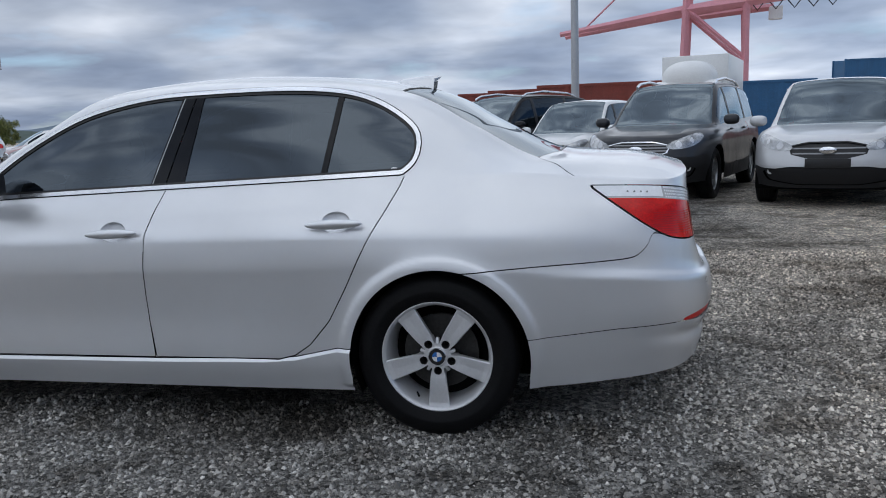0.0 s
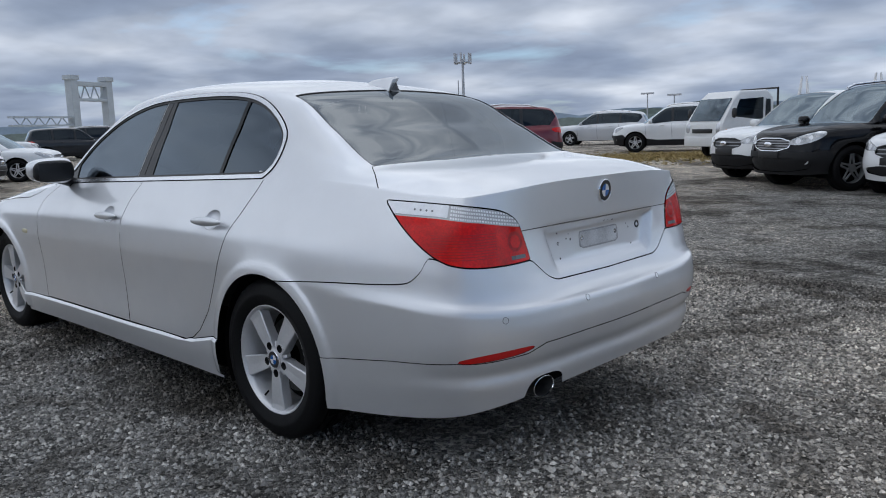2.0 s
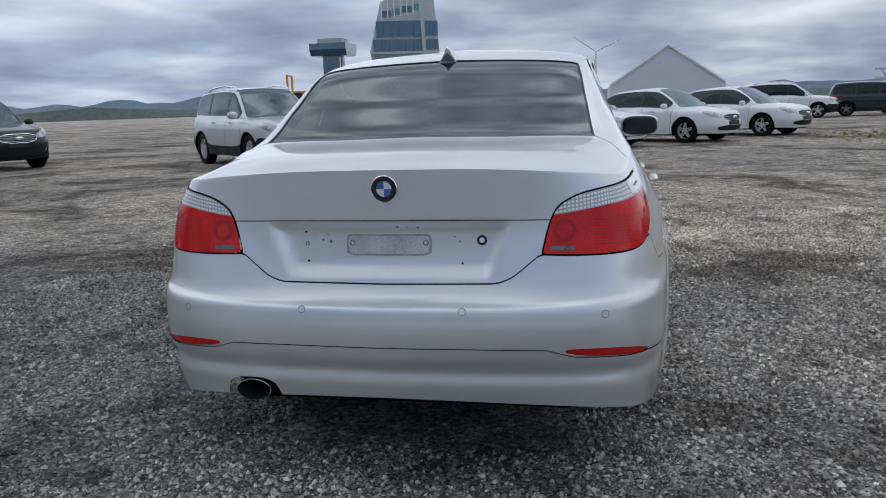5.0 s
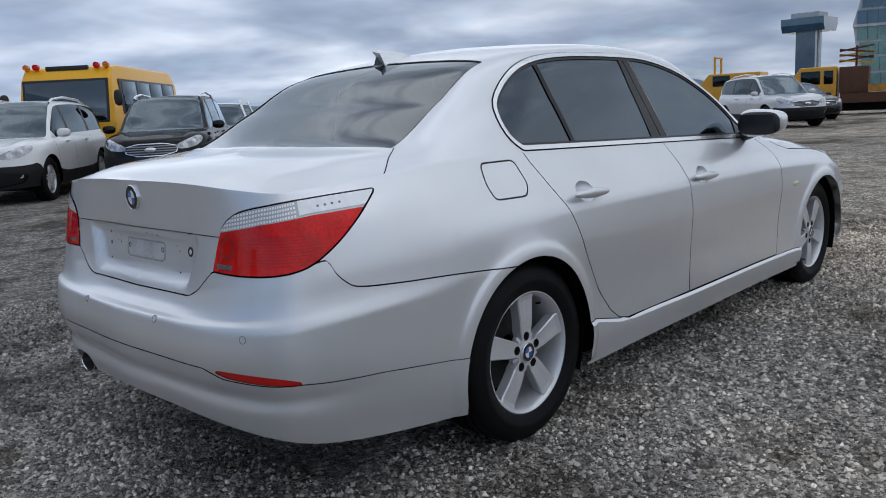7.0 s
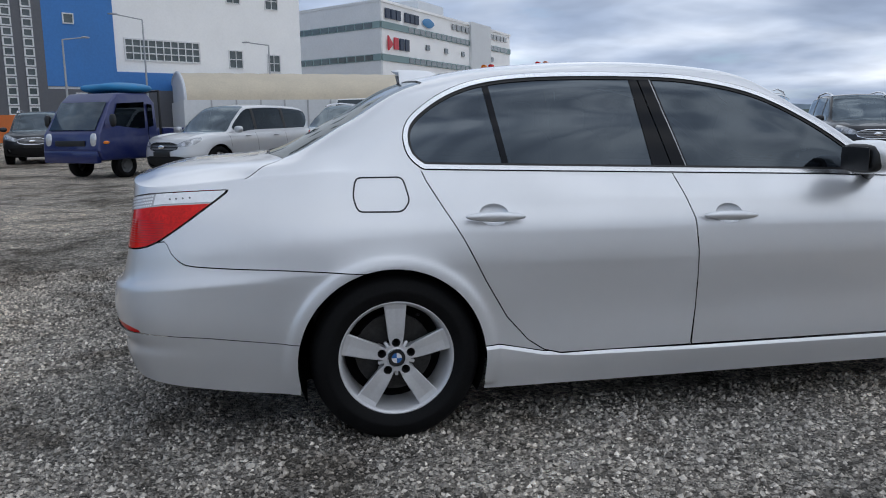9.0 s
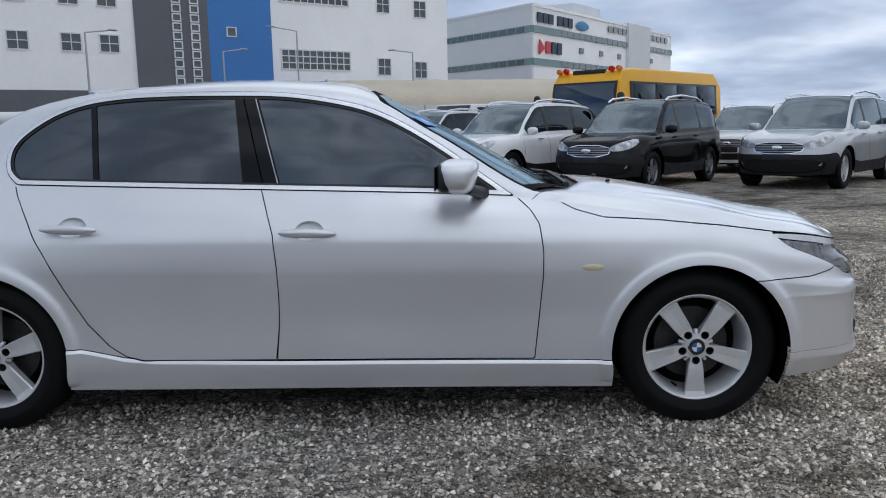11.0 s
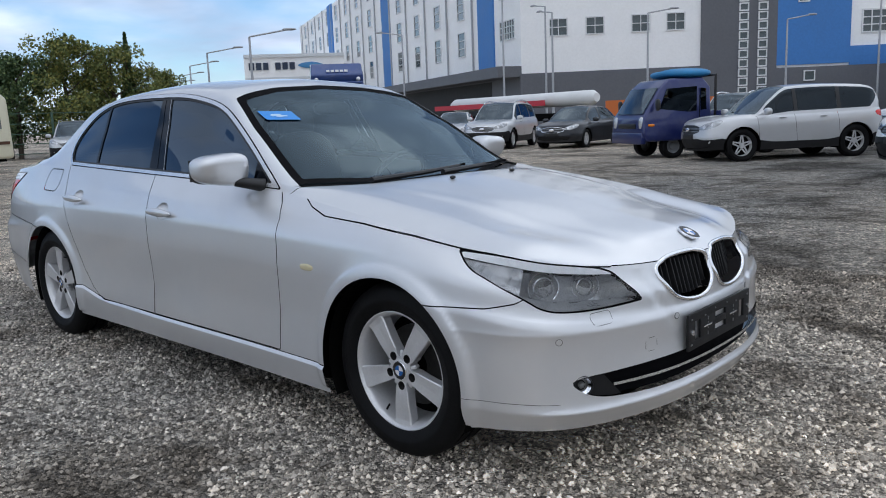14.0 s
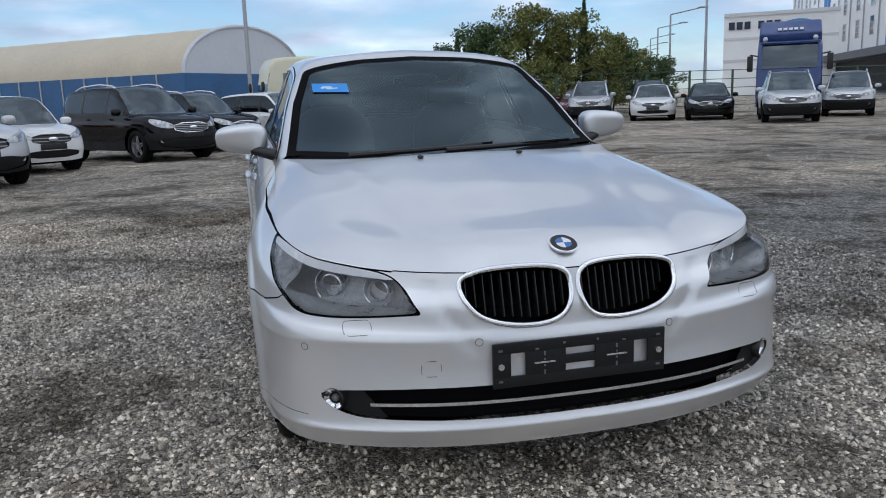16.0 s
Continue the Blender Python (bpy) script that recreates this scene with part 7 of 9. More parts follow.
CARS = [
    ("suv", "grey", -1.40, -8.30, 70, "dark grey suv with chrome grille on gravel"),
    ("crossover", "silver", -3.55, -7.25, 72, "silver crossover with dark grille beside a grey suv"),
    ("hatch", "white", 0.10, -10.35, 68, "white hatchback with black lower bumper beside a dark suv"),
    ("suv", "black", 1.95, -11.2, 57, "black suv with slatted grille and dark wheels"),
    ("crossover", "white", 3.35, -12.6, 58, "white crossover with silver grille beside a black suv"),
    ("suv", "white", 12.6, -24.2, 26, "white suv with black lower sills on dry grass"),
    ("mpv", "silver", 20.2, -31.3, 22, "silver and grey minivan parked behind other cars"),
    ("suv", "red", 13.5, -14.3, 48, "dark red suv with alloy wheels on dry grass"),
    ("suv", "silver", 14.36, -8.74, 42.0, "silver suv with black bumper and side cladding"),
    ("suv", "silver", 21.5, -17.0, 40, "silver suv parked behind another silver suv"),
    ("suv", "white", 27.0, -20.0, 40, "white suv parked behind silver suvs"),
    ("sedan", "silver", 19.5, -20.5, 45, "silver car parked behind a red suv"),
    ("crossover", "grey", 38.3, -15.2, -105, "dark grey crossover at the end of a far row"),
    ("suv", "grey", 40.6, -18.0, -112, "grey suv in a far row of parked cars"),
    ("sedan", "white", 43.4, -20.8, -112, "white car in a far row of parked cars"),
    ("sedan", "white", 46.8, -23.9, -112, "white car in a far row of parked cars"),
    ("suv", "white", 50.2, -27.0, -112, "white suv in a far row of parked cars"),
    ("sedan", "silver", 54.0, -30.5, -112, "silver car in a far row of parked cars"),
    ("sedan", "grey", 58.0, -34.5, -112, "grey car in a far row of parked cars"),
    ("suv", "white", 37.5, -11.0, -105, "white car in a far row of parked cars"),
    ("suv", "silver", 12.6, 5.75, -133, "silver suv with chrome grille and black lower bumper"),
    ("suv", "silver", 23.9, 6.9, -130, "silver grey suv with dark grille"),
    ("sedan", "grey", 29.0, 8.0, -130, "dark grey car in front of a yellow truck"),
    ("sedan", "white", 16.9, -0.9, -127, "white saloon with dark multi-spoke wheels"),
    ("suv", "black", 21.0, -0.6, -128, "black suv behind a white saloon"),
    ("sedan", "white", 19.0, -3.4, -127, "white saloon with dark grille in a row"),
    ("sedan", "white", 21.6, -5.8, -127, "white saloon in a row of white cars"),
    ("crossover", "steel", 33.0, 3.2, 60, "blue estate car seen from behind near a truck"),
    ("suv", "black", 4.70, 10.95, -128, "black suv with chrome slatted grille and grey sills"),
    ("suv", "white", 2.25, 11.9, -130, "white suv with chrome grille on gravel"),
    ("crossover", "silver", -2.65, 14.95, -130, "silver crossover with black sills and alloy wheels"),
    ("suv", "silver", 0.35, 19.0, -130, "silver suv with slatted grille behind a silver crossover"),
    ("sedan", "silver", 2.3, 17.6, -128, "silver saloon with black grille between parked suvs"),
    ("crossover", "white", 3.1, 15.8, -128, "white crossover with black grille between parked suvs"),
    ("mpv", "white", 8.6, 15.5, -122, "white minivan with large headlamps"),
    ("suv", "silver", 8.05, 10.75, -132, "silver suv with bar grille and black bumper"),
    ("suv", "grey", 13.0, 13.0, -115, "dark suv beside a silver suv"),
    ("suv", "silver", 12.5, 21.0, -120, "silver suv in a back row"),
    ("suv", "silver", -13.4, 19.8, -70, "silver square suv with chrome grille"),
    ("sedan", "grey", -10.7, 20.5, -82, "dark grey saloon with gold badge bar"),
    ("suv", "grey", -8.6, 24.0, -80, "grey suv behind a saloon"),
    ("suv", "silver", -7.0, 25.0, -85, "silver suv behind a blue pickup truck"),
    ("sedan", "silver", -18.6, 23.6, -55, "silver saloon between two suvs"),
    ("suv", "silver", -20.0, 21.2, -40, "silver suv with wide front grille"),
    ("suv", "silver", -17.5, 16.8, -33, "silver suv with grey lower bumper"),
    ("sedan", "black", -22.0, 16.6, -30, "black saloon facing the yard"),
    ("sedan", "white", -23.7, 15.1, -28, "white saloon with large dark grille"),
    ("suv", "silver", -26.5, 13.6, -28, "silver suv by the fence"),
    ("suv", "grey", -29.5, 18.0, -30, "grey suv in a back row"),
    ("sedan", "red", -30.0, 14.5, -30, "dark red car by the fence"),
    ("suv", "silver", -28.0, 11.0, -28, "silver suv by the fence"),
    ("crossover", "silver", -8.4, -5.3, 36, "silver crossover with dark lower bumper"),
    ("hatch", "white", -11.3, -4.9, 38, "white small hatchback with black grille"),
    ("suv", "black", -13.3, -2.55, 38, "black suv with chrome mesh grille"),
    ("suv", "black", -16.2, -1.4, 42, "black suv with roof rails"),
    ("crossover", "white", -16.9, 0.8, 42, "white crossover with dark grille"),
    ("suv", "silver", -18.6, 2.7, 42, "silver suv with roof rails"),
    ("suv", "silver", -40.0, 18.5, -30, "silver suv far back by the trees"),
]
for kind, colour, x, y, hd, label in CARS:
    parked(kind, colour, x, y, hd, label, scale=0.92 if hd == 42.0 else 1.0, rim=RIM_DARK if colour in ("black", "grey") and kind != "sedan" else None)


def glazed_panel(name, parent, centre, size, m=None, mat=None):
    """A window of a bus or truck: glass slab with a dark rim."""
    w = part(name, box_bm((size[0], size[1], size[2]), Matrix.Translation(centre) @ (m or Matrix.Identity(4)), bevel=0.012), mat or GLASS_CAR, parent)
    return w


def wheel_pair(parent, x, hw, r, dual=False):
    for s in (1, -1):
        w = new("wheel")
        w.parent = parent
        w.matrix_local = Matrix.Translation((x, s * (hw - 0.03), r - 0.01)) @ (Matrix.Identity(4) if s > 0 else pose(0, 0, 0, 0, 0, 180))
        part("tyre", lathe_bm([(q, h - 0.10) for q, h in tyre_profile(r, 0.24, r * 0.58)], 32), RUBBER, w)
        part("rim", lathe_bm([(r * 0.59, -0.02), (r * 0.56, -0.05), (r * 0.30, -0.07), (r * 0.25, -0.03), (0.0, -0.03)], 28), RIM_DARK, w)


def shell_box(name, profile, hw, mat, parent, label="", tumble=0.06, bevel=0.05):
    """A vehicle body: a side profile drawn across, leaning in towards the roof."""
    bm = prism_bm(profile, -hw, hw)
    zs = [p[1] for p in profile]
    z0, z1 = min(zs), max(zs)
    for v in bm.verts:
        u = max(0.0, (v.co.z - z0) / (z1 - z0) - 0.45) / 0.55
        v.co.y *= 1 - tumble * u
    bmesh.ops.bevel(bm, geom=list(bm.edges), offset=bevel, segments=3, profile=0.6, affect="EDGES")
    return part(name, bm, mat, parent, label)


def bus(x, y, heading, length, mat, label, lamps, z_top=2.62):
    b = thing("bus", label, "bus", Matrix.Translation((x, y, 0)) @ Matrix.Rotation(radians(heading), 4, "Z"))
    L, hw = length, 1.02
    body = shell_box("body", [(-L, 0.42), (-0.05, 0.42), (0.0, 0.75), (-0.04, 1.25), (-0.22, z_top - 0.32), (-0.42, z_top - 0.05), (-0.9, z_top), (-L + 0.4, z_top), (-L, z_top - 0.35)], hw, mat, b, tumble=0.10, bevel=0.07 if lamps else 0.16)
    part("windscreen", box_bm((0.03, 1.70, 0.86), Matrix.Translation((-0.125, 0, 1.72)) @ pose(0, 0, 0, 0, -9.5, 0), bevel=0.012), GLASS_CLEAR, b, "large dark windscreen")
    part("windscreen_frame", box_bm((0.02, 1.80, 0.96), Matrix.Translation((-0.130, 0, 1.72)) @ pose(0, 0, 0, 0, -9.5, 0), bevel=0.008), BLACK_TRIM, b)
    n = max(4, int(L / 1.15))
    for s in (1, -1):
        part("window_band", box_bm((L - 1.0, 0.02, 0.78), Matrix.Translation((-L / 2 - 0.15, s * (hw - 0.038), 1.80)) @ pose(0, 0, 0, 3.2 * s, 0, 0), bevel=0.008), BLACK_TRIM if lamps else INTERIOR_PALE, b)
        for k in range(n):
            part("side_window", box_bm(((L - 1.2) / n - 0.08, 0.02, 0.68), Matrix.Translation((-0.75 - (k + 0.5) * (L - 1.2) / n, s * (hw - 0.030), 1.80)) @ pose(0, 0, 0, 3.2 * s, 0, 0), bevel=0.006), GLASS_CAR if lamps else GLASS_BUS, b)
        part("mirror", blob((0.10, s * (hw + 0.16), 1.75), (0.06, 0.09, 0.17), 3, (12, 10)), BLACK_TRIM, b)
        part("headlamp", blob((-0.02, s * 0.78, 0.80), (0.06, 0.14, 0.10), 2.6, (14, 10)), LAMP_CLEAR, b)
        part("lower_stripe", box_bm((L - 0.3, 0.02, 0.10), Matrix.Translation((-L / 2, s * (hw + 0.004), 0.95))), BLACK_TRIM if lamps else RUST, b)
        if lamps:
            for q, (dy, mt) in enumerate(((0.84, AMBER), (0.64, LAMP_RED))):
                m = lathe_bm([(0.0, 0.04), (0.05, 0.02), (0.065, 0.04), (0.068, -0.04), (0.0, -0.05)], 18)
                bmesh.ops.transform(m, matrix=Matrix.Translation((-0.36, s * dy, z_top - 0.02)) @ pose(0, 0, 0, 0, 0, -90), verts=m.verts)
                part("warning_lamp", m, mt, b, "round warning lamp on the roof edge")
    if lamps:
        part("roof_board", box_bm((0.08, 0.9, 0.10), Matrix.Translation((-0.40, 0, z_top - 0.06)), bevel=0.02), BLACK_TRIM, b)
    part("front_bumper", box_bm((0.20, 2.0, 0.24), Matrix.Translation((-0.02, 0, 0.52)), bevel=0.05), mat if not lamps else BLACK_MATT, b)
    part("front_grille", box_bm((0.03, 0.9, 0.14), Matrix.Translation((0.0, 0, 0.98)), bevel=0.01), BLACK_TRIM, b)
    part("underside", box_bm((L - 0.4, 1.6, 0.25), Matrix.Translation((-L / 2, 0, 0.46))), LINER, b)
    wheel_pair(b, -1.15, hw, 0.38)
    wheel_pair(b, -L + 1.7, hw, 0.38)
    return b


bus(4.75, 15.1, -133, 5.4, BUS_YELLOW, "yellow school bus with amber and red roof lamps", True, 2.5)
bus(-23.3, -0.35, -80, 7.5, CREAM, "cream coloured minibus with dark windows", False, 2.75)

# ---- ground, buildings and the far yard ----
WALL_WHITE = simple("panel_wall_white", (0.90, 0.90, 0.90), rough=0.6, vary=0.04, scale=0.4)
WALL_GREY = simple("panel_wall_dark", (0.12, 0.125, 0.14), rough=0.6, vary=0.10, scale=0.4)
WALL_BLUE = simple("panel_wall_blue", (0.045, 0.19, 0.50), rough=0.55, vary=0.08, scale=0.4)
WALL_PALE = simple("panel_wall_pale", (0.64, 0.66, 0.68), rough=0.6, vary=0.06, scale=0.3)
STRIPE_GREEN = simple("stripe_green", (0.20, 0.29, 0.30), rough=0.6, vary=0.08)
FRAME_WHITE = simple("window_frame_white", (0.70, 0.71, 0.72), rough=0.5)
PANE = simple("window_pane", (0.035, 0.055, 0.060), rough=0.12, coat=0.8, vary=0.35, scale=1.2)
PANE_GREEN = simple("tower_glass", (0.085, 0.20, 0.195), rough=0.12, coat=0.8, vary=0.45, scale=0.5)
PANE_BLUE = simple("tower_blue_glass", (0.035, 0.085, 0.15), rough=0.12, coat=0.8, vary=0.35, scale=0.5)
CONCRETE = simple("tower_concrete", (0.42, 0.45, 0.47), rough=0.7, vary=0.12, scale=0.6)
TENT = simple("tent_fabric", (0.56, 0.49, 0.38), rough=0.75, vary=0.10, scale=0.5, bump=0.2, bump_scale=3)
TENT_WHITE = simple("tent_end", (0.62, 0.64, 0.68), rough=0.7, vary=0.06, scale=0.5)
STEEL = simple("galvanised_steel", (0.42, 0.43, 0.45), rough=0.5, metal=0.6, vary=0.12)
CRANE_RED = simple("crane_red", (0.58, 0.25, 0.29), rough=0.6, vary=0.15, scale=0.4)
CONT_RED = simple("container_red", (0.23, 0.045, 0.030), rough=0.6, vary=0.22, scale=1.2)
CONT_BLUE = simple("container_blue", (0.025, 0.11, 0.24), rough=0.6, vary=0.2, scale=1.2)
FENCE = simple("fence_green", (0.05, 0.10, 0.07), rough=0.6, vary=0.2)
SIGN_NAVY = simple("sign_navy", (0.02, 0.035, 0.07), rough=0.5)
BASE_BLUE = simple("tent_base_blue", (0.035, 0.12, 0.27), rough=0.6, vary=0.2, scale=0.6)
SIGN_BLUE = simple("sign_blue", (0.05, 0.22, 0.45), rough=0.5)
SIGN_RED = simple("sign_red", (0.55, 0.04, 0.06), rough=0.5)
ORANGE = simple("orange_board", (0.55, 0.14, 0.03), rough=0.6)
BARK = simple("bark", (0.09, 0.07, 0.055), rough=0.9, vary=0.3, scale=5, bump=0.6)
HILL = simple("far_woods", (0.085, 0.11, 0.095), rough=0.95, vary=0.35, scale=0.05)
# distance haze over the far hills is mixed into this pale blue colour
HAZED_HILL = simple("far_haze_land", (0.20, 0.25, 0.30), rough=0.9, vary=0.15, scale=0.02)
GRASS = simple("dry_grass", (0.34, 0.25, 0.10), rough=0.95, vary=0.3, scale=8)


def leaf_mat(name, c):
    m, T, p = material(name)
    g = T.nodes.new("ShaderNodeNewGeometry")
    r = ramp_node(T, [(0.0, tuple(v * 0.5 for v in c)), (0.5, c), (1.0, (c[0] * 2.0, c[1] * 1.45, c[2] * 1.2))])
    T.links.new(g.outputs["Random Per Island"], r.inputs[0])
    T.links.new(r.outputs[0], p.inputs["Base Color"])
    p.inputs["Roughness"].default_value = 0.7
    p.inputs["Subsurface Weight"].default_value = 0.0
    return m


LEAF_A = leaf_mat("leaf_olive", (0.135, 0.170, 0.045))
LEAF_B = leaf_mat("leaf_dark", (0.060, 0.110, 0.040))


def wall_frame(p0, p1):
    """Axes of an upright wall from p0 to p1 on the ground: m maps (along, out, up); out points to the right of the way."""
    a, b = Vector((*p0, 0)), Vector((*p1, 0))
    d = (b - a).normalized()
    n = Vector((d.y, -d.x, 0))
    return Matrix(((d.x, n.x, 0, a.x), (d.y, n.y, 0, a.y), (0, 0, 1, 0), (0, 0, 0, 1))), (b - a).length


def slab(name, m, u0, u1, z0, z1, out, depth, mat, parent, label="", bevel=0.0):
    return part(name, box_bm((u1 - u0, depth, z1 - z0), m @ Matrix.Translation(((u0 + u1) / 2, out - depth / 2, (z0 + z1) / 2)), bevel=bevel), mat, parent, label, smooth=False)


WIN = {}


def window(m, parent, u, z, w, h, nx=2, nz=2, mat=None, frame=0.09):
    """A window standing in a wall: frame, bars and panes."""
    key = (round(w, 2), round(h, 2), nx, nz, frame)
    if key not in WIN:
        fr = bmesh.new()
        us, zs = ([s * k / n - s / 2 + e * frame * (0.5 if k in (0, n) else 0.35) for k in range(n + 1) for e in (-1, 1)] for s, n in ((w, nx), (h, nz)))
        gv = [[fr.verts.new((a, 0.10, c)) for c in zs] for a in us]
        for i in range(len(us) - 1):
            for j in range(len(zs) - 1):
                if i % 2 == 0 or j % 2 == 0:
                    fr.faces.new((gv[i][j], gv[i + 1][j], gv[i + 1][j + 1], gv[i][j + 1]))
        ex = bmesh.ops.extrude_face_region(fr, geom=list(fr.faces))
        bmesh.ops.translate(fr, vec=(0, -0.16, 0), verts=[g for g in ex["geom"] if isinstance(g, bmesh.types.BMVert)])
        bmesh.ops.recalc_face_normals(fr, faces=fr.faces)
        a = part("window_frame", fr, FRAME_WHITE, smooth=False)
        b = part("pane", box_bm((w / nx, 0.03, h / nz)), PANE, smooth=False)
        WIN[key] = (a.data, b.data)
        bpy.data.objects.remove(a)
        bpy.data.objects.remove(b)
    e = new("window", WIN[key][0])
    e.parent = parent
    e.matrix_local = m @ Matrix.Translation((u, 0, z))
    if nx * nz <= 30:
        for i in range(nx):
            for j in range(nz):
                o = new("pane", WIN[key][1])
                o.parent = e
                o.matrix_local = Matrix.Translation((-w / 2 + w * (i + 0.5) / nx, 0.012, -h / 2 + h * (j + 0.5) / nz))
    return e


def white_building():
    b = thing("warehouse_building", "white warehouse with dark grey and blue wall panels", "building")
    A, B = (-35.8, 51.8), (0.6, 79.4)
    D = (-35.8 - 92, 51.8 + 48.5)
    m, Lf = wall_frame(A, B)
    ms, Ls = wall_frame(D, A)
    H = 20.5
    dvec = Vector((D[0] - A[0], D[1] - A[1], 0))
    bm = bmesh.new()
    base = [Vector((*A, 0)), Vector((*B, 0)), Vector((*B, 0)) + dvec, Vector((*D, 0))]
    lo, hi = [bm.verts.new(p) for p in base], [bm.verts.new(p + Vector((0, 0, H))) for p in base]
    bm.faces.new(hi)
    for i in range(4):
        bm.faces.new((lo[i], lo[(i + 1) % 4], hi[(i + 1) % 4], hi[i]))
    bmesh.ops.recalc_face_normals(bm, faces=bm.faces)
    part("wall", bm, WALL_WHITE, b, "white panel walls", smooth=False)
    # front
    g0, g1, b1 = 14.6, 20.6, 26.3
    slab("base_panel", m, -0.15, g0, 0, 4.55, 0.14, 0.3, WALL_GREY, b)
    slab("grey_panel", m, g0, g1, 0, H + 0.1, 0.18, 0.3, WALL_GREY, b, "dark grey full-height wall panel")
    slab("blue_panel", m, g1, b1, 4.3, H + 0.1, 0.16, 0.3, WALL_BLUE, b, "blue full-height wall panel")
    slab("base_panel", m, g1, Lf + 0.1, 0, 4.1, 0.12, 0.3, WALL_GREY, b)
    slab("blue_band", m, b1, Lf + 0.1, 4.1, 5.6, 0.14, 0.3, WALL_BLUE, b, "blue wall band")
    rows = (8.2, 11.7, 15.2, 18.7)
    for z in rows:
        for u in (3.1, 6.1, 9.8, 12.6):
            window(m, b, u, z, 1.45, 1.35)
    for k in range(26):
        z = 0.9 + k * 0.74
        for u in (17.95, 19.45):
            window(m @ Matrix.Translation((0, 0.19, 0)), b, u, z, 0.66, 0.56, 1, 1, frame=0.10)
    for z in (7.5, 13.4, 18.2):
        window(m, b, 30.7, z, 7.0, 1.75, 10, 3, frame=0.12)
        window(m, b, 38.0, z - 0.4, 1.45, 1.6)
        window(m, b, 42.3, z - 0.6, 1.45, 1.6)
    for u, z in ((23.2, 3.4), (22.6, 9.6), (22.6, 15.0)):
        window(m @ Matrix.Translation((0, 0.16, 0)), b, u, z, 0.8, 0.75, 1, 1)
    # side, running away
    slab("base_panel", ms, 0, Ls + 0.15, 0, 4.55, 0.14, 0.3, WALL_GREY, b)
    slab("canopy", ms, 8, Ls, 4.3, 5.2, 2.2, 2.4, WALL_GREY, b, "dark canopy over the loading bays")
    # black slab on the wall paints the shaded depth of the bays
    slab("bay_shade", ms, 8, Ls - 6, 0.2, 4.2, 0.16, 0.2, BLACK_MATT, b)
    for u0 in (Ls - 9.0, Ls - 42, Ls - 76):
        slab("blue_panel", ms, u0, u0 + 3.6, 4.6, H + 0.1, 0.16, 0.3, WALL_BLUE, b)
    for z in rows:
        window(ms, b, Ls - 2.6, z + 0.2, 3.0, 1.6, 6, 3)
        for k in range(13):
            window(ms, b, Ls - 13.5 - k * 7.0, z, 1.8, 2.3, 1, 3)
    for k in range(14):
        slab("down_pipe", ms, Ls - 10.5 - k * 7.0, Ls - 10.35 - k * 7.0, 4.6, H, 0.2, 0.15, STEEL, b)


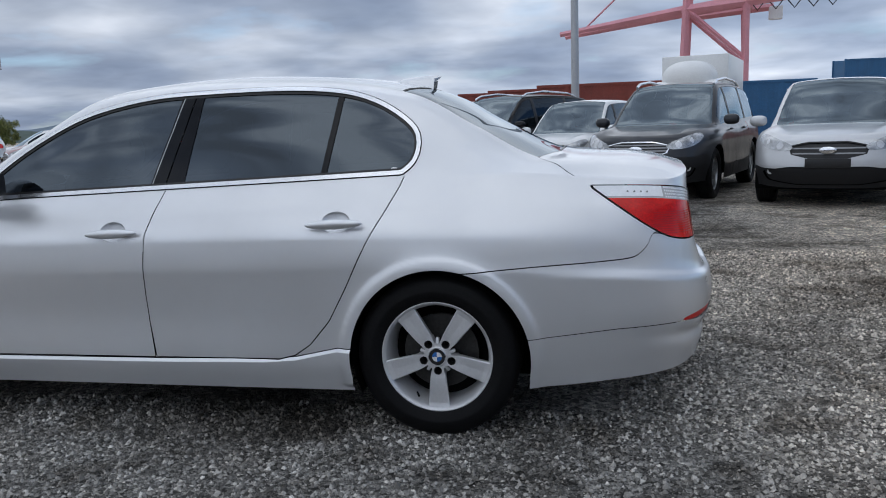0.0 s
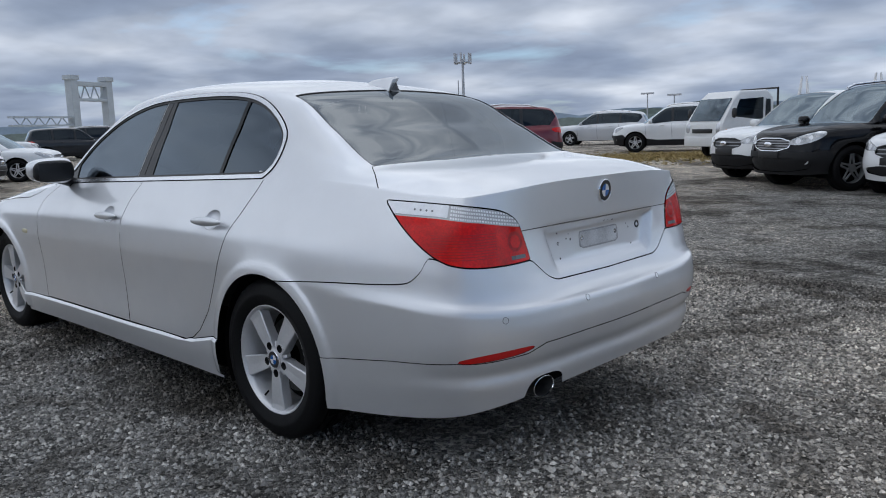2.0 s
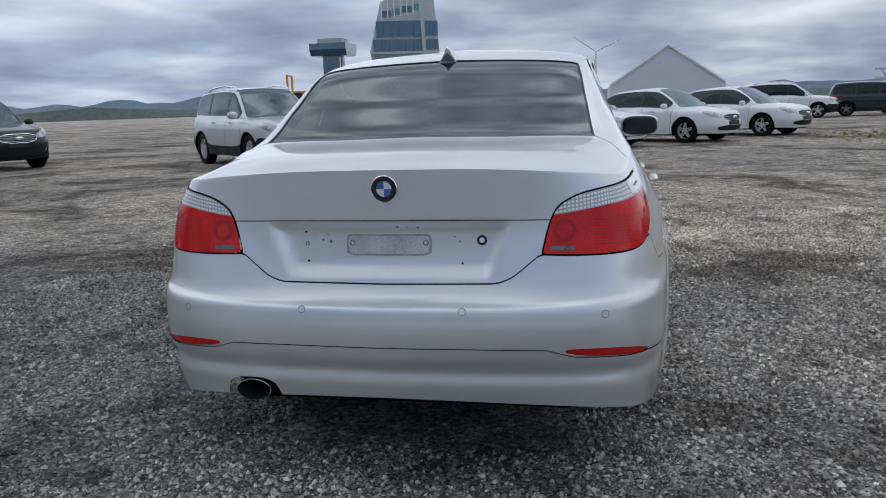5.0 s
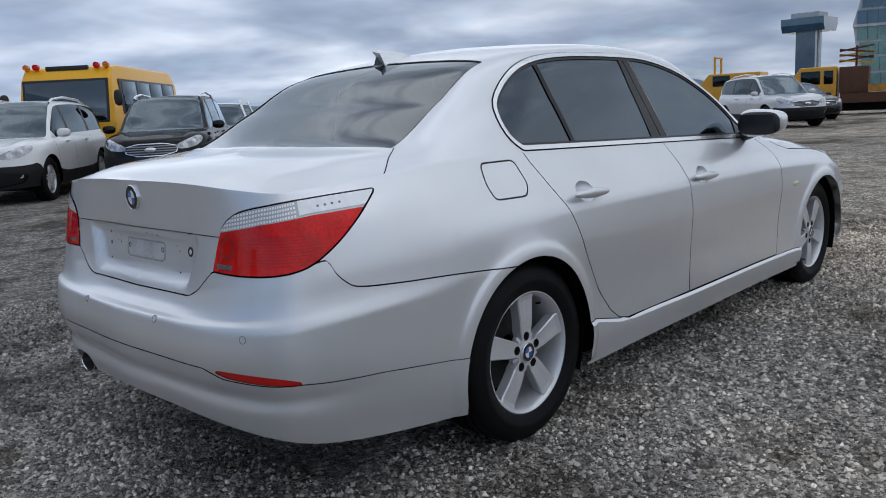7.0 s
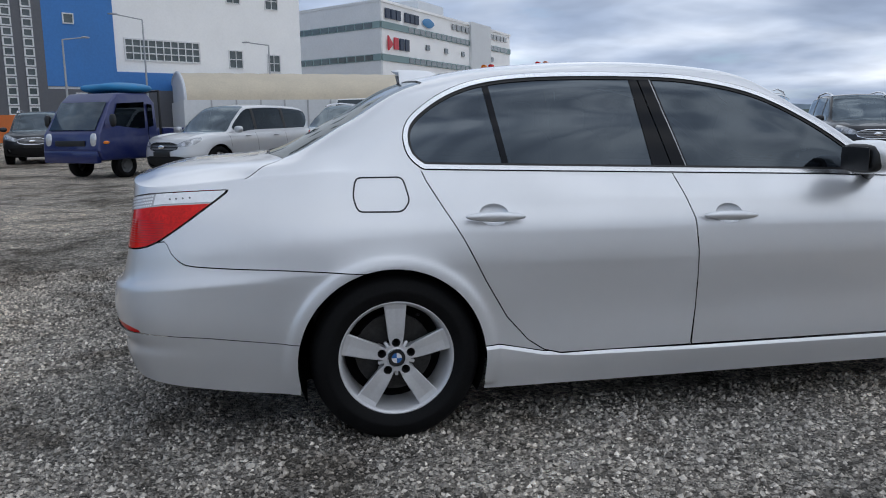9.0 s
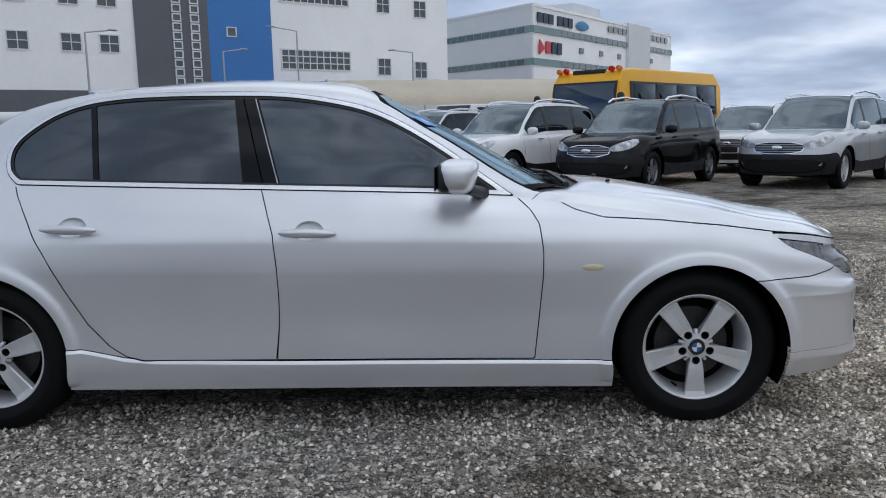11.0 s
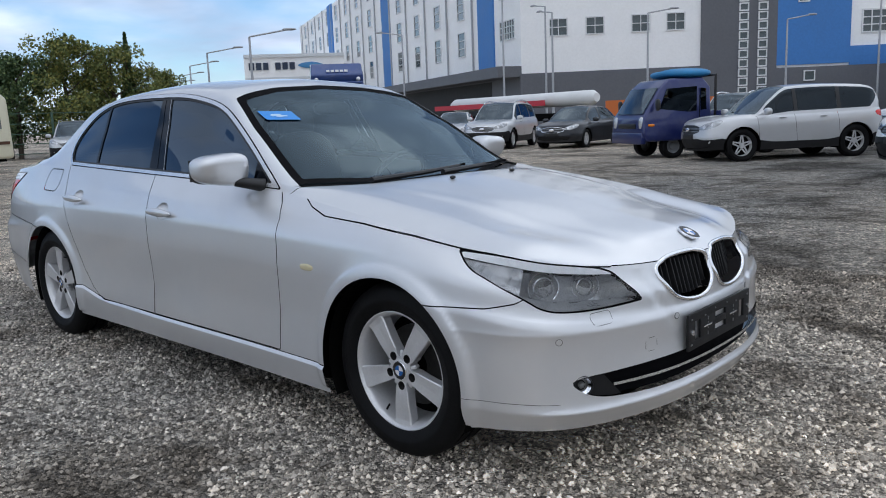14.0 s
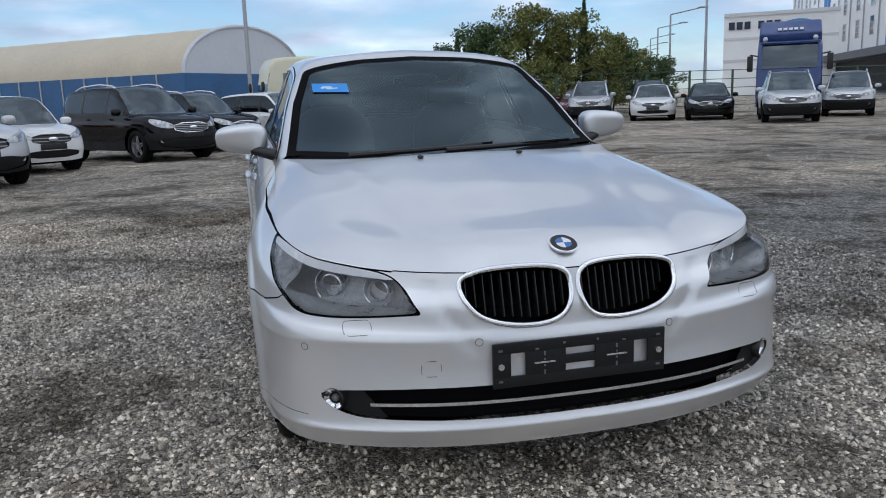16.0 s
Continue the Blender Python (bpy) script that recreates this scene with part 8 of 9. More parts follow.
def pale_building():
    """Grey and white hall with green-grey bands and a sign on it."""
    b = thing("logistics_building", "pale grey warehouse with green-grey bands and rooftop sign", "building")
    C = (11.7, 105.6)
    A, E = (-9.0, 131.0), (41.5, 149.0)
    H = 17.0
    m1, L1 = wall_frame(A, C)
    m2, L2 = wall_frame(C, E)
    bm = bmesh.new()
    pts = [Vector((*A, 0)), Vector((*C, 0)), Vector((*E, 0)), Vector((A[0] + E[0] - C[0], A[1] + E[1] - C[1], 0))]
    lo, hi = [bm.verts.new(p) for p in pts], [bm.verts.new(p + Vector((0, 0, H))) for p in pts]
    bm.faces.new(hi)
    for i in range(4):
        bm.faces.new((lo[i], lo[(i + 1) % 4], hi[(i + 1) % 4], hi[i]))
    bmesh.ops.recalc_face_normals(bm, faces=bm.faces)
    part("wall", bm, WALL_WHITE, b, "white and pale grey walls", smooth=False)
    slab("grey_face", m1, 0, L1, 0, H, 0.12, 0.3, WALL_PALE, b)
    for z in (13.6, 9.3):
        slab("green_band", m1, 0, L1, z, z + 0.9, 0.2, 0.2, STRIPE_GREEN, b)
        slab("green_band", m2, 0, L2, z, z + 0.9, 0.2, 0.2, STRIPE_GREEN, b)
        for k in range(17):
            slab("pane", m1, 1.0 + k * 1.8, 2.5 + k * 1.8, z + 0.08, z + 0.8, 0.24, 0.1, PANE, b)
        for k in range(22):
            slab("pane", m2, 8.0 + k * 1.95, 9.6 + k * 1.95, z + 0.08, z + 0.8, 0.24, 0.1, PANE, b)
    for k in range(14):
        slab("pane", m2, 24 + k * 1.9, 25.5 + k * 1.9, 15.6, 16.5, 0.24, 0.1, PANE, b)
    for k in range(5):
        slab("small_window", m2, 14 + k * 7.0, 15.2 + k * 7.0, 11.6, 12.4, 0.2, 0.15, PANE, b)
    slab("grey_bay", m2, 31.5, 41.0, 0, H + 0.6, 0.5, 1.2, WALL_PALE, b, "grey wall bay")
    slab("roof_block", m2, 20, 30, H, H + 3.0, -4.0, 6.0, WALL_PALE, b)
    slab("parapet", m1, 0, L1, H, H + 0.35, 0.2, 0.4, WALL_PALE, b)
    slab("parapet", m2, 0, L2, H, H + 0.35, 0.2, 0.4, WALL_WHITE, b)
    # sign bars
    u = 1.0
    for k in range(6):
        if k == 3:
            u += 1.1
        slab("sign_bar", m2, u, u + 1.25, 15.0, 16.3, 0.3, 0.2, SIGN_NAVY, b)
        u += 1.6
    part("sign_swoosh", blob((0, 0, 0), (2.2, 0.12, 0.7), 1.6, (16, 10), m=m2 @ Matrix.Translation((u + 3.0, 0.25, 15.6))), SIGN_BLUE, b)
    part("sign_mark", prism_bm([(0, 0), (1.4, 0.9), (0, 2.0)], 0.1, 0.3, m=m2 @ Matrix.Translation((1.4, 0.1, 10.7))), SIGN_RED, b, smooth=False)
    for k in range(3):
        slab("sign_bar", m2, 3.4 + k * 1.7, 4.6 + k * 1.7, 11.0, 12.6, 0.3, 0.2, SIGN_RED if k == 0 else SIGN_NAVY, b)


def far_hall():
    b = thing("distant_warehouse", "white warehouse with rooftop sign far behind the truck", "building")
    m, L = wall_frame((-103.4, 70.0), (-84.0, 96.0))
    H = 11.6
    part("wall", box_bm((L, 30, H), m @ Matrix.Translation((L / 2, -15, H / 2))), WALL_WHITE, b, smooth=False)
    for z in (8.2, 5.0):
        slab("wall_band", m, 0, L, z, z + 0.35, 0.12, 0.1, WALL_PALE, b)
    slab("roof_edge", m, 0, L, H, H + 0.5, 0.3, 0.6, WALL_PALE, b)
    u = 0.7
    for k in range(6):
        if k == 3:
            u += 0.8
        slab("sign_bar", m, u, u + 0.82, 9.7, 10.8, 0.2, 0.15, SIGN_NAVY, b)
        u += 1.1
    part("sign_swoosh", blob((0, 0, 0), (2.0, 0.1, 0.5), 1.6, (16, 10), m=m @ Matrix.Translation((u + 2.2, 0.2, 10.3))), SIGN_BLUE, b)


def arch_tent(A, B, width, wall_h, rise, label, base_mat, ribs=14):
    """A long fabric hall with a round roof from A to B."""
    t = thing("storage_tent", label, "warehouse tent")
    m, L = wall_frame(A, B)
    arc = [(0, wall_h)] + [(-width * 0.5 * (1 - math.cos(math.pi * k / 20)), wall_h + rise * math.sin(math.pi * k / 20)) for k in range(1, 20)] + [(-width, wall_h)]
    bm = bmesh.new()
    rows = []
    for i in range(ribs * 2 + 1):
        dz = -0.05 if i % 2 else 0.0
        rows.append([bm.verts.new(m @ Vector((L * i / (ribs * 2), y, z + dz))) for y, z in arc])
    for p, q in zip(rows, rows[1:]):
        for k in range(len(arc) - 1):
            bm.faces.new((p[k], p[k + 1], q[k + 1], q[k]))
    bmesh.ops.recalc_face_normals(bm, faces=bm.faces)
    part("fabric_roof", bm, TENT, t, "pale fabric roof")
    for u in (0.0, L):
        bm = bmesh.new()
        bm.faces.new([bm.verts.new(m @ Vector((u, y, z))) for y, z in [(0, 0)] + arc + [(-width, 0)]])
        part("end_wall", bm, TENT_WHITE, t, "white fabric end wall", smooth=False)
        part("end_base", box_bm((0.3, width + 0.3, wall_h), m @ Matrix.Translation((u, -width / 2, wall_h / 2))), base_mat, t, smooth=False)
        rim = [m @ Vector((u, y, z)) for y, z in arc]
        part("end_rim", tube_bm(rim, 0.12, 6), TENT_WHITE, t)
    slab("side_wall", m, 0, L, 0, wall_h, 0.08, 0.2, base_mat, t)
    slab("side_wall", m, 0, L, 0, wall_h, -width + 0.1, 0.2, base_mat, t)
    for k in range(ribs + 1):
        slab("wall_post", m, L * k / ribs - 0.06, L * k / ribs + 0.06, 0, wall_h, 0.14, 0.1, STEEL, t)
    return t


white_building()
pale_building()
far_hall()
arch_tent((-8.5, 60.5), (17.5, 66.5), 12, 3.0, 2.4, "long pale fabric storage tent before the warehouses", WALL_PALE)
arch_tent((-65.2, -27.5), (-46.0, -4.4), 12.0, 3.2, 3.1, "round-roofed cream storage tent with blue base walls", BASE_BLUE)


def lamp_post(x, y, h, arm_heading, arm=2.2, double=False):
    p = thing("street_lamp", "grey steel street lamp with a long arm", "street lamp", Matrix.Translation((x, y, 0)), group="yard lamp posts")
    part("post", tube_bm([(0, 0, 0), (0, 0, h * 0.5), (0, 0, h)], [0.10, 0.08, 0.06], 10), STEEL, p)
    a = radians(arm_heading)
    e = (arm * math.cos(a), arm * math.sin(a), h + 0.35)
    part("arm", tube_bm([(0, 0, h), e], 0.045, 8), STEEL, p)
    part("lamp_head", blob(e, (0.38, 0.16, 0.07), 2.6, (14, 8), m=Matrix.Rotation(a, 4, "Z")), STEEL, p)
    return p


# lamp posts along the road and before the white wall
for x, y, h, hd in ((-46.4, 28.7, 6.4, 50), (-33.0, 23.2, 6.0, 50), (-60.0, 35.2, 6.6, 50), (-73.0, 41.5, 6.6, 50), (-86.0, 48.0, 6.6, 50), (-99, 54, 6.6, 50),
                    (-29.0, 46.5, 8.4, 150), (-23.5, 50.5, 8.0, 60), (-16.2, 57.5, 7.2, 60), (-12.0, 65.0, 9.5, 200), (-2.2, 66.0, 7.6, 150), (-31.0, 48.5, 9.2, 150), (-35.5, 49.0, 10.5, 60), (-45, 47, 8.4, 200)):
    lamp_post(x, y, h, hd)
# plain tall poles
for x, y, h, r in ((0.32, -28.0, 12.0, 0.16), (-44.3, -0.5, 12.0, 0.13)):
    p = thing("tall_pole", "tall plain grey light pole", "pole", Matrix.Translation((x, y, 0)))
    part("pole", tube_bm([(0, 0, 0), (0, 0, h)], [r, r * 0.8], 12), STEEL, p)


def lattice_mast(x, y, h):
    p = thing("antenna_mast", "slim antenna mast with a platform of aerials", "mast", Matrix.Translation((x, y, 0)))
    part("pole", tube_bm([(0, 0, 0), (0, 0, h)], [0.22, 0.14], 10), STEEL, p)
    part("ladder", tube_bm([(0.8, 0, 0), (0.8, 0, h * 0.72)], 0.07, 6), STEEL, p)
    part("platform", lathe_bm([(0.2, h - 0.5), (1.0, h - 0.5), (1.0, h - 0.4), (0.2, h - 0.4)], 16, axis="z"), STEEL, p)
    for k in range(6):
        a = math.pi * k / 3
        part("aerial", box_bm((0.18, 0.18, 1.3), Matrix.Translation((1.0 * math.cos(a), 1.0 * math.sin(a), h))), STEEL, p)


lattice_mast(62.0, -70.0, 9.0)


def container(x, y, z, heading, mat, length=12.2):
    c = thing("shipping_container", "rust red corrugated shipping container" if mat is CONT_RED else "blue corrugated shipping container", "container",
              Matrix.Translation((x, y, z)) @ Matrix.Rotation(radians(heading), 4, "Z"), group="stacked containers")
    n = int(length / 0.14)
    pts = []
    for s in (1, -1):
        line = []
        for k in range(n + 1):
            u = -length / 2 + length * k / n
            line.append((u, s * (1.2 + (0.03 if (k // 2) % 2 else 0.0))))
        pts += line if s > 0 else line[::-1]
    bm = bmesh.new()
    lo, hi = [bm.verts.new((u, v, 0.12)) for u, v in pts], [bm.verts.new((u, v, 2.5)) for u, v in pts]
    bm.faces.new(hi)
    for i in range(len(pts)):
        j = (i + 1) % len(pts)
        bm.faces.new((lo[i], lo[j], hi[j], hi[i]))
    bmesh.ops.recalc_face_normals(bm, faces=bm.faces)
    part("corrugated_box", bm, mat, c, smooth=False)
    for u in (-length / 2, length / 2):
        for v in (-1.2, 1.2):
            part("corner_post", box_bm((0.16, 0.10, 2.6), Matrix.Translation((u, v, 1.3))), mat, c, smooth=False)
    for v in (-1.22, 1.22):
        for zz in (0.06, 2.54):
            part("rail", box_bm((length, 0.08, 0.12), Matrix.Translation((0, v, zz))), mat, c, smooth=False)
        part("marking", box_bm((0.9, 0.02, 0.5), Matrix.Translation((-length * 0.36, v * 1.03, 1.9))), FRAME_WHITE, c, smooth=False)
    return c


for x, y, hd in ((-1.0, -32.5, 3), (1.6, -36.0, 2), (3.6, -39.0, 2)):
    container(x, y, 0, hd, CONT_RED, 6.1)
container(-7.5, -38.0, 0.0, 4, CONT_BLUE, 6.1)
for x, z, mt in ((-24.0, 0, CONT_BLUE), (-24.0, 2.6, CONT_BLUE), (-33.5, 0, CONT_RED), (-33.5, 2.6, CONT_RED), (-40, 0, CONT_RED), (-40, 2.6, CONT_RED)):
    container(x, -72.0, z, 8, mt, 6.1 if x > -30 else 12.2)


def gantry(x, y, heading, label, mat, k=1.0):
    """Quay crane: four legs, cross ties, boom and back stay."""
    c = thing("gantry_crane", label, "crane", Matrix.Translation((x, y, 0)) @ Matrix.Rotation(radians(heading), 4, "Z") @ Matrix.Scale(k, 4))
    for lx in (0, 11.5):
        for ly in (0, 14):
            part("leg", tube_bm([(lx, ly, 0), (lx + (0.9 if lx == 0 else 0), ly, 22), (lx + 2.2, ly, 38)], [0.75, 0.65, 0.55], 4), mat, c)
    for ly in (0, 14):
        part("brace", tube_bm([(0.6, ly, 21), (12, ly, 10.5)], 0.4, 4), mat, c)
        part("tie", tube_bm([(0, ly, 10.5), (11.5, ly, 10.5)], 0.55, 4), mat, c)
        part("upper_tie", tube_bm([(0.6, ly, 20.5), (17, ly, 21.5)], 0.7, 4), mat, c)
    for lx in (0.5, 12):
        part("portal_beam", tube_bm([(lx, 0, 20.5), (lx, 14, 20.5)], 0.7, 4), mat, c)
    for ly in (4, 10):
        part("boom", tube_bm([(-24, ly, 18.0), (0, ly, 21), (30, ly, 24)], [0.5, 0.8, 0.8], 4), mat, c)
    for q in range(9):
        part("boom_tie", tube_bm([(-22 + q * 5.5, 4, 18.2 + q * 0.68), (-22 + q * 5.5, 10, 18.2 + q * 0.68)], 0.22, 4), mat, c)
    part("stay", tube_bm([(-20, 7, 18.6), (2, 7, 38)], 0.18, 4), mat, c)
    part("stay", tube_bm([(28, 7, 24), (2, 7, 38)], 0.18, 4), mat, c)
    part("machine_house", box_bm((6, 7, 4), Matrix.Translation((10, 7, 25.5)), bevel=0.2), mat, c)
    part("cabin", box_bm((2.4, 2.2, 2.4), Matrix.Translation((17, 7, 19.5)), bevel=0.2), FRAME_WHITE, c)
    for q in range(5):
        part("festoon", tube_bm([(12 + q * 3.2, 3, 21.8), (13.6 + q * 3.2, 3, 19.8), (15.2 + q * 3.2, 3, 21.9)], 0.12, 4), BLACK_MATT, c)


gantry(-14.8, -146.0, 172, "pale red quay gantry crane over the containers", CRANE_RED, 0.93)


def box_truck():
    """White truck with a rounded wind deflector and box body."""
    t = thing("box_truck", "white box truck with a roof wind deflector", "truck", Matrix.Translation((-3.2, -22.0, 0)) @ Matrix.Rotation(radians(75), 4, "Z"))
    shell_box("cab", [(-1.6, 0.5), (0.15, 0.5), (0.2, 1.1), (0.0, 2.0), (-0.3, 2.2), (-1.6, 2.2)], 0.98, VAN_WHITE, t, bevel=0.06)
    part("deflector", blob((-0.85, 0, 2.2), (0.80, 0.85, 0.62), 2.4, (24, 16)), VAN_WHITE, t, "white rounded roof deflector")
    part("box_body", box_bm((4.6, 2.1, 2.2), Matrix.Translation((-4.1, 0, 1.95)), bevel=0.04), VAN_WHITE, t, "white box body")
    part("windscreen", box_bm((0.03, 1.7, 0.75), Matrix.Translation((0.10, 0, 1.6)) @ pose(0, 0, 0, 0, -12, 0), bevel=0.01), GLASS_CLEAR, t)
    part("chassis", box_bm((6.2, 0.9, 0.25), Matrix.Translation((-3.2, 0, 0.65))), LINER, t)
    wheel_pair(t, -0.75, 0.95, 0.36)
    wheel_pair(t, -4.9, 0.95, 0.36)


def small_truck(x, y, heading, mat, label, tarp=False, k=1.0, name="pickup_truck"):
    """Light cab-over truck with a drop-side bed."""
    t = thing(name, label, "truck", Matrix.Translation((x, y, 0)) @ Matrix.Rotation(radians(heading), 4, "Z") @ Matrix.Scale(k, 4))
    shell_box("cab", [(-1.35, 0.42), (0.42, 0.42), (0.52, 0.62), (0.48, 1.0), (0.02, 1.72), (-0.22, 1.92), (-1.15, 1.94), (-1.35, 1.7)], 0.86, mat, t, tumble=0.14, bevel=0.06)
    part("windscreen", box_bm((0.03, 1.38, 0.74), Matrix.Translation((0.245, 0, 1.40)) @ pose(0, 0, 0, 0, -32.5, 0), bevel=0.012), GLASS_CLEAR, t)
    for s in (1, -1):
        part("side_window", prism_bm([(-0.95, 1.12), (0.12, 1.06), (-0.15, 1.68), (-0.95, 1.72)], 0.79 * s, 0.812 * s), GLASS_CAR, t, smooth=False)
        part("rear_quarter_window", prism_bm([(-1.22, 1.16), (-1.06, 1.14), (-1.06, 1.68), (-1.20, 1.66)], 0.79 * s, 0.812 * s), GLASS_CAR, t, smooth=False)
        part("headlamp", blob((0.46, 0.68 * s, 0.86), (0.06, 0.11, 0.17), 2.6, (14, 10)), LAMP_CLEAR, t)
        part("indicator", blob((0.30, 0.865 * s, 0.82), (0.09, 0.012, 0.035), 2.4, (12, 8)), AMBER, t)
        part("mirror", blob((0.20, 1.0 * s, 1.30), (0.05, 0.08, 0.14), 3, (12, 10)), BLACK_TRIM, t)
        part("bed_side", box_bm((2.75, 0.05, 0.38), Matrix.Translation((-2.85, 0.84 * s, 0.92)), bevel=0.01), mat, t)
        part("door_line", box_bm((0.012, 0.012, 1.0), Matrix.Translation((-1.0, 0.858 * s, 1.0))), BLACK_GAP, t)
    part("bumper", box_bm((0.14, 1.62, 0.28), Matrix.Translation((0.48, 0, 0.50)), bevel=0.04), mat, t)
    part("grille", box_bm((0.03, 0.9, 0.12), Matrix.Translation((0.515, 0, 0.80)), bevel=0.01), BLACK_TRIM, t)
    part("bed_floor", box_bm((2.8, 1.66, 0.10), Matrix.Translation((-2.85, 0, 0.72)), bevel=0.01), mat, t)
    part("tailgate", box_bm((0.05, 1.66, 0.38), Matrix.Translation((-4.24, 0, 0.92)), bevel=0.01), mat, t)
    part("head_rail", tube_bm([(-1.48, -0.78, 0.75), (-1.48, -0.78, 1.98), (-1.48, 0.78, 1.98), (-1.48, 0.78, 0.75)], 0.035, 8), BLACK_TRIM, t)
    part("chassis", box_bm((4.2, 0.8, 0.22), Matrix.Translation((-1.9, 0, 0.52))), LINER, t)
    wheel_pair(t, -0.35, 0.80, 0.30)
    wheel_pair(t, -3.0, 0.80, 0.28)
    if tarp:
        part("rolled_tarp", blob((-0.95, 0, 2.05), (0.62, 0.80, 0.12), 2.8, (28, 16), fn=lambda p: (p.x, p.y, p.z + 0.25 * math.sin(p.y * 5) * 0.4)), TARP_BLUE, t, "blue tarpaulin bundle on the roof")
    return t


def tractor():
    t = thing("tractor_truck", "dark blue tractor truck with a tall cab", "truck", Matrix.Translation((-22.3, 20.3, 0)) @ Matrix.Rotation(radians(-36), 4, "Z"))
    mat = car_paint("tractor_blue", (0.016, 0.050, 0.19), metal=0.2)
    shell_box("cab", [(-2.2, 0.7), (0.0, 0.7), (0.06, 1.2), (0.0, 2.0), (-0.16, 2.75), (-0.45, 3.0), (-2.2, 3.0)], 1.22, mat, t, tumble=0.04, bevel=0.08)
    shell_box("roof_fairing", [(-2.2, 2.9), (-0.35, 2.9), (-0.25, 3.25), (-0.6, 3.75), (-2.2, 3.85)], 1.16, mat, t, tumble=0.05, bevel=0.08)
    part("windscreen", box_bm((0.04, 2.05, 0.98), Matrix.Translation((-0.055, 0, 2.36)) @ pose(0, 0, 0, 0, -10, 0), bevel=0.02), GLASS_CLEAR, t)
    part("sun_visor", box_bm((0.16, 2.2, 0.07), Matrix.Translation((-0.06, 0, 2.90)) @ pose(0, 0, 0, 0, 20, 0), bevel=0.03), mat, t)
    part("grille", box_bm((0.05, 1.5, 0.55), Matrix.Translation((0.06, 0, 1.35)), bevel=0.02), BLACK_TRIM, t)
    part("grille_bar", box_bm((0.04, 1.55, 0.06), Matrix.Translation((0.09, 0, 1.62)), bevel=0.01), CHROME, t)
    part("bumper", box_bm((0.35, 2.4, 0.5), Matrix.Translation((-0.05, 0, 0.62)), bevel=0.06), mat, t)
    for k in range(5):
        part("fairing_bar", box_bm((0.02, 0.14, 0.10), Matrix.Translation((-0.30, -0.4 + 0.2 * k, 3.42)) @ pose(0, 0, 0, 0, -30, 0)), FRAME_WHITE, t)
    for s in (1, -1):
        part("headlamp", box_bm((0.10, 0.36, 0.24), Matrix.Translation((0.06, 0.95 * s, 0.72)), bevel=0.03), LAMP_CLEAR, t)
        part("roof_lamp", blob((-0.28, 0.92 * s, 3.05), (0.08, 0.10, 0.10), 2.2, (14, 10)), LAMP_CLEAR, t)
        part("mirror", box_bm((0.14, 0.22, 0.62), Matrix.Translation((0.12, 1.46 * s, 2.1)), bevel=0.04), BLACK_TRIM, t)
        part("mirror_arm", tube_bm([(-0.1, 1.2 * s, 2.4), (0.1, 1.46 * s, 2.45)], 0.03, 6), BLACK_TRIM, t)
        part("side_window", box_bm((0.9, 0.03, 0.7), Matrix.Translation((-0.85, 1.18 * s, 2.2)), bevel=0.02), GLASS_CAR, t)
    part("chassis", box_bm((6.0, 1.0, 0.35), Matrix.Translation((-3.0, 0, 0.85))), LINER, t)
    wheel_pair(t, -1.2, 1.15, 0.50)
    wheel_pair(t, -4.6, 1.15, 0.50)


TRUCK_RUSTY = simple("rusty_yellow", (0.42, 0.20, 0.03), rough=0.7, vary=0.55, scale=4)


def works_truck():
    """Yellow road works truck with an arrow board on its bed."""
    t = thing("works_truck", "yellow works truck with a folded arrow board and rusty bed", "truck", Matrix.Translation((34.5, 10.4, 0)) @ Matrix.Rotation(radians(103), 4, "Z"))
    shell_box("cab", [(-1.5, 0.6), (0.2, 0.6), (0.3, 1.0), (0.1, 1.8), (-0.1, 2.05), (-1.5, 2.05)], 0.95, TRUCK_YELLOW, t, bevel=0.06)
    for s in (1, -1):
        part("side_window", box_bm((0.75, 0.03, 0.55), Matrix.Translation((-0.5, 0.93 * s, 1.6)), bevel=0.02), GLASS_CAR, t)
        part("rear_side_window", box_bm((0.35, 0.03, 0.55), Matrix.Translation((-1.2, 0.93 * s, 1.6)), bevel=0.02), GLASS_CAR, t)
        part("bed_side", box_bm((2.8, 0.06, 0.30), Matrix.Translation((-4.1, 0.95 * s, 1.08))), TRUCK_RUSTY, t)
    part("windscreen", box_bm((0.03, 1.6, 0.7), Matrix.Translation((0.18, 0, 1.5)) @ pose(0, 0, 0, 0, -14, 0)), GLASS_CLEAR, t)
    part("bed", box_bm((3.9, 1.9, 0.40), Matrix.Translation((-3.6, 0, 0.70))), RUST, t)
    part("machine_box", box_bm((1.1, 1.7, 1.1), Matrix.Translation((-2.15, 0, 1.45)), bevel=0.05), RUST, t)
    for k in range(6):
        part("board_bar", box_bm((1.3, 0.06, 0.07), Matrix.Translation((-2.2, 0.4, 2.20 + 0.11 * k)) @ pose(0, 0, 0, 0, 8 if k % 2 else -8, 0)), TRUCK_YELLOW if k % 3 == 0 else RUST, t)
    part("board_post", tube_bm([(-2.2, 0.4, 2.0), (-2.2, 0.4, 2.85)], 0.05, 6), RUST, t)
    part("chassis", box_bm((5.6, 1.7, 0.5), Matrix.Translation((-2.7, 0, 0.42))), LINER, t)
    wheel_pair(t, -0.6, 0.9, 0.38)
    wheel_pair(t, -4.5, 0.9, 0.38)


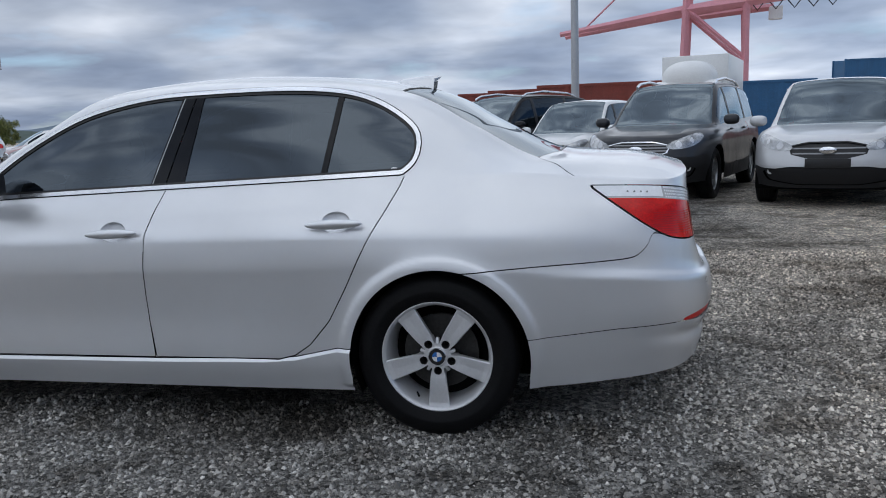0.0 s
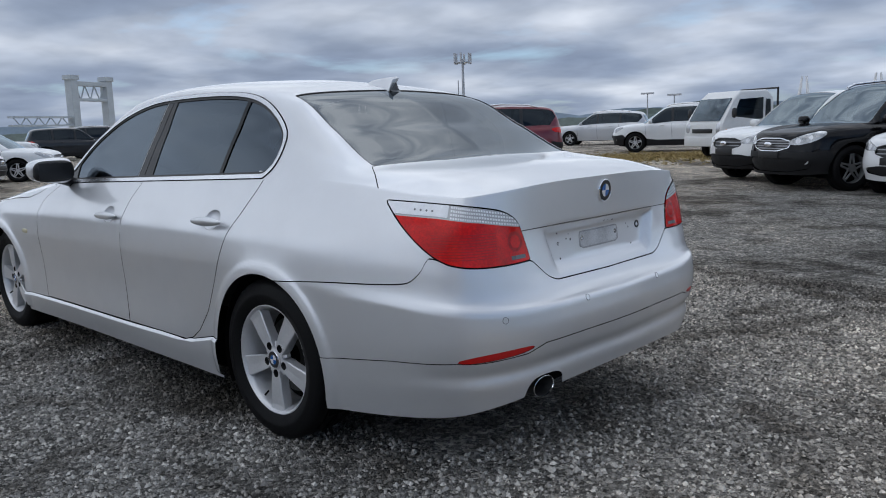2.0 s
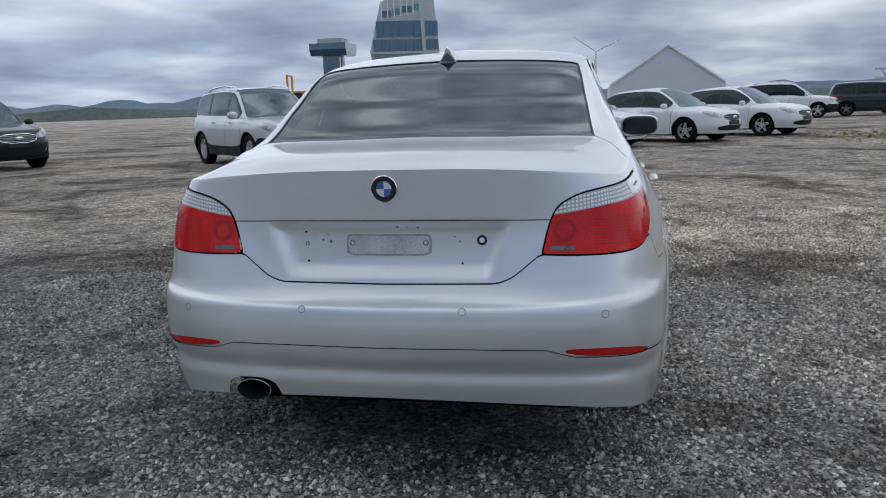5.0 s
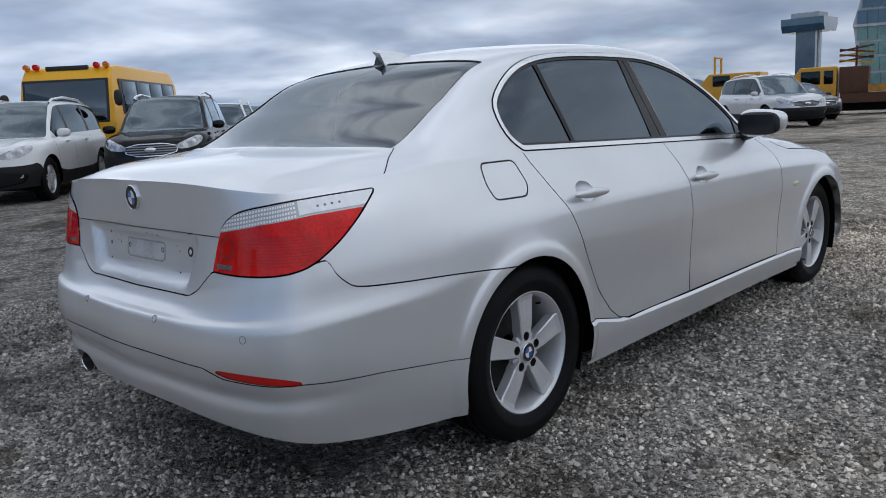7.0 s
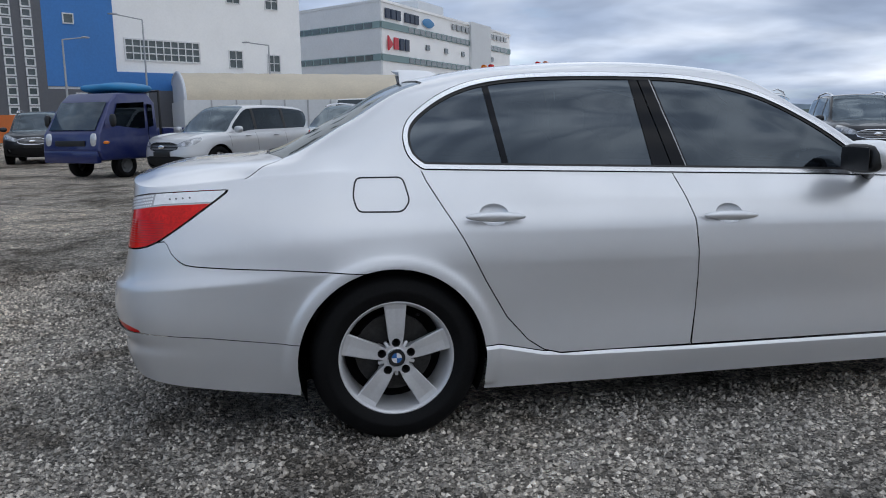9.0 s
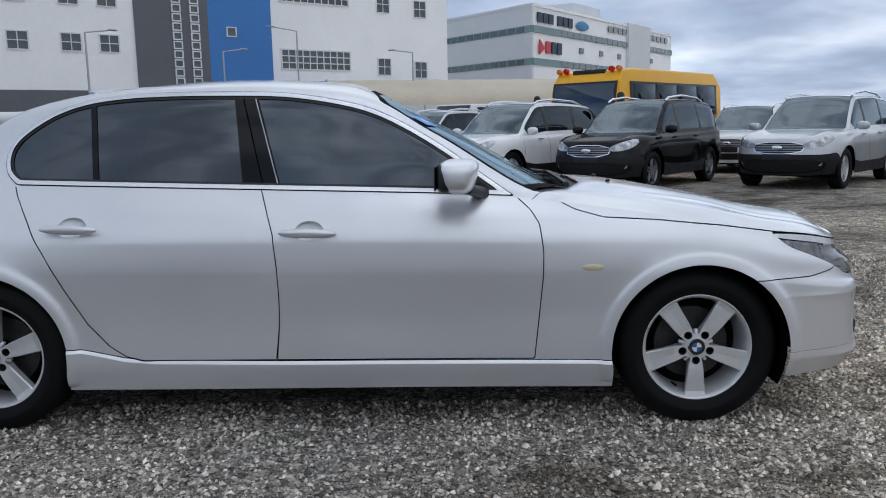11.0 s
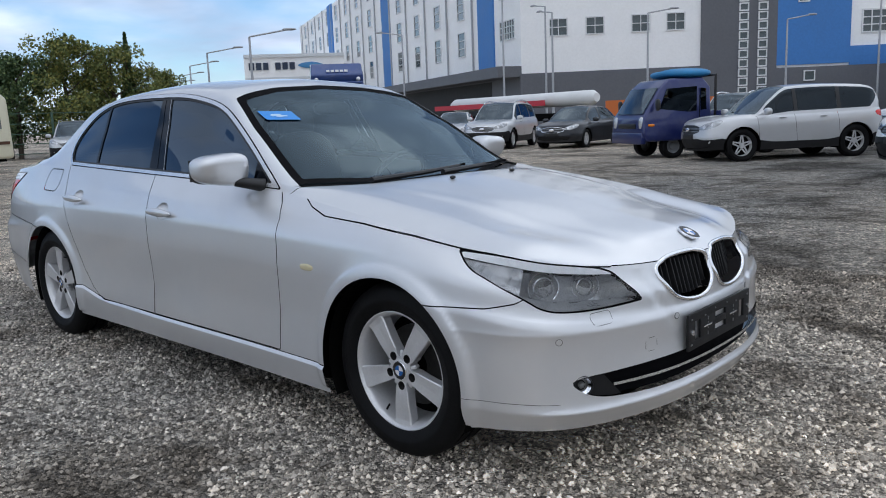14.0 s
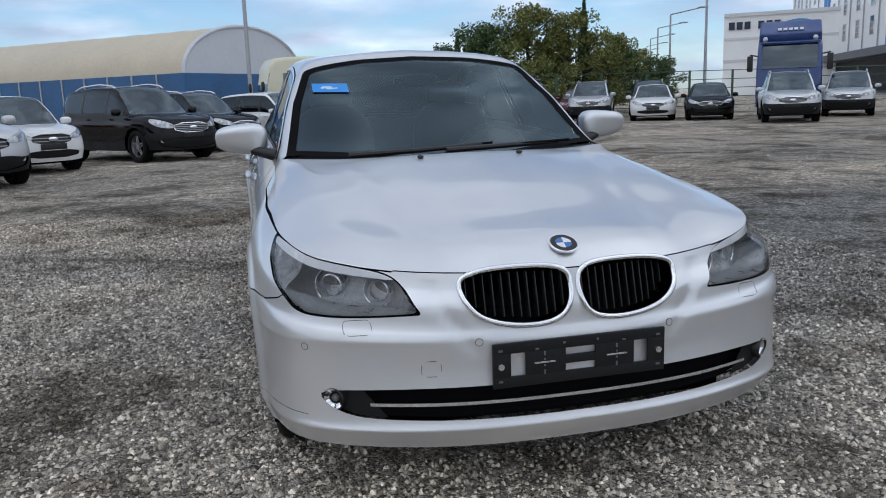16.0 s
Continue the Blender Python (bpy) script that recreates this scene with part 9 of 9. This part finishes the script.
def works_machine(x, y, heading):
    t = thing("works_machine", "yellow works machine with a roof frame", "machine", Matrix.Translation((x, y, 0)) @ Matrix.Rotation(radians(heading), 4, "Z"))
    shell_box("body", [(-2.6, 0.8), (0.3, 0.8), (0.4, 1.4), (-0.2, 2.1), (-2.6, 2.1)], 1.0, TRUCK_YELLOW, t, bevel=0.06)
    part("roof_frame", tube_bm([(-0.4, -0.6, 2.1), (-0.4, -0.6, 2.9), (-0.4, 0.6, 2.9), (-0.4, 0.6, 2.1)], 0.06, 6), TRUCK_YELLOW, t)
    part("window", box_bm((0.8, 2.01, 0.5), Matrix.Translation((-0.8, 0, 1.75)), bevel=0.02), GLASS_CAR, t)
    wheel_pair(t, -0.5, 0.95, 0.45)
    wheel_pair(t, -2.1, 0.95, 0.45)


box_truck()
small_truck(7.6, -20.0, 62, VAN_WHITE, "white light truck with an empty bed")
small_truck(-5.0, 15.7, -124, PAINTS["blue"], "dark blue light truck with a blue tarpaulin on its roof", tarp=True)
tractor()
works_truck()
works_machine(36.5, 15.5, 100)
# white storage cabins far behind the works truck
for x, y, w in ((85.2, 16.6, 4.3), (85.9, 12.0, 4.2), (86.4, 7.1, 5.2)):
    t = thing("storage_cabin", "white storage cabin at the yard's far edge", "cabin", Matrix.Translation((x, y, 0)) @ Matrix.Rotation(radians(98), 4, "Z"), group="storage cabins")
    part("box_body", box_bm((w, 2.6, 2.9), Matrix.Translation((0, 0, 1.45)), bevel=0.04), VAN_WHITE, t)
    part("roof_edge", box_bm((w + 0.2, 2.8, 0.12), Matrix.Translation((0, 0, 2.96)), bevel=0.01), STEEL, t)
    part("door", box_bm((0.9, 0.05, 2.0), Matrix.Translation((w * 0.3, 1.31, 1.02)), bevel=0.01), CONCRETE, t)
    part("door", box_bm((0.9, 0.05, 2.0), Matrix.Translation((w * 0.3, -1.31, 1.02)), bevel=0.01), CONCRETE, t)


def gable_tent(x, y, heading, w, length, wall, rise):
    t = thing("gable_tent", "white gabled storage tent", "tent", Matrix.Translation((x, y, 0)) @ Matrix.Rotation(radians(heading), 4, "Z"))
    part("tent_shell", prism_bm([(-w / 2, 0), (w / 2, 0), (w / 2, wall), (0, wall + rise), (-w / 2, wall)], 0, length), TENT_WHITE, t, smooth=False)
    part("rim", tube_bm([(-w / 2, -0.05, wall), (0, -0.05, wall + rise), (w / 2, -0.05, wall)], 0.12, 6), FRAME_WHITE, t)


gable_tent(61.0, -6.0, -90, 8.6, 16, 2.2, 2.9)


def portal(x, y, heading):
    p = thing("portal_crane", "grey concrete portal crane on the far quay", "crane", Matrix.Translation((x, y, 0)) @ Matrix.Rotation(radians(heading), 4, "Z"))
    for u in (-6.6, 6.6):
        part("tower", box_bm((2.4, 2.4, 17.0), Matrix.Translation((u, 0, 8.5)), bevel=0.1), CONCRETE, p, smooth=False)
        part("tower_head", box_bm((3.4, 2.8, 1.3), Matrix.Translation((u, 0, 17.2)), bevel=0.1), CONCRETE, p, smooth=False)
    part("beam", box_bm((13, 2.2, 1.2), Matrix.Translation((0, 0, 15.6)), bevel=0.1), CONCRETE, p, smooth=False)
    part("beam", box_bm((13, 2.0, 0.8), Matrix.Translation((0, 0, 11.2)), bevel=0.1), CONCRETE, p, smooth=False)
    for k in range(6):
        part("truss", tube_bm([(-5.4 + 1.8 * k, 0, 11.2 if k % 2 else 15.2), (-3.6 + 1.8 * k, 0, 15.2 if k % 2 else 11.2)], 0.25, 4), CONCRETE, p)
    part("side_truss", box_bm((22, 1.5, 0.5), Matrix.Translation((-17, 0, 6.4))), CONCRETE, p, smooth=False)
    part("side_truss", box_bm((22, 1.5, 0.5), Matrix.Translation((-17, 0, 4.2))), CONCRETE, p, smooth=False)
    for k in range(11):
        part("truss", tube_bm([(-27 + 2 * k, 0, 4.2 if k % 2 else 6.4), (-25 + 2 * k, 0, 6.4 if k % 2 else 4.2)], 0.16, 4), CONCRETE, p)


portal(226.0, -95.0, -66)


def glass_tower():
    t = thing("glass_tower", "glass office tower with a slanted outline", "building", Matrix.Translation((191.0, 45.0, 0)) @ Matrix.Rotation(radians(-75), 4, "Z"))
    prof = [(-7.0, 0), (7.0, 0), (7.6, 12), (6.0, 30), (1.0, 29.0), (-6.2, 25), (-9.0, 14)]
    part("core", prism_bm(prof, -7, 7), CONCRETE, t, smooth=False)
    for z0, z1, mt in ((1.0, 3.7, PANE_GREEN), (4.2, 7.0, PANE_GREEN), (7.5, 10.1, PANE_GREEN), (10.6, 13.2, PANE_GREEN), (13.9, 16.6, PANE_BLUE), (17.1, 20.8, PANE_BLUE)):
        x0 = float(np.interp(z0 + 1, [0, 14, 25, 29], [-7.0, -9.0, -6.2, 0])) + 0.5
        for q in range(6):
            w = (3.2 - x0) / 6
            part("pane", box_bm((w - 0.10, 0.3, z1 - z0), Matrix.Translation((x0 + (q + 0.5) * w, -7.1, (z0 + z1) / 2))), mt, t, smooth=False)
        for q in range(3):
            part("pane", box_bm((0.9, 0.3, z1 - z0 - 0.3), Matrix.Translation((4.7 + q * 1.0, -7.1, (z0 + z1) / 2))), mt, t, smooth=False)
    part("ledge", box_bm((12.4, 1.2, 0.5), Matrix.Translation((-2.8, -7.4, 13.5))), CONCRETE, t, smooth=False)
    for k in range(7):
        part("crown_post", box_bm((0.25, 0.25, 4.2), Matrix.Translation((-6.0 + 1.5 * k, -7.1, 23.2 + 0.28 * k))), FRAME_WHITE, t, smooth=False)
    for k in range(4):
        part("crown_pane", box_bm((2.2, 0.2, 1.5), Matrix.Translation((-4.8 + 2.4 * k, -7.05, 22.4 + 0.5 * k))), PANE_GREEN if k % 2 else PANE_BLUE, t, smooth=False)
    part("fin", box_bm((0.8, 15, 30), Matrix.Translation((3.8, 0, 15)) @ pose(0, 0, 0, 0, -3, 0)), CONCRETE, t, smooth=False)


def lookout():
    t = thing("lookout_tower", "blue-grey lookout tower with a wide head", "building", Matrix.Translation((206.0, 69.0, 0)))
    part("shaft", box_bm((4.6, 4.6, 17), Matrix.Translation((0, 0, 8.5))), PANE_BLUE, t, smooth=False)
    part("shaft_rib", box_bm((1.0, 4.9, 17), Matrix.Translation((0, 0, 8.5))), CONCRETE, t, smooth=False)
    part("head", prism_bm([(-4.0, 14.8), (4.0, 14.8), (5.0, 16.4), (5.0, 18.0), (-5.0, 18.0), (-5.0, 16.4)], -5, 5), PANE_BLUE, t, smooth=False)
    part("roof_block", box_bm((6.5, 6.5, 1.4), Matrix.Translation((0, 0, 18.6))), CONCRETE, t, smooth=False)


glass_tower()
lookout()
wt = thing("wind_turbine", "white wind turbine on the horizon", "wind turbine", Matrix.Translation((246.0, -0.5, 0)) @ Matrix.Rotation(radians(90), 4, "Z"))
part("tower", tube_bm([(0, 0, 0), (0, 0, 15.4)], [0.5, 0.25], 10), FRAME_WHITE, wt)
for a in (35, 155, 275):
    part("blade", tube_bm([(0, -0.4, 15.4), (4.5 * math.cos(radians(a)), -0.4, 15.4 + 4.5 * math.sin(radians(a))), (9 * math.cos(radians(a)), -0.4, 15.4 + 9 * math.sin(radians(a)))], [0.2, 0.3, 0.05], 6), FRAME_WHITE, wt)
bc = thing("luffing_crane", "pale lattice crane boom far away", "crane", Matrix.Translation((144.0, 20.0, 0)) @ Matrix.Rotation(radians(-80), 4, "Z"))
part("boom", tube_bm([(-8, 0, 2), (4.0, 0, 8.2)], 0.28, 4), STEEL, bc)
part("mast", tube_bm([(4.6, 0, 0), (4.0, 0, 8.2)], 0.2, 4), STEEL, bc)
# bridge pylons on the horizon
for k, (x, y) in enumerate(((164.0, -483.0), (128.0, -495.0))):
    p = thing("bridge_pylon", "white bridge pylon on the horizon", "bridge", Matrix.Translation((x, y, 0)))
    for s in (1, -1):
        part("pylon_leg", tube_bm([(s * 6, 0, 0), (s * 2.4, 0, 13), (s * 1.2, 0, 23)], [1.1, 0.9, 0.6], 6), FRAME_WHITE, p)
    part("pylon_tie", tube_bm([(-3.4, 0, 10), (3.4, 0, 10)], 0.6, 6), FRAME_WHITE, p)
# small poles with lamp heads far out
for x, y, h in ((60.0, -120.0, 5.0), (66.0, -122.0, 5.5)):
    p = thing("street_lamp", "twin-headed lamp post far across the yard", "street lamp", Matrix.Translation((x, y, 0)), group="yard lamp posts")
    part("post", tube_bm([(0, 0, 0), (0, 0, h)], 0.12, 6), STEEL, p)
    part("lamp_head", box_bm((2.4, 0.3, 0.3), Matrix.Translation((0, 0, h))), STEEL, p)


def ridge(name, label, pts, base, mat, depth=30.0):
    """A far ridge: uneven outline over the plain."""
    bm = bmesh.new()
    top, low = [], []
    for i in range(len(pts) - 1):
        (x0, y0, h0), (x1, y1, h1) = pts[i], pts[i + 1]
        for k in range(24):
            u = k / 24
            x, y = x0 + (x1 - x0) * u, y0 + (y1 - y0) * u
            h = h0 + (h1 - h0) * u
            h *= 0.8 + 0.45 * noise.noise(Vector((x * 0.03, y * 0.03, 0))) + 0.18 * noise.noise(Vector((x * 0.2, y * 0.2, 3)))
            d = Vector((x, y, 0)).normalized()
            top.append(bm.verts.new((x, y, max(0.5, h))))
            low.append((bm.verts.new((x - d.x * 6, y - d.y * 6, base)), bm.verts.new((x + d.x * depth, y + d.y * depth, base))))
    for i in range(len(top) - 1):
        bm.faces.new((low[i][0], low[i + 1][0], top[i + 1], top[i]))
        bm.faces.new((top[i], top[i + 1], low[i + 1][1], low[i][1]))
    bmesh.ops.recalc_face_normals(bm, faces=bm.faces)
    return tagged(part(name, bm, mat), label=label, category="hills", kind="structure")


ridge("backdrop_hills", "low hazy wooded hills on the horizon", [(60, -520, 9), (110, -500, 11), (200, -480, 10), (300, -420, 8), (420, -300, 9), (480, -150, 8), (500, 0, 9), (480, 150, 12), (400, 300, 10), (250, 420, 10), (60, 480, 9)], -1, HAZED_HILL)
ridge("backdrop_woods", "low dark woods behind the yard", [(105, -300, 5), (125, -290, 9), (150, -280, 6), (165, -270, 3)], -0.5, HILL, 20)
ridge("backdrop_shore", "low dark shore behind the yard", [(-60, -200, 3), (60, -190, 3), (130, -150, 2.5), (200, -60, 2.5), (210, 30, 2.5), (180, 120, 3), (90, 190, 3)], -0.5, HILL, 12)


def tree(x, y, h, spread, mat, label, seed, conifer=False):
    rnd = random.Random(seed)
    t = thing("tree", label, "tree", Matrix.Translation((x, y, 0)), group="trees by the fence")
    part("trunk", tube_bm([(0, 0, 0), (0.1 * rnd.uniform(-1, 1), 0.1, h * 0.45), (0.2 * rnd.uniform(-1, 1), 0, h * 0.85)], [0.05 * h * 0.5, 0.04 * h * 0.5, 0.03], 8), BARK, t)
    limbs = bmesh.new()
    ends = []
    for k in range(9):
        a, z = rnd.uniform(0, 6.28), h * rnd.uniform(0.3, 0.75)
        e = Vector((math.cos(a) * spread * rnd.uniform(0.4, 0.85), math.sin(a) * spread * rnd.uniform(0.4, 0.85), z + h * rnd.uniform(0.08, 0.22)))
        tube_bm([(0, 0, z), e * 0.5 + Vector((0, 0, z * 0.5)), e], [0.06, 0.04, 0.015], 5, limbs)
        ends.append(e)
    part("branching", limbs, BARK, t)
    vs, fs = [], []
    n = 12000 if not conifer else 4000
    clumps = [(Vector((rnd.gauss(0, 0.46) * spread, rnd.gauss(0, 0.46) * spread, h * rnd.uniform(0.18, 0.93))), rnd.uniform(0.25, 0.5) * spread * 0.55) for _ in range(70)]
    for k in range(n):
        if conifer:
            z = h * rnd.uniform(0.1, 1.0)
            r = spread * (1.02 - z / h) * rnd.uniform(0.3, 1.0)
            a = rnd.uniform(0, 6.28)
            c = Vector((r * math.cos(a), r * math.sin(a), z))
        else:
            cc, cr = clumps[rnd.randrange(len(clumps))]
            lim = 1.0 - 0.55 * max(0.0, cc.z / h - 0.55) / 0.45
            d = Vector((rnd.gauss(0, 1), rnd.gauss(0, 1), rnd.gauss(0, 0.8)))
            c = Vector((cc.x * lim, cc.y * lim, cc.z)) + d.normalized() * cr * rnd.random() ** 0.4
        s = rnd.uniform(0.04, 0.085) * (1.25 if h > 5 else 1.0)
        u = Vector((rnd.uniform(-1, 1), rnd.uniform(-1, 1), rnd.uniform(-1, 1))).normalized() * s
        w = u.cross(Vector((rnd.uniform(-1, 1), rnd.uniform(-1, 1), rnd.uniform(-1, 1)))).normalized() * s * 0.6
        b = len(vs)
        vs += [c - u, c + w, c + u, c - w + u.cross(w) * 0.3]
        fs += [(b, b + 1, b + 2), (b, b + 2, b + 3)]
    link_mesh("crown", vs, fs, mat, t, "loose crown of small leaves", smooth=False)


for i, (x, y, h, sp) in enumerate(((-38.0, 10.2, 4.2, 1.9), (-37.2, 12.2, 5.2, 2.2), (-36.6, 14.4, 6.1, 2.6), (-36.0, 16.6, 5.8, 2.5), (-35.3, 18.6, 4.6, 2.2), (-38.5, 20.5, 4.0, 2.0), (-41.0, 23.2, 3.7, 2.0), (-43.0, 26.0, 3.4, 1.8))):
    tree(x, y, h, sp, LEAF_A if i in (2, 3, 4) else LEAF_B, "leafy green and yellowing tree by the fence" if i in (2, 3, 4) else "dark green tree by the fence", 40 + i)
for i, (x, y, h) in enumerate(((-37.6, 9.0, 3.6), (-38.3, 10.9, 4.6), (-37.6, 11.9, 5.0), (-35.7, 17.4, 6.2))):
    tree(x, y, h, 0.9, LEAF_B, "dark conifer among the trees", 70 + i, conifer=True)
for i, (x, y, h, sp) in enumerate(((61.0, -69.0, 3.4, 1.8), (62.6, -70.5, 2.6, 1.5), (3.0, -33.0, 1.3, 0.8), (-1.0, -33.5, 1.3, 0.8))):
    tree(x, y, h, sp, LEAF_A, "small bush at the yard's edge", 90 + i)

# green fence before the trees
fe = thing("fence", "green wire fence at the yard's edge", "fence", kind="structure")
m, L = wall_frame((-33.6, 5.0), (-31.0, 34.0))
for k in range(int(L / 2.4)):
    slab("fence_post", m, k * 2.4, k * 2.4 + 0.09, 0, 2.15, 0, 0.09, FENCE, fe)
for z in (0.3, 0.75, 1.2, 1.65, 2.1):
    slab("fence_wire", m, 0, L, z, z + 0.035, 0.02, 0.03, FENCE, fe)
# pale low wall with red board, and white fuel tanker shape behind the grey saloon
wl = thing("low_tanker", "long white tank trailer with a red board before the warehouse", "trailer", Matrix.Translation((-22.5, 33.5, 0)) @ Matrix.Rotation(radians(-14), 4, "Z"))
part("tank", tube_bm([(-6.4, 0, 1.9), (-6.0, 0, 1.9), (6.0, 0, 1.9), (6.3, 0, 1.9)], [0.22, 0.38, 0.38, 0.22], 16), VAN_WHITE, wl)
part("red_board", box_bm((10.5, 0.1, 0.28), Matrix.Translation((-2.0, -0.8, 1.75))), SIGN_RED, wl)
part("frame", box_bm((11.5, 1.6, 0.4), Matrix.Translation((0, 0, 1.0))), LINER, wl)
wheel_pair(wl, -4.0, 0.9, 0.45)
wheel_pair(wl, 4.0, 0.9, 0.45)
ob = thing("orange_hoarding", "orange boards by the warehouse foot", "hoarding")
m, L = wall_frame((-24.0, 45.5), (-14.0, 52.0))
slab("board", m, 0, L, 0.2, 1.9, 0, 0.15, ORANGE, ob)
# light box van behind the silver crossover
wv = thing("panel_van", "white panel van behind silver suvs", "van", Matrix.Translation((1.2, 22.5, 0)) @ Matrix.Rotation(radians(-128), 4, "Z"))
shell_box("body", [(-4.4, 0.5), (0.0, 0.5), (0.1, 1.0), (-0.35, 1.25), (-0.9, 1.95), (-4.4, 1.98)], 0.9, VAN_WHITE, wv, tumble=0.1, bevel=0.06)
part("windscreen", box_bm((0.03, 1.4, 0.72), Matrix.Translation((-0.60, 0, 1.62)) @ pose(0, 0, 0, 0, -38, 0)), GLASS_CLEAR, wv)
for s in (1, -1):
    for k in range(3):
        part("side_window", box_bm((0.95, 0.03, 0.45), Matrix.Translation((-1.5 - k * 1.08, 0.835 * s, 1.62)) @ pose(0, 0, 0, 5 * s), bevel=0.01), GLASS_CAR, wv)
wheel_pair(wv, -0.8, 0.85, 0.33)
wheel_pair(wv, -3.5, 0.85, 0.33)
# long coach far behind the silver suvs
bus(47.3, -39.5, 48, 6.5, VAN_WHITE, "white coach in the back row", False, 2.9)

# ---- the gravel yard ----
g = bmesh.new()
bmesh.ops.create_grid(g, x_segments=4, y_segments=4, size=2500)
tagged(part("ground", g, GROUND), label="grey gravel yard with damp dark patches", category="ground", kind="structure")
saloon_car = saloon()


def loose_gravel(n, x0, x1, y0, y1):
    """Broken stones lying on the yard round the saloon."""
    rng = np.random.default_rng(5)
    base = np.array([(1, 0, 0), (0.3, 0.95, 0), (-0.85, 0.55, 0), (-0.7, -0.7, 0), (0.45, -0.9, 0), (0.1, 0.05, 1.0), (0, 0, -0.8)], float)
    tris = np.array([(0, 1, 5), (1, 2, 5), (2, 3, 5), (3, 4, 5), (4, 0, 5), (1, 0, 6), (2, 1, 6), (3, 2, 6), (4, 3, 6), (0, 4, 6)])
    pos = np.column_stack([rng.uniform(x0, x1, n), rng.uniform(y0, y1, n)])
    pos = pos[~((np.abs(pos[:, 1]) < 0.55) & (pos[:, 0] > -0.7) & (pos[:, 0] < 3.3))]
    n = len(pos)
    size = 0.0050 + 0.0080 * rng.random(n) ** 2.2 + 0.006 * (rng.random(n) > 0.975)
    jit = 1 + rng.uniform(-0.35, 0.35, (n, 7, 3))
    ang = rng.uniform(0, 2 * np.pi, n)
    tilt = rng.uniform(-0.5, 0.5, n)
    P = base[None] * jit * np.array([1.0, 0.85, 0.90])
    ct, st_ = np.cos(tilt)[:, None], np.sin(tilt)[:, None]
    P = np.stack([P[..., 0] * ct + P[..., 2] * st_, P[..., 1], -P[..., 0] * st_ + P[..., 2] * ct], -1)
    c, s = np.cos(ang)[:, None], np.sin(ang)[:, None]
    P = np.stack([P[..., 0] * c - P[..., 1] * s, P[..., 0] * s + P[..., 1] * c, P[..., 2]], -1) * size[:, None, None]
    P[..., 0] += pos[:, 0:1]
    P[..., 1] += pos[:, 1:2]
    P[..., 2] += size[:, None] * 0.25
    F = (tris[None] + 7 * np.arange(n)[:, None, None]).reshape(-1, 3)
    me = bpy.data.meshes.new("gravel")
    me.vertices.add(7 * n)
    me.vertices.foreach_set("co", P.ravel())
    me.loops.add(3 * len(F))
    me.loops.foreach_set("vertex_index", F.ravel().astype(np.int32))
    me.polygons.add(len(F))
    me.polygons.foreach_set("loop_start", np.arange(0, 3 * len(F), 3, dtype=np.int32))
    me.update()
    me.validate()
    me.shade_flat()
    me.materials.append(STONE)
    return tagged(new("gravel", me), label="loose broken grey stones on the yard", category="gravel", kind="stuff")


loose_gravel(165000, -3.4, 5.6, -3.5, 3.3)
# dry grass tufts in the strip below the far cars
def grass_strip():
    rng = np.random.default_rng(9)
    vs, fs = [], []
    for k in range(16000):
        u = rng.random()
        x, y = 6.0 + 14.0 * u + rng.normal(0, 1.6), -24.5 + 15.0 * u + rng.normal(0, 1.5)
        h, a = rng.uniform(0.02, 0.07), rng.uniform(0, 6.28)
        d = np.array([math.cos(a), math.sin(a)]) * 0.045
        lean = rng.normal(0, 0.05, 2)
        b = len(vs)
        vs += [(x - d[0], y - d[1], 0), (x + d[0], y + d[1], 0), (x + lean[0], y + lean[1], h)]
        fs.append((b, b + 1, b + 2))
    o = link_mesh("grass", vs, fs, GRASS, smooth=False)
    tagged(o, label="dry yellow grass tufts along the yard's edge", category="grass", kind="stuff")


grass_strip()
